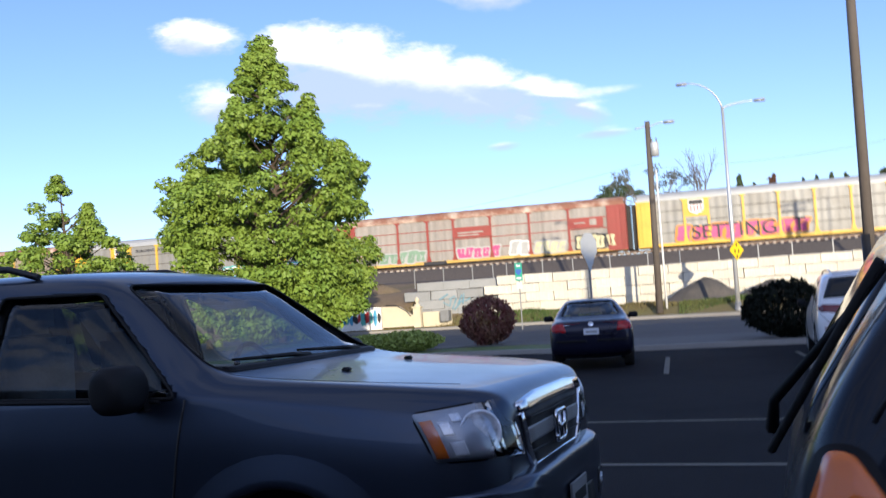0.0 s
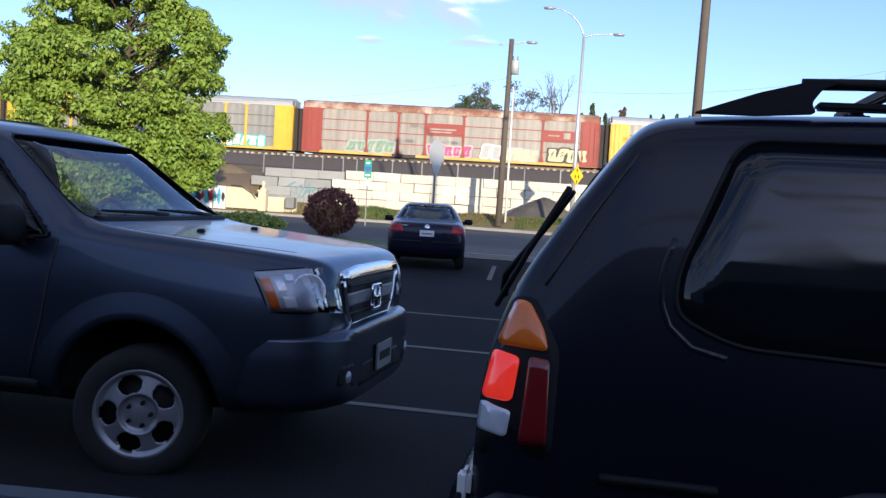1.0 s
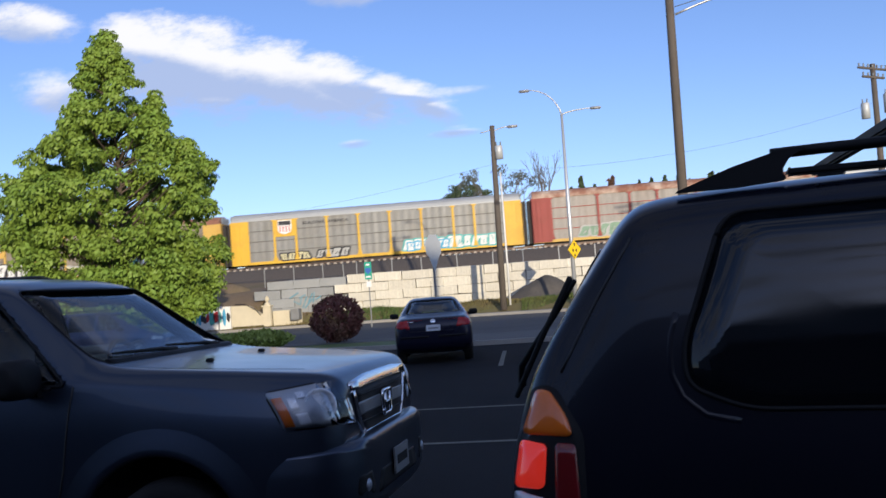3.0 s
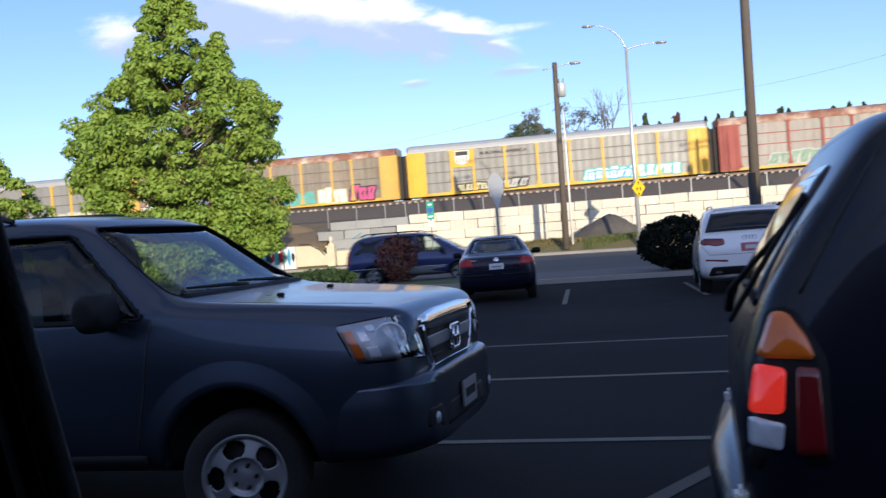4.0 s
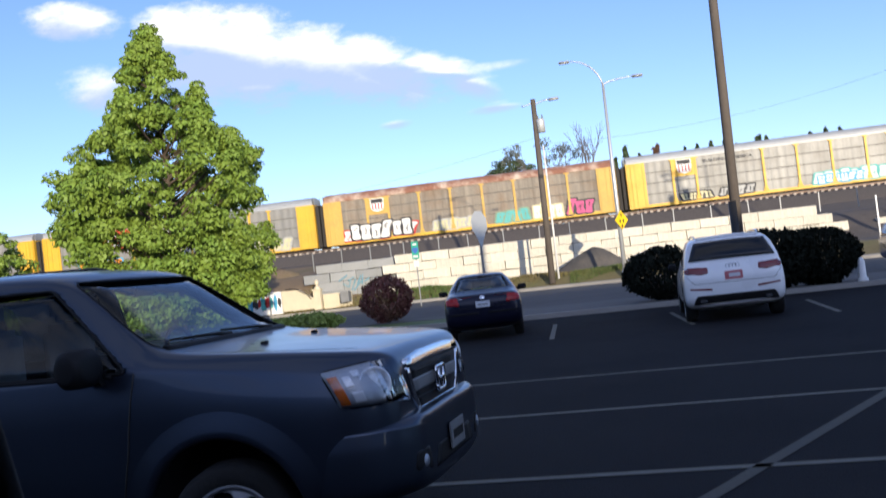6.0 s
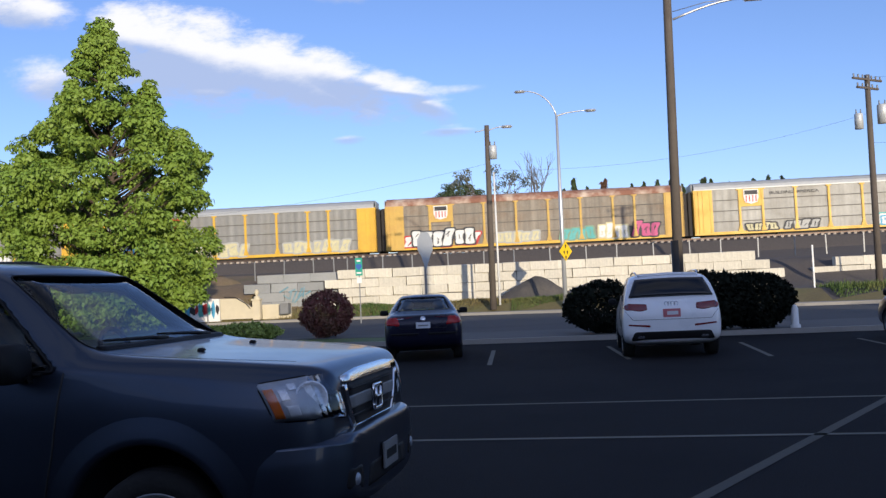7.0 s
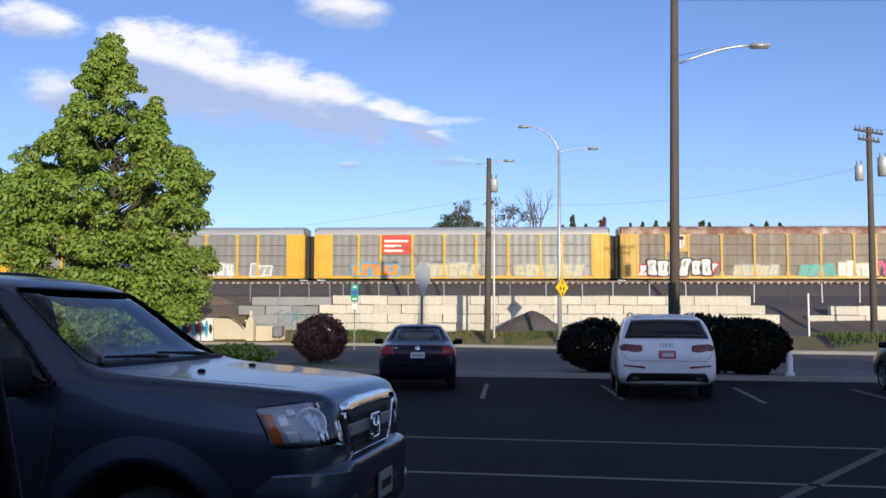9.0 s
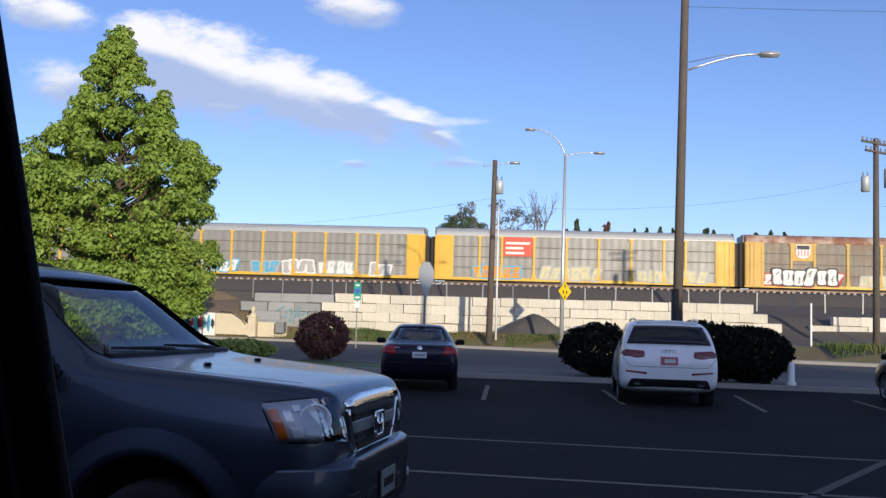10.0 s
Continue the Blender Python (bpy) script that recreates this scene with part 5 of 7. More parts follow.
    box(bm, -0.98, -0.94, -0.12, 0.12, 1.60, 1.665, 0.015)
    part("rear_view_mirror", bm, M_TRIM, root)
    for x in (-1.55, -2.5):
        for y in (-0.38, 0.38):
            seat_parts(root, x, y, 0.82)
    four_wheels(root, 0.0, -2.775, 0.86, 0.31, 0.222, 0.24, M_RIM, steer=14, tyre=0.34)
    return root


def black_suv():
    """Origin on the ground under the tail; x forward."""
    root = thing("black_suv", pose(0.0, 3.55, 0, 0, 0, -5), "black suv with roof rails and dark glass, pulling away", "car", "vehicles in the lot")
    st = [(-0.17, .48, .66, .78, .64, .90, .60), (-0.155, .44, .80, .88, .78, 1.02, .68), (-0.12, .40, .85, .98, .825, 1.15, .70), (-0.07, .38, .87, 1.05, .85, 1.29, .765), (0.06, .36, .88, 1.08, .858, 1.50, .762), (0.18, .34, .88, 1.09, .86, 1.675, .757),
          (0.245, .34, .88, 1.10, .862, 1.755, .75), (0.33, .34, .88, 1.10, .862, 1.785, .745), (0.60, .34, .88, 1.11, .862, 1.797, .742), (1.2, .34, .88, 1.11, .862, 1.815, .735), (2.2, .34, .88, 1.10, .86, 1.815, .72), (2.8, .34, .88, 1.08, .86, 1.75, .70),
          (3.35, .34, .88, 1.06, .84, 1.22, .74), (3.6, .34, .88, 1.02, .82, 1.12, .76), (4.2, .36, .86, .95, .80, 1.05, .72), (4.5, .42, .78, .82, .74, .92, .64), (4.56, .5, .7, .75, .66, .82, .58)]
    sk = Shell(st, M_BLACKPAINT, 3, {7: 0.3})
    part("body", cut(sk.mesh, [well(x, 0.36, 0.43, y0, y1) for x in (0.95, 3.65) for y0, y1 in ((-1.1, -0.5), (0.5, 1.1))]), [], root, smooth=True)
    qw = rounded([(0.505, 1.69), (1.62, 1.70), (1.62, 1.115), (0.52, 1.15), (0.365, 1.22), (0.365, 1.33)], 0.07)
    dw = rounded([(1.70, 1.70), (2.45, 1.69), (2.45, 1.115), (1.70, 1.115)], 0.04)
    fw = rounded([(2.52, 1.685), (2.75, 1.64), (3.12, 1.12), (2.52, 1.115)], 0.04)
    for side in ("right", "left"):
        for o in (qw, dw, fw):
            w = part("side_window", sk.panel(o, side, 0.004, 0.01), G_PRIV, root)
            part("window_seal", sk.strip(o + o[:1], side, 0.014, 0.002), M_TRIM, w)
        part("quarter_moulding", sk.strip([(0.352, 1.42), (0.332, 1.36), (0.325, 1.31), (0.326, 1.25), (0.350, 1.19), (0.41, 1.138), (0.50, 1.118)], side, 0.044, -0.018), M_BLACKPAINT, root)
        part("door_seam", sk.strip([(1.66, 1.70), (1.66, 1.0), (1.60, 0.55)], side, 0.008, -0.001), M_BLACK, root)
        part("side_moulding", sk.strip([(0.2, 0.78), (0.5, 0.78)], side, 0.03, 0.0), M_TRIM, root)
        part("side_moulding", sk.strip([(1.45, 0.76), (3.1, 0.75)], side, 0.06, 0.0), M_TRIM, root)
        part("wheel_flare", sk.strip([(0.95 + 0.45 * math.cos(a * math.pi / 14), 0.36 + 0.45 * math.sin(a * math.pi / 14)) for a in range(15)], side, 0.05, -0.008), M_BLACKPAINT, root)
        # tail lamp cluster on the corner
        lamp = part("tail_lamp", sk.panel(rounded([(-0.145, 0.80), (0.07, 0.82), (0.075, 1.10), (0.0, 1.235), (-0.06, 1.235), (-0.15, 1.08)], 0.03), side, 0.004, 0.03), M_TRIM, root, "tall tail lamp with amber, red and clear lenses")
        part("amber_lens", sk.panel(rounded([(-0.095, 1.10), (0.045, 1.095), (0.03, 1.15), (-0.015, 1.222), (-0.05, 1.222)], 0.02), side, 0.014, 0.02, dome=0.006), M_AMBER, lamp)
        part("red_lens", sk.panel(rounded([(-0.125, 0.955), (-0.045, 0.955), (-0.030, 1.075), (-0.10, 1.085)], 0.018), side, 0.014, 0.02, dome=0.006), M_REDLIT, lamp)
        part("dark_lens", sk.panel(rounded([(-0.020, 0.845), (0.055, 0.85), (0.05, 1.075), (-0.005, 1.08)], 0.015), side, 0.012, 0.02), M_DARKRED, lamp)
        rev = part("reversing_lens", sk.panel(rounded([(-0.130, 0.87), (-0.055, 0.86), (-0.045, 0.93), (-0.125, 0.945)], 0.012), side, 0.014, 0.02), M_CLEARLENS, lamp)
        part("tailgate_seam", sk.strip([(0.245, 1.64), (0.13, 1.46), (0.02, 1.27)], side, 0.010, 0.0), M_BLACK, root)
    # tailgate glass, wiper, bumper, reflector
    bw = rounded([(-0.62, 1.22), (0.62, 1.22), (0.56, 1.62), (-0.56, 1.62)], 0.05)
    part("back_window", sk.panel(bw, "back", 0.006, 0.02), G_PRIV, root)
    bm = bmesh.new()
    tube(bm, [(-0.16, -0.30, 1.19), (-0.15, -0.36, 1.26), (0.01, -0.58, 1.45), (0.07, -0.66, 1.53)], [0.015, 0.012, 0.009, 0.007], 6)
    w = part("rear_wiper", bm, M_TRIM, root)
    bm = bmesh.new()
    tube(bm, [(-0.16, -0.46, 1.17), (-0.05, -0.60, 1.36), (0.06, -0.70, 1.54)], 0.009, 6)
    part("wiper_blade", bm, M_RUBBER, w)
    bm = bmesh.new()
    pts = [(0.10, -0.84), (-0.04, -0.83), (-0.13, -0.7), (-0.17, 0.0), (-0.13, 0.7), (-0.04, 0.83), (0.10, 0.84)]
    for zz, rr in ((0.62, 0.10),):
        tube(bm, [(x, y, zz) for x, y in pts], rr, 10)
    b = part("rear_bumper", bm, M_BLACKPAINT, root)
    for s in (-1, 1):
        bm = bmesh.new()
        box(bm, -0.19, -0.15, s * 0.78 - 0.04, s * 0.78 + 0.04, 0.66, 0.74, 0.015)
        part("bumper_end_trim", bm, M_WHITE, b, "pale worn trim on the bumper end")
    # roof rails, cross bar
    for s in (-1, 1):
        bm = bmesh.new()
        y = s * 0.665
        web = rounded([(0.38, 1.765), (0.55, 1.825), (0.69, 1.862), (0.76, 1.862), (0.71, 1.838), (0.685, 1.80), (0.70, 1.775), (0.55, 1.765)], 0.012, 3)
        prism(bm, web, y - 0.022, y + 0.022)
        tube(bm, [(0.66, y, 1.853), (0.80, y, 1.856), (2.6, y, 1.872), (2.75, y, 1.85), (2.95, y, 1.76)], [0.016, 0.016, 0.016, 0.018, 0.012], 8)
        box(bm, 0.70, 2.8, y - 0.03, y + 0.03, 1.785, 1.805, 0.006)
        tube(bm, [(2.7, y, 1.80), (2.9, y, 1.77)], 0.035, 8)
        part("roof_rail", bm, M_TRIM, root)
    bm = bmesh.new()
    box(bm, 1.045, 1.09, -0.99, 0.99, 1.925, 1.965, 0.008)
    bar = part("cross_bar", bm, M_TRIM, root)
    for s in (-1, 1):
        bm = bmesh.new()
        box(bm, 1.02, 1.12, s * 0.665 - 0.045, s * 0.665 + 0.045, 1.84, 1.945, 0.025)
        box(bm, 1.03, 1.10, s * 0.72 - 0.02, s * 0.72 + 0.02, 1.76, 1.88, 0.01)
        part("bar_foot", bm, M_TRIM, bar, smooth=True)
    mirror_part(root, 3.0, -1.02, 1.14, 0.14, 0.24, 0.17, M_TRIM)
    mirror_part(root, 3.0, 1.02, 1.14, 0.14, 0.24, 0.17, M_TRIM)
    four_wheels(root, 3.65, 0.95, 0.76, 0.36, 0.21, 0.23, M_RIM)
    return root


def navy_sedan():
    """Origin on the ground under the tail; x forward."""
    root = thing("sedan", pose(-2.72, 20.45, 0, 0, 0, 97), "dark navy sedan seen from behind, parked nose-in", "car", "vehicles in the lot")
    st = [(0.0, .48, .62, .66, .60, .80, .52), (0.025, .40, .74, .76, .72, .92, .62), (0.09, .30, .82, .86, .80, 1.00, .68), (0.25, .24, .855, .92, .82, 1.035, .70), (0.72, .20, .866, .95, .83, 1.065, .71),
          (0.86, .20, .868, .96, .83, 1.09, .70), (1.50, .20, .868, .97, .83, 1.405, .55), (1.85, .20, .868, .97, .83, 1.45, .55), (2.5, .20, .868, .96, .83, 1.45, .56), (2.8, .2, .868, .95, .83, 1.40, .57),
          (3.45, .2, .866, .94, .82, 1.02, .72), (3.9, .22, .84, .84, .79, .92, .68), (4.28, .26, .76, .72, .70, .78, .58), (4.36, .34, .62, .62, .58, .68, .5)]
    sk = Shell(st, M_NAVYPAINT)
    inner = Shell([(x, 0.55, w - .08, zs, ws - .07, zr - .05, wr - .05) for x, zb, w, zs, ws, zr, wr in st if 0.8 < x < 3.3] + [(3.3, .55, .78, .9, .76, .95, .7)], M_CABIN, 1)
    bw = rounded([(-0.62, 1.085), (0.62, 1.085), (0.50, 1.375), (-0.50, 1.375)], 0.05)
    ws = rounded([(-0.66, 1.06), (0.66, 1.06), (0.52, 1.37), (-0.52, 1.37)], 0.05)
    sw = rounded([(1.35, 1.01), (1.75, 1.37), (2.55, 1.37), (3.05, 1.01)], 0.05)
    cutters = [well(x, 0.31, 0.36, y0, y1) for x in (0.90, 3.42) for y0, y1 in ((-1.1, -0.55), (0.55, 1.1))] + [inner.mesh, prism_mesh(bw, 0.3, 2.0, "x"), prism_mesh(ws, 2.4, 4.3, "x"), prism_mesh(sw, -1.2, -0.4, "y"), prism_mesh(sw, 0.4, 1.2, "y")]
    part("body", cut(sk.mesh, cutters), [], root, smooth=True)
    part("back_window", sk.panel(bw, "back", -0.003, 0.006), G_CLEAR, root).visible_shadow = False
    part("windshield", sk.panel(ws, "front", -0.003, 0.006), G_CLEAR, root).visible_shadow = False
    for side, s in (("right", -1), ("left", 1)):
        part("side_window", sk.panel(sw, side, -0.003, 0.006), G_CLEAR, root).visible_shadow = False
        lamp = part("tail_lamp", sk.panel(rounded([(s * 0.50, 0.78), (s * 0.76, 0.80), (s * 0.75, 0.97), (s * 0.55, 0.97)], 0.04), "back", 0.006, 0.02), M_REDLENS, root, "dark red tail lamp")
        part("lamp_corner", sk.panel(rounded([(0.05, 0.80), (0.26, 0.82), (0.22, 0.95), (0.05, 0.96)], 0.03), side, 0.006, 0.02), M_REDLENS, lamp)
        mirror_part(root, 2.95, s * 0.98, 1.02, 0.12, 0.20, 0.13, M_TRIM)
        part("bumper_strip", sk.strip([(s * 0.1, 0.60), (s * 0.5, 0.60), (s * 0.72, 0.60)], "back", 0.05, 0.002), M_TRIM, root)
    bm = bmesh.new()
    p, n = sk.touch(0, 0.79, "back")
    box(bm, p.x - 0.014, p.x, -0.155, 0.155, 0.72, 0.85, 0.003)
    pl = part("rear_plate", bm, M_PLATE, root)
    bm = bmesh.new()
    box(bm, p.x - 0.017, p.x - 0.014, -0.11, 0.11, 0.765, 0.795)
    part("plate_bar", bm, M_GREYMETAL, pl)
    p, n = sk.touch(0, 0.93, "back")
    bm = bmesh.new()
    lathe(bm, [(0, 0.012), (0.05, 0.012), (0.058, 0.0)], 20, Matrix.Translation(p) @ n.to_track_quat("X", "Z").to_matrix().to_4x4())
    part("emblem", bm, M_CHROME, root)
    part("badge_bar", sk.strip([(0.42, 0.935), (0.56, 0.93)], "back", 0.018, 0.002), M_CHROME, root)
    part("trunk_seam", sk.strip([(-0.70, 0.98), (-0.50, 0.72), (0.50, 0.72), (0.70, 0.98)], "back", 0.008, 0.0), M_BLACK, root)
    bm = bmesh.new()
    tube(bm, [(1.75, 0, 1.44), (1.55, 0, 1.82)], [0.006, 0.003], 5)
    part("aerial", bm, M_BLACK, root)
    bm = bmesh.new()
    box(bm, 2.42, 2.46, -0.10, 0.10, 1.30, 1.36, 0.015)
    part("rear_view_mirror", bm, M_TRIM, root)
    for x, y in ((1.6, -0.35), (1.6, 0.35), (2.35, -0.35), (2.35, 0.35)):
        seat_parts(root, x, y, 0.42)
    four_wheels(root, 3.42, 0.90, 0.75, 0.31, 0.20, 0.20, M_RIM, "alloy")
    return root


def white_suv():
    """Origin on the ground under the tail; x forward."""
    root = thing("white_suv", pose(2.36, 18.75, 0, 0, 0, 88), "clean white suv with dark red tail lamps, parked nose-in", "car", "vehicles in the lot")
    st = [(0.0, .52, .74, .70, .72, .82, .66), (0.025, .42, .86, .82, .84, .96, .74), (0.08, .34, .92, .94, .90, 1.09, .78), (0.17, .28, .94, 1.0, .91, 1.20, .88), (0.46, .24, .945, 1.02, .915, 1.53, .80),
          (0.66, .22, .946, 1.03, .915, 1.62, .775), (1.0, .22, .946, 1.03, .915, 1.655, .765), (1.8, .22, .946, 1.03, .915, 1.67, .76), (2.5, .22, .946, 1.02, .91, 1.65, .74), (2.85, .22, .946, 1.01, .91, 1.56, .64),
          (3.5, .22, .945, 1.0, .90, 1.12, .78), (4.1, .24, .92, .92, .86, 1.03, .74), (4.5, .28, .82, .80, .78, .88, .66), (4.6, .36, .7, .7, .66, .76, .58)]
    sk = Shell(st, M_WHITEPAINT)
    part("body", cut(sk.mesh, [well(x, 0.36, 0.40, y0, y1) for x in (0.92, 3.75) for y0, y1 in ((-1.15, -0.6), (0.6, 1.15))]), [], root, smooth=True)
    bw = [Vector((0.425, 0.66, 1.53)), Vector((0.425, -0.66, 1.53)), Vector((0.175, -0.80, 1.195)), Vector((0.175, 0.80, 1.195))]
    part("back_window", bowed(bw, Vector((-0.80, 0, 0.60)), 0.03, 0.028, 0.07), G_PRIV, root)
    part("windshield", sk.panel(rounded([(-0.74, 1.14), (0.74, 1.14), (0.6, 1.56), (-0.6, 1.56)], 0.06), "front", 0.004, 0.01), G_PRIV, root)
    part("spoiler", sk.strip([(-0.58, 1.60), (0, 1.625), (0.58, 1.60)], "back", 0.06, 0.02), M_WHITEPAINT, root)
    for side, s in (("right", -1), ("left", 1)):
        part("side_window", sk.panel(rounded([(0.62, 1.12), (0.86, 1.52), (2.5, 1.54), (3.2, 1.08)], 0.06), side, 0.004, 0.01), G_PRIV, root)
        lamp = part("tail_lamp", sk.panel(rounded([(s * 0.46, 0.95), (s * 0.47, 1.06), (s * 0.84, 1.085), (s * 0.86, 0.96), (s * 0.6, 0.925)], 0.03), "back", 0.008, 0.02), M_DARKRED, root, "dark red wide tail lamp")
        part("lamp_corner", sk.panel(rounded([(0.05, 0.95), (0.30, 0.99), (0.28, 1.075), (0.07, 1.08)], 0.02), side, 0.006, 0.02), M_DARKRED, lamp)
        part("reflector_strip", sk.panel(rounded([(s * 0.42, 0.615), (s * 0.83, 0.655), (s * 0.83, 0.685), (s * 0.42, 0.655)], 0.012), "back", 0.008, 0.02), M_DARKRED, root)
        mirror_part(root, 3.0, s * 1.03, 1.08, 0.13, 0.17, 0.13, M_TRIM)
        bm = bmesh.new()
        tube(bm, [(0.8, s * 0.60, 1.64), (0.95, s * 0.61, 1.685), (1.8, s * 0.61, 1.70), (2.5, s * 0.61, 1.68), (2.65, s * 0.61, 1.63)], 0.016, 6)
        part("roof_rail", bm, M_CHROME, root)
        bm = bmesh.new()
        box(bm, 0.0, 0.08, s * 0.60 - 0.07, s * 0.60 + 0.07, 0.40, 0.45, 0.015)
        part("exhaust_tip", bm, M_CHROME, root)
    dif = rounded([(-0.80, 0.36), (0.80, 0.36), (0.72, 0.53), (-0.72, 0.53)], 0.05)
    part("diffuser", sk.panel(dif, "back", 0.008, 0.03), M_TRIM, root)
    p, n = sk.touch(0, 0.88, "back")
    bm = bmesh.new()
    box(bm, p.x - 0.016, p.x + 0.02, -0.165, 0.165, 0.80, 0.96, 0.004)
    pl = part("rear_plate", bm, M_PLATERED, root)
    bm = bmesh.new()
    box(bm, p.x - 0.019, p.x - 0.015, -0.12, 0.09, 0.845, 0.915)
    part("plate_bar", bm, M_PLATE, pl)
    for k in range(4):                                   # plain rings
        p, n = sk.touch(-0.09 + 0.06 * k, 1.06, "back")
        bm = bmesh.new()
        tube(bm, [p + Vector((-0.012, 0.038 * math.cos(a * math.pi / 10), 0.038 * math.sin(a * math.pi / 10))) for a in range(21)], 0.006, 6, cap=False)
        part("emblem_ring", bm, M_CHROME, root)
    part("hatch_seam", sk.strip([(-0.88, 0.93), (-0.74, 0.76), (0.74, 0.76), (0.88, 0.93)], "back", 0.008, 0.0), M_BLACK, root)
    four_wheels(root, 3.75, 0.92, 0.82, 0.36, 0.25, 0.24, M_RIM, "alloy")
    return root


def blue_van():
    """Origin on the ground under the nose; x forward."""
    root = thing("minivan", pose(-40, 32.5, 0), "dark blue minivan with grey lower cladding driving past", "car", "vehicles on the street")
    st = [(-4.95, .50, .78, .80, .74, .95, .66), (-4.90, .40, .90, .95, .86, 1.15, .72), (-4.75, .32, .95, 1.02, .90, 1.50, .70), (-4.5, .28, .96, 1.04, .91, 1.70, .66), (-4.0, .26, .965, 1.05, .92, 1.755, .66),
          (-2.6, .26, .965, 1.04, .92, 1.765, .66), (-2.0, .26, .965, 1.03, .92, 1.73, .66), (-1.05, .26, .965, 1.0, .91, 1.15, .78), (-0.8, .26, .96, .97, .90, 1.05, .80), (-0.35, .28, .92, .86, .86, .90, .74), (-0.08, .32, .80, .74, .76, .78, .62), (0.0, .40, .66, .62, .62, .68, .52)]
    sk = Shell(st, M_VANPAINT)
    inner = Shell([(x, 0.6, w - .08, zs, ws - .07, zr - .05, wr - .05) for x, zb, w, zs, ws, zr, wr in st if -4.7 < x < -1.2] + [(-1.25, .6, .85, .95, .83, 1.12, .74)], M_CABIN, 1)
    ws = rounded([(-0.72, 1.14), (0.72, 1.14), (0.62, 1.64), (-0.62, 1.64)], 0.06)
    fw = rounded([(-1.45, 1.09), (-2.0, 1.60), (-2.42, 1.64), (-2.42, 1.09)], 0.05)
    mw = rounded([(-2.52, 1.09), (-2.52, 1.64), (-3.5, 1.64), (-3.5, 1.09)], 0.05)
    rw = rounded([(-3.6, 1.09), (-3.6, 1.64), (-4.5, 1.60), (-4.62, 1.12)], 0.06)
    cutters = [well(x, 0.33, 0.38, y0, y1) for x in (-0.95, -3.95) for y0, y1 in ((-1.2, -0.6), (0.6, 1.2))] + [inner.mesh, prism_mesh(ws, -2.2, 0.5, "x")]
    for o in (fw, mw):
        cutters += [prism_mesh(o, -1.3, -0.4, "y"), prism_mesh(o, 0.4, 1.3, "y")]
    part("body", cut(sk.mesh, cutters), [], root, smooth=True)
    part("windshield", sk.panel(ws, "front", -0.003, 0.006), G_CLEAR, root).visible_shadow = False
    part("back_window", sk.panel(rounded([(-0.7, 1.1), (0.7, 1.1), (0.6, 1.6), (-0.6, 1.6)], 0.06), "back", 0.004, 0.01), G_PRIV, root)
    for side, s in (("right", -1), ("left", 1)):
        for o, g in ((fw, G_CLEAR), (mw, G_TINT)):
            part("side_window", sk.panel(o, side, -0.003, 0.006), g, root).visible_shadow = False
        part("rear_side_window", sk.panel(rw, side, 0.003, 0.01), G_PRIV, root)
        part("cladding", sk.panel(rounded([(-4.6, 0.34), (-4.6, 0.52), (-4.38, 0.52), (-4.38, 0.34)], 0.02), side, 0.004, 0.02), M_VANGREY, root)
        part("cladding", sk.panel(rounded([(-3.5, 0.32), (-3.5, 0.58), (-1.42, 0.56), (-1.42, 0.32)], 0.03), side, 0.004, 0.02), M_VANGREY, root)
        part("cladding_line", sk.strip([(-4.7, 0.60), (-3.5, 0.60), (-1.4, 0.58)], side, 0.02, 0.004), M_CHROME, root)
        hl = part("headlight", sk.panel(rounded([(-0.42, 0.66), (-0.40, 0.80), (-0.10, 0.74), (-0.08, 0.64)], 0.03), side, 0.006, 0.02), M_CLEARLENS, root)
        part("door_seam", sk.strip([(-1.38, 1.05), (-1.42, 0.6)], side, 0.01, 0.0), M_BLACK, root)
        part("door_seam", sk.strip([(-2.47, 1.65), (-2.47, 0.4)], side, 0.01, 0.0), M_BLACK, root)
        part("tail_lamp", sk.panel(rounded([(-4.88, 0.8), (-4.86, 1.2), (-4.76, 1.2), (-4.76, 0.8)], 0.03), side, 0.006, 0.02), M_REDLENS, root)
        mirror_part(root, -1.5, s * 1.08, 1.10, 0.12, 0.22, 0.15, M_TRIM)
        bm = bmesh.new()
        tube(bm, [(-2.3, s * 0.62, 1.74), (-2.5, s * 0.62, 1.80), (-4.2, s * 0.62, 1.80), (-4.4, s * 0.62, 1.73)], 0.018, 6)
        part("roof_rail", bm, M_TRIM, root)
    part("grille", sk.panel(rounded([(-0.4, 0.58), (0.4, 0.58), (0.36, 0.70), (-0.36, 0.70)], 0.03), "front", 0.006, 0.02), M_TRIM, root)
    part("bumper", sk.strip([(-0.7, 0.47), (0, 0.46), (0.7, 0.47)], "front", 0.12, 0.0), M_VANGREY, root)
    for x, y in ((-2.3, -0.4), (-2.3, 0.4), (-3.3, -0.4), (-3.3, 0.4)):
        seat_parts(root, x, y, 0.62)
    four_wheels(root, -0.95, -3.95, 0.84, 0.33, 0.215, 0.21, M_RIM, "alloy")
    return root


M_SILL = mat("dark_blue_door_trim", (0.012, 0.014, 0.03), 0.6, vary=0.2)


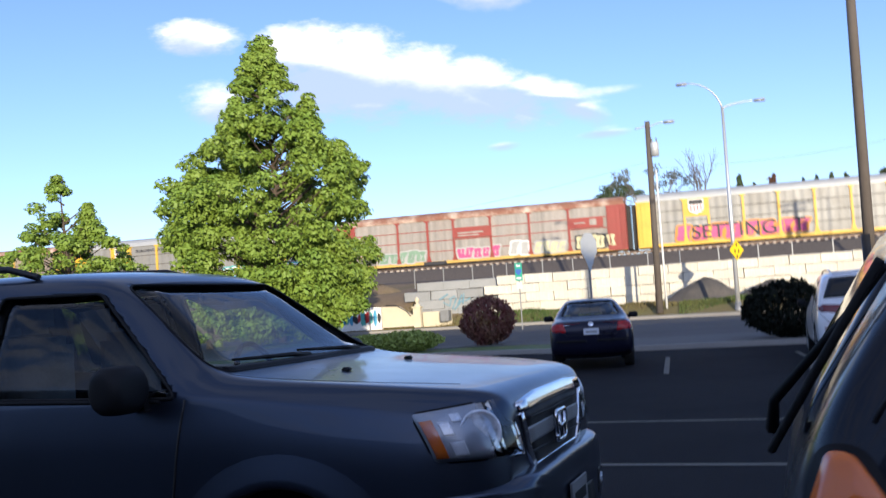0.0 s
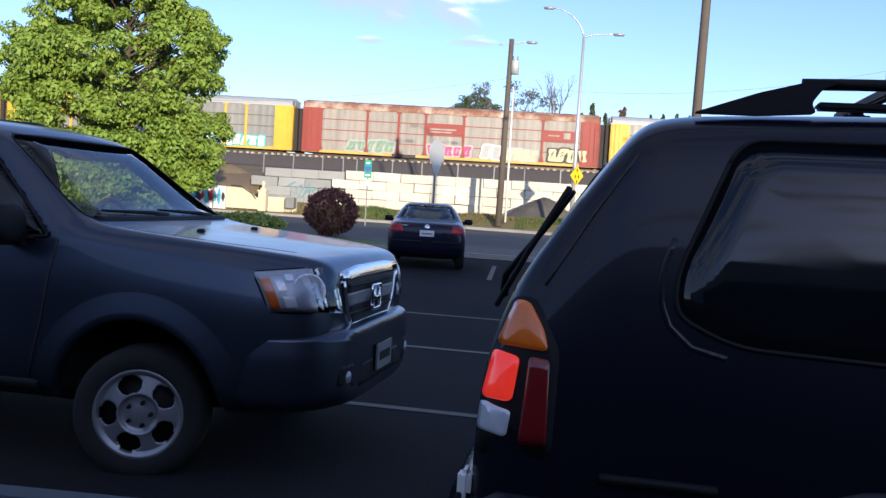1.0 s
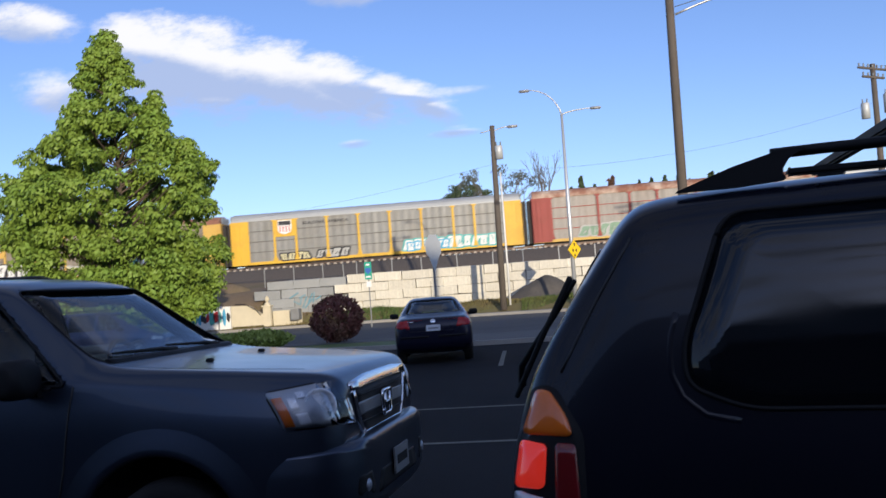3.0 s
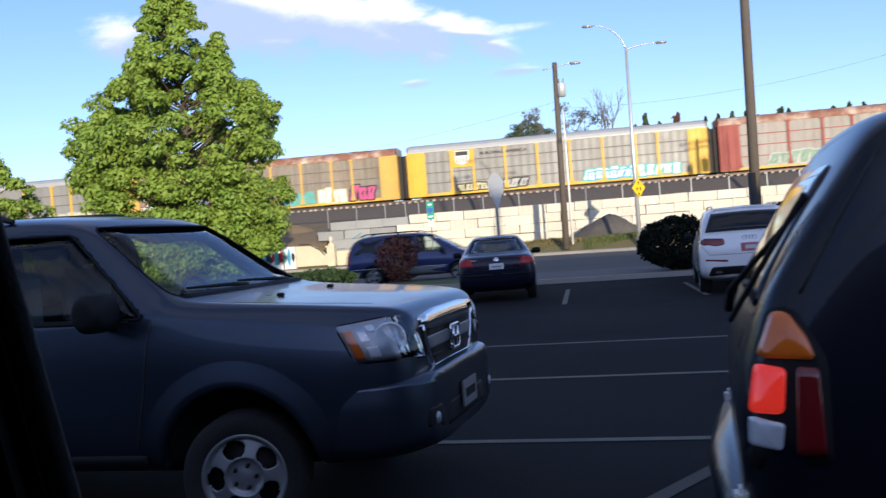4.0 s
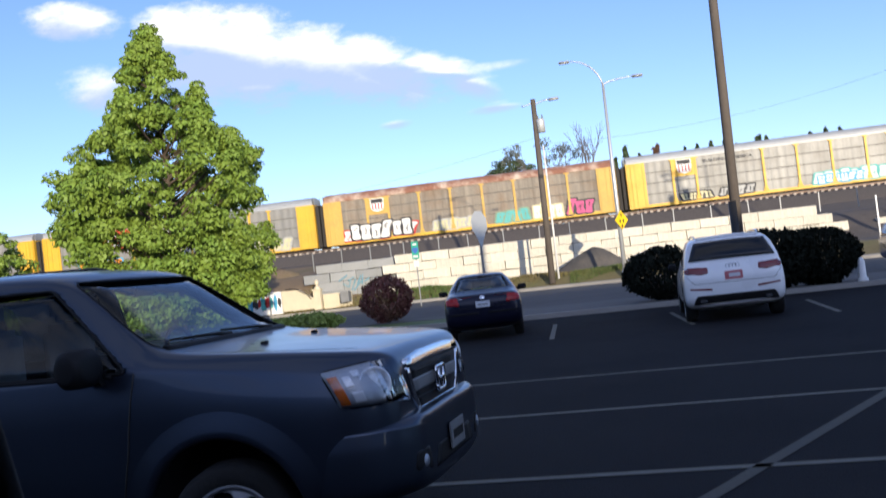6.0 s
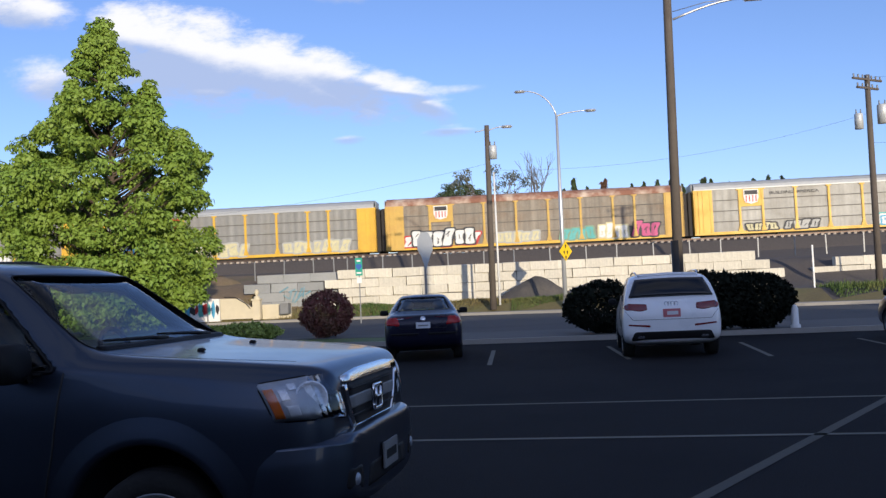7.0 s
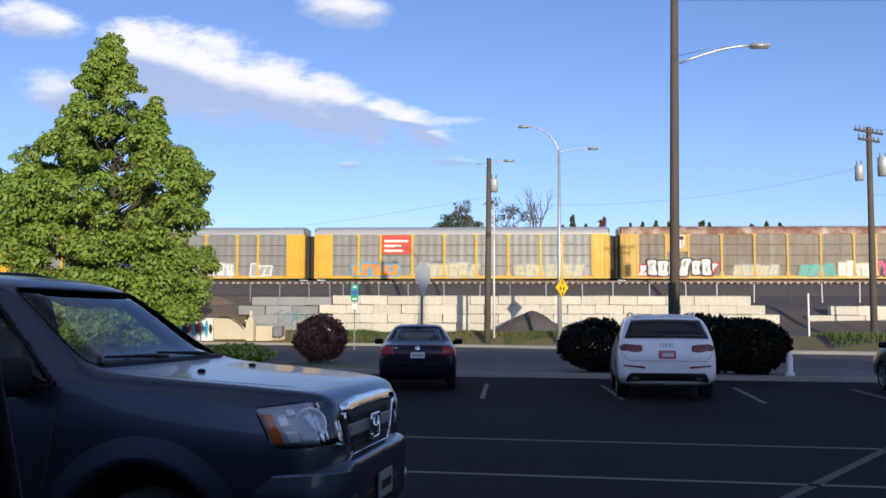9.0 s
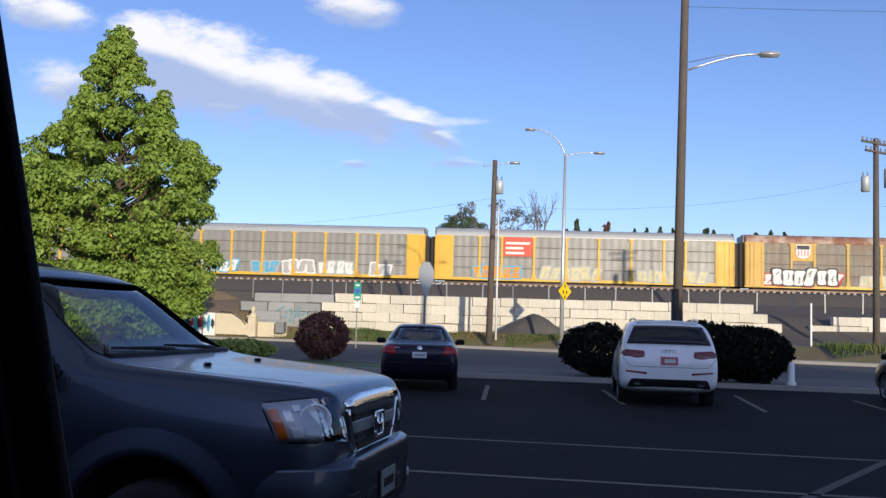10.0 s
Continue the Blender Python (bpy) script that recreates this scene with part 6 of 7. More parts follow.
def own_door():
    """The window frame of the car from which the film is made."""
    root = thing("car_door", Matrix.Identity(4), "black window pillar and dark sill of a car door", "car door")
    bm = bmesh.new()
    prism(bm, [(-0.512, 1.80), (-0.34, 1.02), (-1.1, 1.02), (-1.1, 1.80)], 0.575, 0.63, "y")
    bmesh.ops.bevel(bm, geom=bm.edges[:], offset=0.012, segments=2, affect="EDGES")
    pil = part("pillar", bm, M_TRIM, root)
    bm = bmesh.new()
    tube(bm, [(-0.507, 0.60, 1.80), (-0.440, 0.60, 1.50), (-0.334, 0.60, 1.02)], 0.010, 8)
    part("window_seal", bm, M_RUBBER, pil)
    bm = bmesh.new()
    box(bm, -0.40, 1.3, 0.52, 0.66, 1.02, 1.309, 0.018)
    sill = part("window_sill", bm, M_SILL, root)
    bm = bmesh.new()
    tube(bm, [(-0.40, 0.60, 1.308), (1.3, 0.60, 1.312)], 0.010, 8)
    part("sill_seal", bm, M_SILL, sill)
    # unseen panels round the camera, added to keep sky light off the pillar
    cab = thing("car_cabin", Matrix.Identity(4), "unseen dark roof and sides of the car, added to block sky light", "car interior", kind="structure")
    for x0, x1, y0, y1, z0, z1 in ((-1.4, 1.5, -1.05, 0.66, 1.82, 1.86), (-1.4, 1.5, -1.05, -1.0, 0.3, 1.82), (-1.42, -1.38, -1.0, 0.66, 0.3, 1.82), (1.46, 1.5, -1.0, 0.66, 0.3, 1.82), (-1.38, 1.46, -1.0, 0.66, 0.26, 0.30), (-0.36, 1.46, 0.60, 0.66, 0.30, 1.02), (-1.38, -0.36, 0.60, 0.66, 0.30, 1.02)):
        bm = bmesh.new()
        box(bm, x0, x1, y0, y1, z0, z1, 0.01)
        part("cabin_panel", bm, M_TRIM, cab)
    return root


SUV = grey_suv()
BLACK = black_suv()
SEDAN = navy_sedan()
WHITE_SUV = white_suv()
VAN = blue_van()
own_door()
EDGE_CAR = copy_thing(SEDAN, pose(8.5, 18.9, 0, 0, 0, 92))
tagged(EDGE_CAR, "dark sedan parked at the lot's edge")


# ---- poles, lamps, signs ----
def street_lamp():
    root = thing("street_lamp", pose(0.98, 54.9, 0.14), "tall galvanised double-arm street lamp with a sign on its pole", "street lamp")
    bm = bmesh.new()
    tube(bm, [(0, 0, 0), (0, 0, 5), (0.03, 0, 11.15)], [0.13, 0.11, 0.075], 14)
    part("pole", bm, M_GALV, root)
    bm = bmesh.new()
    lathe(bm, [(0.0, 0.5), (0.15, 0.5), (0.22, 0.02), (0.22, 0.0)], 16, pose(0, 0, 0, 0, -90, 0))
    part("base", bm, M_GREYMETAL, root)
    for s, reach, rise in ((-1, 1.85, 1.6), (1, 1.75, 0.25)):
        bm = bmesh.new()
        pts = []
        for k in range(9):
            t = k / 8
            a = t * math.pi / 2
            pts.append((0.03 + s * reach * (0.25 * t + 0.75 * (1 - math.cos(a))), 0, 11.1 + rise * math.sin(a)))
        tube(bm, pts, [0.05 - 0.02 * k / 8 for k in range(9)], 8)
        arm = part("arm", bm, M_GALV, root)
        bm = bmesh.new()
        x, z = pts[-1][0], pts[-1][2]
        box(bm, x - 0.32 + s * 0.2, x + 0.32 + s * 0.2, -0.14, 0.14, z - 0.09, z + 0.05, 0.05)
        part("lamp_head", bm, M_GALV, arm, smooth=True)
    # yellow warning sign
    bm = bmesh.new()
    s = 0.56
    prism(bm, [(0, s), (s, 0), (0, -s), (-s, 0)], -0.16, -0.175)
    sign = part("warning_sign", bm, M_YSIGN, root, "yellow diamond sign with black arrows")
    sign.matrix_basis = pose(0.02, 0, 3.3, 0, 0, 48)
    for dx, dz, r in ((0.0, 0.30, 0), (-0.14, -0.05, 30), (0.14, -0.05, -30), (0.0, -0.34, 0)):
        bm = bmesh.new()
        prism(bm, [(dx - 0.08, dz - 0.02), (dx, dz + 0.12), (dx + 0.08, dz - 0.02), (dx + 0.03, dz - 0.02), (dx + 0.03, dz - 0.12), (dx - 0.03, dz - 0.12), (dx - 0.03, dz - 0.02)], -0.176, -0.184)
        part("arrow", bm, M_BLACK, sign)


def wooden_pole(x, y, z, h, r, lean, label, dark=False):
    root = thing("utility_pole", pose(x, y, z), label, "utility pole", "wooden poles")
    bm = bmesh.new()
    tube(bm, [(0, 0, -0.3), (lean * 0.5, 0, h / 2), (lean, 0, h)], [r, r * 0.86, r * 0.72], 14)
    part("pole", bm, M_WOODPOLE, root)
    return root


def lamp_arm(root, x0, z0, x1, z1, material=M_GALV, head=True):
    bm = bmesh.new()
    pts = [(x0 + (x1 - x0) * k / 6, 0, z0 + (z1 - z0) * math.sin(k / 6 * math.pi / 2)) for k in range(7)]
    tube(bm, pts, 0.035, 8)
    arm = part("lamp_arm", bm, material, root)
    if head:
        s = 1 if x1 > x0 else -1
        bm = bmesh.new()
        box(bm, x1 - 0.05 if s > 0 else x1 - 0.6, x1 + 0.6 if s > 0 else x1 + 0.05, -0.13, 0.13, z1 - 0.10, z1 + 0.06, 0.05)
        part("lamp_head", bm, material, arm, smooth=True)
    return arm


def transformer(root, x, z, r=0.28, h=0.85, y=-0.4):
    bm = bmesh.new()
    lathe(bm, [(0, 0), (r, 0), (r, h * 0.94), (r * 0.86, h), (0, h)], 20, pose(x, y, z, 0, -90, 0))
    t = part("transformer", bm, M_TRANSFORMER, root)
    for k in (-0.5, 0.5):
        bm = bmesh.new()
        tube(bm, [(x + k * r, y, z + h), (x + k * r * 1.1, y, z + h + 0.25)], [0.05, 0.03], 8)
        part("bushing", bm, M_GREYMETAL, t)
    return t


def crossarm(root, z, half, yaw, n=3):
    bm = bmesh.new()
    box(bm, -half, half, -0.06, 0.06, z - 0.06, z + 0.06, 0.01)
    arm = part("crossarm", bm, M_WOODPOLE, root)
    arm.matrix_basis = pose(0, -0.15, 0, 0, 0, yaw)
    for k in range(2 * n + 1):
        bm = bmesh.new()
        x = -half * 0.92 + 2 * half * 0.92 * k / (2 * n)
        lathe(bm, [(0, 0.2), (0.04, 0.2), (0.055, 0.1), (0.03, 0.02), (0.02, 0.0)], 8, pose(x, 0, z + 0.06, 0, -90, 0))
        part("insulator", bm, M_GREYMETAL, arm)
    return arm


def wire(name, a, b, sag, r=0.006):
    bm = bmesh.new()
    a, b = Vector(a), Vector(b)
    tube(bm, [a.lerp(b, k / 16) - Vector((0, 0, sag * 4 * (k / 16) * (1 - k / 16))) for k in range(17)], r, 5)
    tagged(part(name, bm, M_WIRE), "thin black overhead wire", "wire", "overhead wires")


def poles():
    street_lamp()
    p = wooden_pole(-3.27, 56.7, 0.55, 10.75, 0.20, 0.12, "weathered wooden utility pole with a transformer")
    transformer(p, 0.42, 8.7, 0.24, 0.8, -0.1)
    lamp_arm(p, 0.1, 10.4, 1.05, 10.62)
    lamp_arm(p, 0.1, 10.55, -0.6, 10.4, head=False)
    root = thing("conduit_mast", pose(-2.88, 57.0, 0.5), "thin white steel mast beside the wooden pole", "mast")
    bm = bmesh.new()
    tube(bm, [(0, 0, 0), (0, 0, 8.0)], [0.07, 0.05], 10)
    part("pole", bm, M_WHITEMETAL, root)
    p = wooden_pole(4.10, 30.6, 0.0, 13.5, 0.165, 0.20, "tall dark wooden pole with a curved lamp arm")
    # black sleeve stands for the shade on the pole's lowest 2.75 m
    bm = bmesh.new()
    tube(bm, [(0.0, 0, -0.2), (0.0, 0, 2.75)], [0.172, 0.166], 14)
    part("base_wrap", bm, M_BLACK, p)
    lamp_arm(p, 0.30, 9.80, 2.55, 10.32)
    bm = bmesh.new()
    tube(bm, [(0.3, 0, 10.05), (1.35, 0, 10.28), (2.0, 0, 10.30)], 0.012, 6)
    part("arm_brace", bm, M_GREYMETAL, p)
    p = wooden_pole(18.95, 57.0, 0.0, 12.85, 0.21, 0.05, "wooden power pole with crossarms and two transformers")
    crossarm(p, 12.55, 1.35, 38, 3)
    crossarm(p, 12.05, 1.0, 38, 2)
    transformer(p, 0.72, 9.95, 0.30, 1.1, -0.2)
    transformer(p, -0.62, 9.7, 0.24, 0.9, -0.2)
    root = thing("antenna", pose(21.5, 57.4, 0.0), "slim white antenna mast", "antenna")
    bm = bmesh.new()
    tube(bm, [(0, 0, 0), (0, 0, 13.0)], [0.06, 0.045], 8)
    part("pole", bm, M_WHITEMETAL, root)
    wire("wire", (-3.2, 56.7, 9.0), (-34, 80, 9.0), 0.6)
    wire("wire", (4.3, 30.5, 11.85), (42, 30, 11.4), 0.3)
    wire("wire", (18.9, 57, 12.7), (90, 40, 12.0), 0.8)
    wire("wire", (18.9, 57, 10.6), (-3.2, 56.7, 8.6), 0.9)
    wire("wire", (18.9, 57, 8.9), (70, 50, 8.0), 0.7)
    # sign posts
    root = thing("stop_sign", pose(-3.56, 27.8, 0.1), "back of a grey octagonal traffic sign on a steel post", "traffic sign")
    bm = bmesh.new()
    box(bm, -0.03, 0.03, -0.02, 0.02, 0, 3.1, 0.005)
    part("post", bm, M_GREYMETAL, root)
    bm = bmesh.new()
    prism(bm, [(0.385 * math.cos(radians(22.5 + 45 * k)) / math.cos(radians(22.5)), 0.385 * math.sin(radians(22.5 + 45 * k)) / math.cos(radians(22.5))) for k in range(8)], -0.03, -0.034)
    o = part("sign_panel", bm, M_TRANSFORMER, root)
    o.matrix_basis = pose(0, 0, 2.78, 0, 0, 62)
    bm = bmesh.new()
    prism(bm, rounded([(-0.36, 0.26), (0.36, 0.26), (0.0, -0.40)], 0.05, 3), -0.04, -0.036)
    o = part("lower_panel", bm, M_TRANSFORMER, root, "back of a triangular sign")
    o.matrix_basis = pose(0.0, 0, 2.46, 0, 0, 58)
    root = thing("route_sign", pose(-9.87, 49.5, 0.0), "green and blue route marker on a thin post", "traffic sign")
    bm = bmesh.new()
    box(bm, -0.03, 0.03, -0.02, 0.02, 0, 3.45, 0.005)
    part("post", bm, M_GREYMETAL, root)
    bm = bmesh.new()
    box(bm, -0.19, 0.19, -0.04, -0.025, 2.52, 3.45, 0.004)
    o = part("green_panel", bm, M_GSIGN, root)
    bm = bmesh.new()
    prism(bm, [(-0.15, 3.12), (0.15, 3.12), (0.16, 2.96), (0, 2.80), (-0.16, 2.96)], -0.042, -0.048)
    part("shield", bm, M_BSIGN, o)
    for z, w in ((3.30, 0.10), (2.66, 0.13)):
        bm = bmesh.new()
        box(bm, -w, w, -0.046, -0.041, z - 0.045, z + 0.045)
        part("lettering_bar", bm, M_WHITE, o)
    bm = bmesh.new()
    box(bm, -0.13, 0.13, -0.04, -0.025, 2.12, 2.42, 0.004)
    part("small_panel", bm, M_WHITE, root)
    for nm, x, y, z, h, mt, lb in (("marker_post", 13.8, 51.3, 0.0, 3.0, M_WHITEMETAL, "thin white marker post by the sidewalk"), ("steel_post", -21.95, 59.6, 0.1, 4.6, M_GREYMETAL, "bare grey steel post below the bank")):
        bm = bmesh.new()
        box(bm, -0.04, 0.04, -0.035, 0.035, 0, h, 0.01)
        o = part(nm, bm, mt)
        o.matrix_basis = pose(x, y, z)
        tagged(o, lb, "post")


poles()


# ---- painted balustrade and stucco wall below the bank ----
def left_corner():
    root = thing("stucco_wall", pose(0, 59.9, 0.0), "cream stucco stair wall with sprayed paint and a finial", "wall", kind="structure")
    bm = bmesh.new()
    prism(bm, [(-21.2, 0.3), (-18.6, 0.3), (-18.6, 0.95), (-19.2, 1.05), (-20.0, 1.62), (-21.2, 1.66)], 0.0, 0.3)
    part("stair_wall", bm, M_CREAM, root)
    bm = bmesh.new()
    prism(bm, [(-26, 0.2), (-21.25, 0.2), (-21.25, 1.66), (-23.4, 1.75), (-24.6, 2.6), (-26, 3.2)], 0.02, 0.3)
    side = part("side_wall", bm, M_WHITE, root)
    rng = random.Random(2)
    for k in range(16):
        bm = bmesh.new()
        x = -25.6 + k * 0.28
        w, h = rng.uniform(0.10, 0.22), rng.uniform(0.3, 0.6)
        prism(bm, [(x + w * math.cos(a), 1.0 + rng.uniform(-0.15, 0.15) + h * math.sin(a)) for a in [2 * math.pi * j / 9 for j in range(9)]], 0.018, 0.006)
        part("spray_paint", bm, M_CUMUL[rng.choice(("blue", "black", "red", "pink", "teal", "white"))], side)
    bm = bmesh.new()
    tube(bm, [(-20.9, -0.05, 1.75), (-20.2, -0.05, 1.72), (-19.5, -0.05, 1.3), (-19.2, -0.05, 0.95)], 0.03, 6)
    part("handrail", bm, M_BLACK, root)
    bm = bmesh.new()
    box(bm, -19.05, -18.55, -0.06, 0.42, 0.2, 1.45, 0.03)
    box(bm, -19.12, -18.48, -0.12, 0.48, 1.45, 1.56, 0.03)
    pier = part("pier", bm, M_CREAM, root)
    bm = bmesh.new()
    lathe(bm, [(0.0, 0.62), (0.08, 0.58), (0.15, 0.46), (0.16, 0.36), (0.09, 0.26), (0.06, 0.2), (0.2, 0.12), (0.2, 0.0)], 14, pose(-18.8, 0.18, 1.56, 0, -90, 0))
    part("finial", bm, M_CREAM, pier)
    bm = bmesh.new()
    box(bm, -18.5, -16.6, 0.3, 0.6, 0.2, 1.15, 0.02)
    part("low_wall", bm, M_CREAM, root)
    bm = bmesh.new()
    tagged(box(bm, -17.1, -16.55, 59.4, 60.1, 0.5, 1.2, 0.03) and part("utility_box", bm, M_GREYMETAL), "small grey utility box by the wall", "utility box")
    # faded blue paint on the grey block wall
    rng = random.Random(8)
    for k in range(9):
        x, z, a, r = -17.5 + 0.19 * k + rng.uniform(-0.1, 0.1), 1.75 + rng.uniform(-0.35, 0.35), rng.uniform(0.2, 2.6), rng.uniform(0.2, 0.42)
        dx, dz = math.cos(a), math.sin(a)
        bm = bmesh.new()
        prism(bm, [(x + dx * u * r - dz * v * 0.05, z + dz * u * r + dx * v * 0.05) for u, v in ((-1, -1), (1, -1), (1, 1), (-1, 1))], 62.14 - 0.002 * k, 62.12 - 0.002 * k)
        tagged(part("wall_paint", bm, M_BLUEFADE), "faded blue spray paint on grey blocks", "graffiti", "sprayed paint")


M_BLUEFADE = mat("faded_blue_spray", (0.15, 0.29, 0.36), 0.8, vary=0.3, scale=1.5, other=(0.33, 0.36, 0.36), amount=0.9)
left_corner()


# ---- trees and bushes ----
CROWN = ((0.0, 0.35), (0.06, 0.70), (0.15, 0.82), (0.27, 0.86), (0.42, 0.98), (0.50, 0.97), (0.54, 0.88), (0.62, 0.64), (0.75, 0.38), (0.90, 0.17), (1.0, 0.03))


def big_tree(x, y, h, width, seed, tips, name="tree", label="", clumps=640, per=215, z0=0.0, size=0.18):
    """A crown of separate leafy sprays on limbs; tips: (dx, dy, height fraction) of lesser leaders."""
    rng = random.Random(seed)
    root = thing(name, pose(x, y, z0), label, "tree", "street trees")
    bm = bmesh.new()
    tube(bm, [(0, 0, -0.2), (0.05, 0, h * 0.2), (0.0, 0.05, h * 0.55), (-0.3, 0, h * 0.95)], [0.24, 0.19, 0.11, 0.02], 10)

    def reach(t):
        for (t0, r0), (t1, r1) in zip(CROWN, CROWN[1:]):
            if t <= t1:
                return r0 + (r1 - r0) * (t - t0) / (t1 - t0)
        return 0.04
    spots = []
    base = h * 0.05
    while len(spots) < clumps:
        t = rng.random() ** 1.25
        a = rng.uniform(0, 2 * math.pi)
        lump = 1 + 0.26 * noise.noise((math.cos(a) * 1.6 + seed, math.sin(a) * 1.6, t * 6.0))
        far = width / 2 * reach(t) * lump
        if rng.random() > 0.25 + far / width * 1.6:
            continue
        rr = far * (rng.uniform(0.70, 0.98) if rng.random() < 0.78 else rng.uniform(0.15, 0.6))
        p = Vector((rr * math.cos(a) - 0.35 * t, rr * math.sin(a), base + (h - base) * t))
        if noise.noise(p * 0.42 + Vector((seed, 0, 0))) < -0.22:
            continue
        spots.append((p, rng.uniform(0.38, 0.80) * (1 - 0.45 * t) * min(1.0, width / 9)))
    for dx, dy, frac in tips:
        for k in range(13):
            f = k / 12
            a = rng.uniform(0, 6.28)
            r = 0.95 * (1 - f) * width / 12
            spots.append((Vector((dx * (0.86 + 0.14 * f) + r * math.cos(a), dy + r * math.sin(a), h * (frac - 0.19 * (1 - f)))), (0.58 - 0.28 * f) * min(1.0, width / 9)))
    for p, r in spots[::3]:
        z1 = max(0.6, p.z - 0.6 * math.hypot(p.x, p.y))
        tube(bm, [(0, 0, z1), (p.x * 0.5, p.y * 0.5, (z1 + p.z) / 2), tuple(p)], [0.06, 0.035, 0.012], 5, cap=False)
    part("trunk", bm, M_BARK, root)
    verts, faces = [], []
    for p, r in spots:
        for _ in range(int(per * (0.35 + 0.65 * (r / 0.68) ** 2))):
            d = Vector((rng.gauss(0, 1), rng.gauss(0, 1), rng.gauss(0, 1))).normalized()
            k = rng.uniform(0.35, 1.0) ** 0.6
            q = p + Vector((d.x * r * 1.35 * k, d.y * r * 1.35 * k, d.z * r * 0.80 * k - 0.12 * r * k))
            sz = size * rng.uniform(0.6, 1.25)
            nrm = (d + Vector((rng.gauss(0, 0.45), rng.gauss(0, 0.45), rng.gauss(0.45, 0.45)))).normalized()
            u = Matrix.Rotation(rng.uniform(0, 6.28), 3, nrm) @ nrm.orthogonal().normalized()
            v = nrm.cross(u)
            n = len(verts)
            verts += [tuple(q - u * sz * 0.5), tuple(q + v * sz * 0.45 + u * sz * 0.1), tuple(q + u * sz * 0.75 - Vector((0, 0, 0.35 * sz))), tuple(q - v * sz * 0.45 + u * sz * 0.1)]
            faces += [(n, n + 1, n + 2), (n, n + 2, n + 3)]
    me = bpy.data.meshes.new("crown")
    me.from_pydata(verts, [], faces)
    part("crown", me, M_LEAF, root)
    return root


def bush(x, y, rx, ry, h, material, seed, label, name="bush", count=5000, size=0.07, z0=0.09):
    rng = random.Random(seed)
    root = thing(name, pose(x, y, z0), label, "bush", "bushes by the lot")
    bm = bmesh.new()
    for k in range(9):
        a = k * 0.7
        tube(bm, [(0, 0, -0.05), (rx * 0.35 * math.cos(a), ry * 0.35 * math.sin(a), h * 0.35), (rx * 0.7 * math.cos(a), ry * 0.7 * math.sin(a), h * 0.7)], [0.03, 0.02, 0.008], 5, cap=False)
    part("stems", bm, M_BARK, root)
    bm = bmesh.new()
    for _ in range(count):
        d = Vector((rng.gauss(0, 1), rng.gauss(0, 1), rng.gauss(0, 1))).normalized()
        k = (0.80 + 0.2 * rng.random()) * (1 + 0.13 * noise.noise(d * 2.3 + Vector((seed, 0, 0))) + 0.06 * noise.noise(d * 7))
        p = (d.x * rx * k, d.y * ry * k, h * 0.5 + d.z * h * 0.5 * k)
        if p[2] < 0.03:
            continue
        leaves(bm, p, (0.03, 0.03, 0.03), 1, size, rng, droop=-0.3)
    part("foliage", bm, material, root)
    return root


def conifer(x, y, z, h, w, seed, material=M_CONIFER):
    rng = random.Random(seed)
    root = thing("conifer", pose(x, y, z), "dark distant conifer beyond the railway", "tree", "far trees")
    bm = bmesh.new()
    tube(bm, [(0, 0, 0), (0, 0, h * 0.97)], [0.25, 0.03], 6)
    part("trunk", bm, M_BARK, root)
    bm = bmesh.new()
    for i in range(46):
        t = i / 46
        rad = w / 2 * (1 - t) ** 0.7 * rng.uniform(0.8, 1.15)
        leaves(bm, (rng.uniform(-0.1, 0.1) * w, 0, h * (0.12 + 0.86 * t)), (rad, rad, h * 0.03), 26, 0.45, rng, droop=0.6, shell=0.3)
    part("crown", bm, material, root)


def bare_tree(x, y, z, h, w, seed, leafy=0.3, material=M_CONIFER):
    rng = random.Random(seed)
    root = thing("bare_tree", pose(x, y, z), "half-bare spreading tree beyond the railway", "tree", "far trees")
    bm = bmesh.new()
    tips = []

    def grow(p, d, length, r, depth):
        q = p + d * length
        tube(bm, [p, p.lerp(q, 0.5) + Vector((rng.uniform(-0.1, 0.1), 0, rng.uniform(-0.1, 0.1))) * length, q], [r, r * 0.8, r * 0.6], 5, cap=False)
        if depth == 0:
            tips.append(q)
            return
        for _ in range(3):
            nd = (d + Vector((rng.uniform(-0.8, 0.8) * w / h, rng.uniform(-0.8, 0.8) * w / h, rng.uniform(-0.25, 0.45)))).normalized()
            grow(q, nd, length * rng.uniform(0.62, 0.8), r * 0.55, depth - 1)
    grow(Vector((0, 0, 0)), Vector((0, 0, 1)), h * 0.32, 0.3, 4)
    part("trunk", bm, M_TWIG, root)
    if leafy:
        bm = bmesh.new()
        for q in tips:
            if rng.random() < leafy:
                leaves(bm, q, (0.9, 0.9, 0.6), 26, 0.24, rng)
        part("crown", bm, material, root)


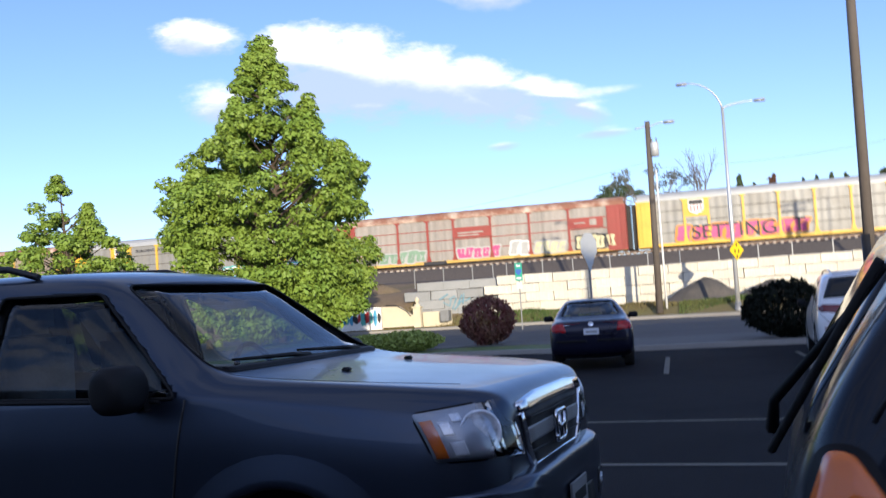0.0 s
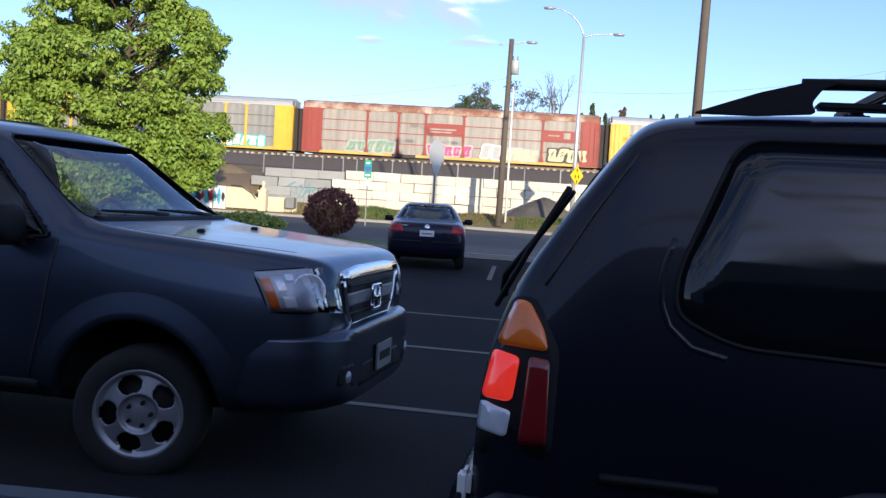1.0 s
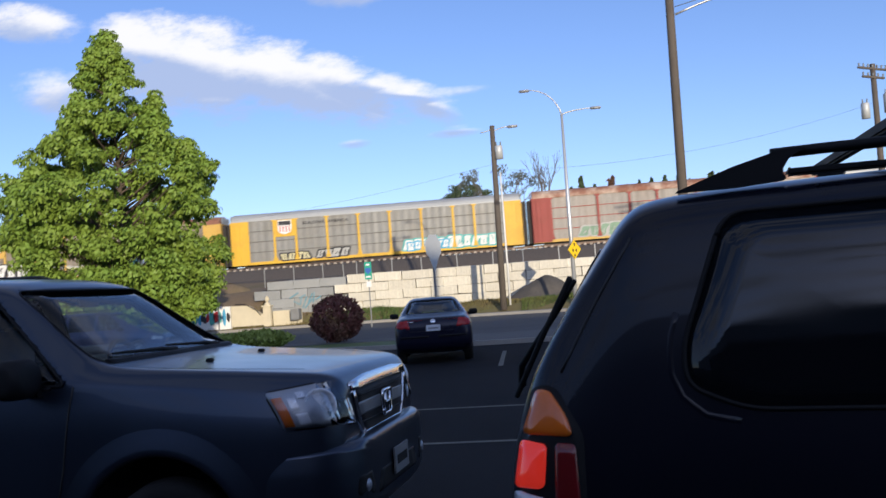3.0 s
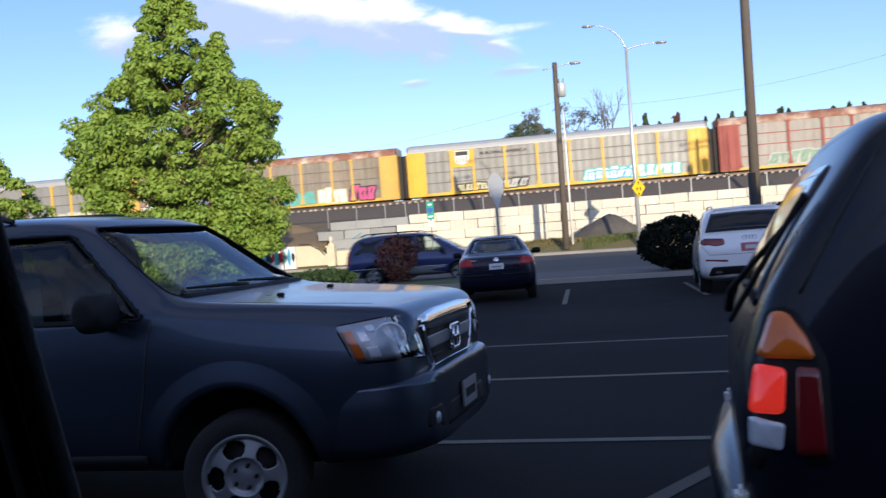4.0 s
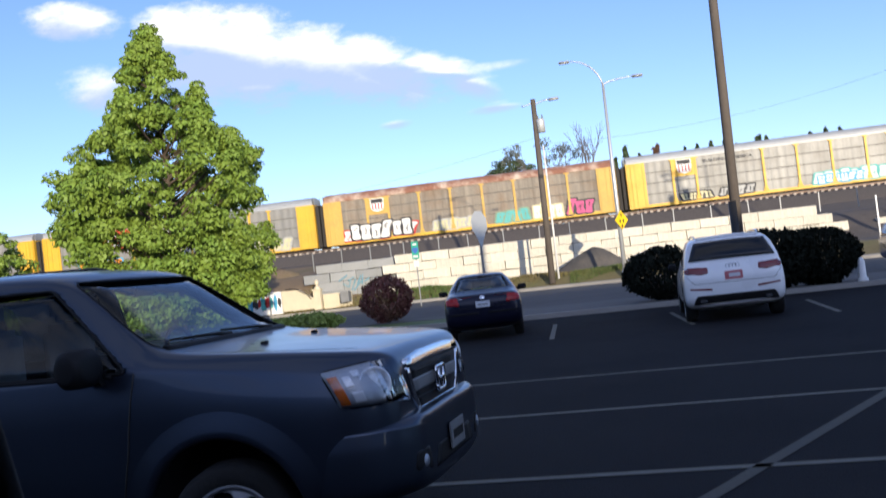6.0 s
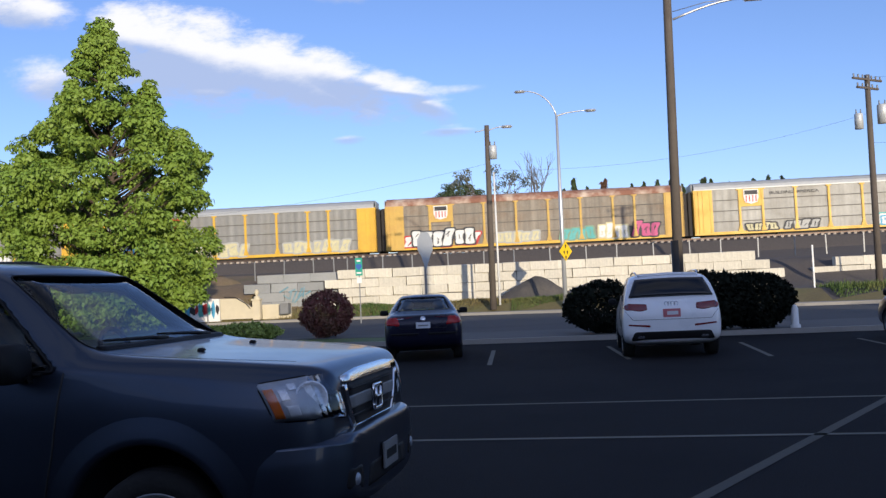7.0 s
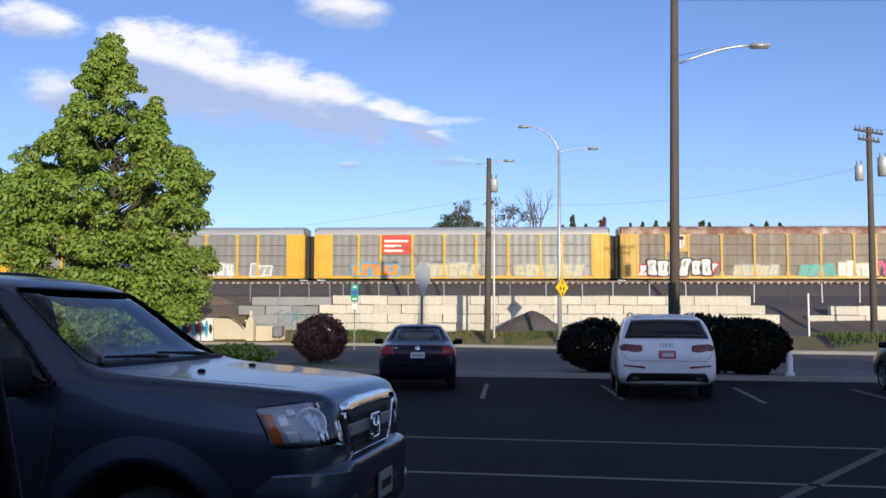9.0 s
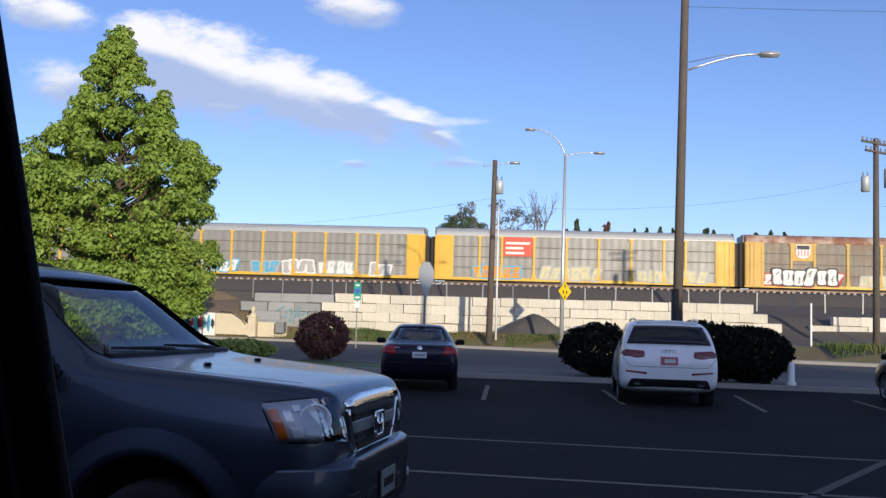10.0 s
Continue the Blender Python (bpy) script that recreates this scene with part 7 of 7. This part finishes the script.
def planting():
    big_tree(-21.75, 46.0, 16.1, 11.3, 11, [(2.2, 0.0, 0.79), (4.0, -0.5, 0.62), (-3.9, -0.4, 0.58), (-1.5, -0.8, 0.80), (-2.6, -0.3, 0.69)], label="full bright green broadleaf tree with a pointed crown")
    bm = bmesh.new()
    lathe(bm, [(0, 0.14), (3.3, 0.12), (3.5, 0.12), (3.5, -0.05)], 40, pose(-21.6, 46.0, 0, 0, -90, 0))
    tagged(part("tree_island", bm, M_GRASS), "kerbed grass island round the tree", "island", kind="structure")
    big_tree(-37.2, 49.5, 10.8, 9.2, 21, [(1.6, 0.0, 0.82)], label="smaller green broadleaf tree by the street", clumps=180, per=230)
    big_tree(-26.5, 47.0, 4.6, 3.6, 31, [], label="small young green tree by the street", clumps=60, per=120)
    bush(-7.58, 32.0, 0.90, 0.9, 1.62, M_BURG, 3, "rounded burgundy-leaved bush on the verge", count=6500)
    bush(-9.9, 30.4, 1.15, 0.7, 0.66, M_SHRUB, 4, "low clipped green shrub on the verge", "shrub", 4500)
    bush(-11.4, 30.8, 0.9, 0.7, 0.6, M_SHRUB, 14, "low clipped green shrub on the verge", "shrub", 3000)
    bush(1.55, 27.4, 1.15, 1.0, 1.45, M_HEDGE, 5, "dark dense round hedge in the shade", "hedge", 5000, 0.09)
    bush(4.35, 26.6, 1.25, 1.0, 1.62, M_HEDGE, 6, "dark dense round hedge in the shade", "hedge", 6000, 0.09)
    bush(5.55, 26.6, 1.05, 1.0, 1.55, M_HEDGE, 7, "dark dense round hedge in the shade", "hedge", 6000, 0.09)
    bm = bmesh.new()
    lathe(bm, [(0, 0.62), (0.05, 0.60), (0.09, 0.5), (0.09, 0.1), (0.13, 0.08), (0.13, 0.0)], 14, pose(6.45, 26.0, 0.1, 0, -90, 0))
    tagged(part("bollard", bm, M_WHITE), "short white bollard at the hedge's end", "bollard")
    z = 2.2
    for k, (x, h, w) in enumerate(((3.2, 14.6, 2.0), (5.0, 16.3, 3.2), (7.0, 14.8, 1.6), (17.8, 15.2, 2.6), (15.6, 15.0, 1.6), (13.8, 14.9, 1.6), (19.8, 15.0, 1.7), (21.6, 14.3, 2.0), (24.8, 15.2, 2.6), (26.0, 14.9, 2.0), (32.3, 14.6, 1.6), (34.4, 15.0, 2.0), (36.6, 14.8, 1.6), (28.6, 14.2, 2.0))):
        conifer(x, 150, z, h, w, 50 + k)
    conifer(9.6, 150, z, 15.9, 3.4, 77, M_TWIGLEAF)
    bare_tree(-6.6, 150, z, 20.5, 15, 80, 0.6, M_TWIGGREEN)
    bare_tree(-12.6, 151, z, 17.2, 10, 83, 0.95)
    bare_tree(-0.6, 149, z, 21, 11, 81, 0.0)
    bush(74, 150, 12, 6, 19, M_CONIFER, 90, "far dark tree on the hill", "far_tree", 2500, 1.0, 0)


M_TWIGGREEN = mat("hazy_leaf", (0.13, 0.145, 0.12), 0.9, vary=0.3)
M_TWIGLEAF = mat("brown_leaf", (0.13, 0.07, 0.045), 0.8, vary=0.3)
planting()


# ---- what moves ----
def motions():
    for c, off in TRAIN:
        k = 1 / math.hypot(1, 0.05)
        rows = []
        for t in range(0, 11):
            x = -35.0 + 10.88 * t + off * k
            rows.append((float(t), pose(x, 89 + 0.05 * x, RAIL_Z, 0, 0, TRACK)))
        walk(c, rows)
    rows = []
    for t, d in BLACK_GO:
        a = radians(-5)
        rows.append((t, pose(BLACK_X + d * math.cos(a), 3.55 + d * math.sin(a), 0, 0, 0, -5)))
    walk(BLACK, rows)
    rows = []
    for t in range(0, 11):
        rows.append((float(t), pose(-1.75 + 9.15 * (t - 4.3), 32.5, 0)))
    walk(VAN, rows)
    for w, front in [(o, o) for o in VAN.children if o.name.startswith("wheel")]:
        m = w.matrix_basis.copy()
        s = 1 if m.translation.y > 0 else -1
        walk(w, [(t / 20, m @ pose(0, 0, 0, s * math.degrees(9.15 * (t / 20) / 0.33), 0, 0)) for t in range(0, 201)])
    for w in [o for o in BLACK.children if o.name.startswith("wheel")]:
        m = w.matrix_basis.copy()
        s = 1 if m.translation.y > 0 else -1
        rolled = [(t / 10, BLACK_AT(t / 10)) for t in range(0, 101)]
        walk(w, [(t, m @ pose(0, 0, 0, s * math.degrees(d / 0.36), 0, 0)) for t, d in rolled])


BLACK_X = 0.0


def BLACK_AT(t):
    """Metres that the black car has driven."""
    return 0.20 * max(0.0, t - 2.42) ** 2


BLACK_GO = [(t / 5, BLACK_AT(t / 5)) for t in range(0, 51)]
motions()
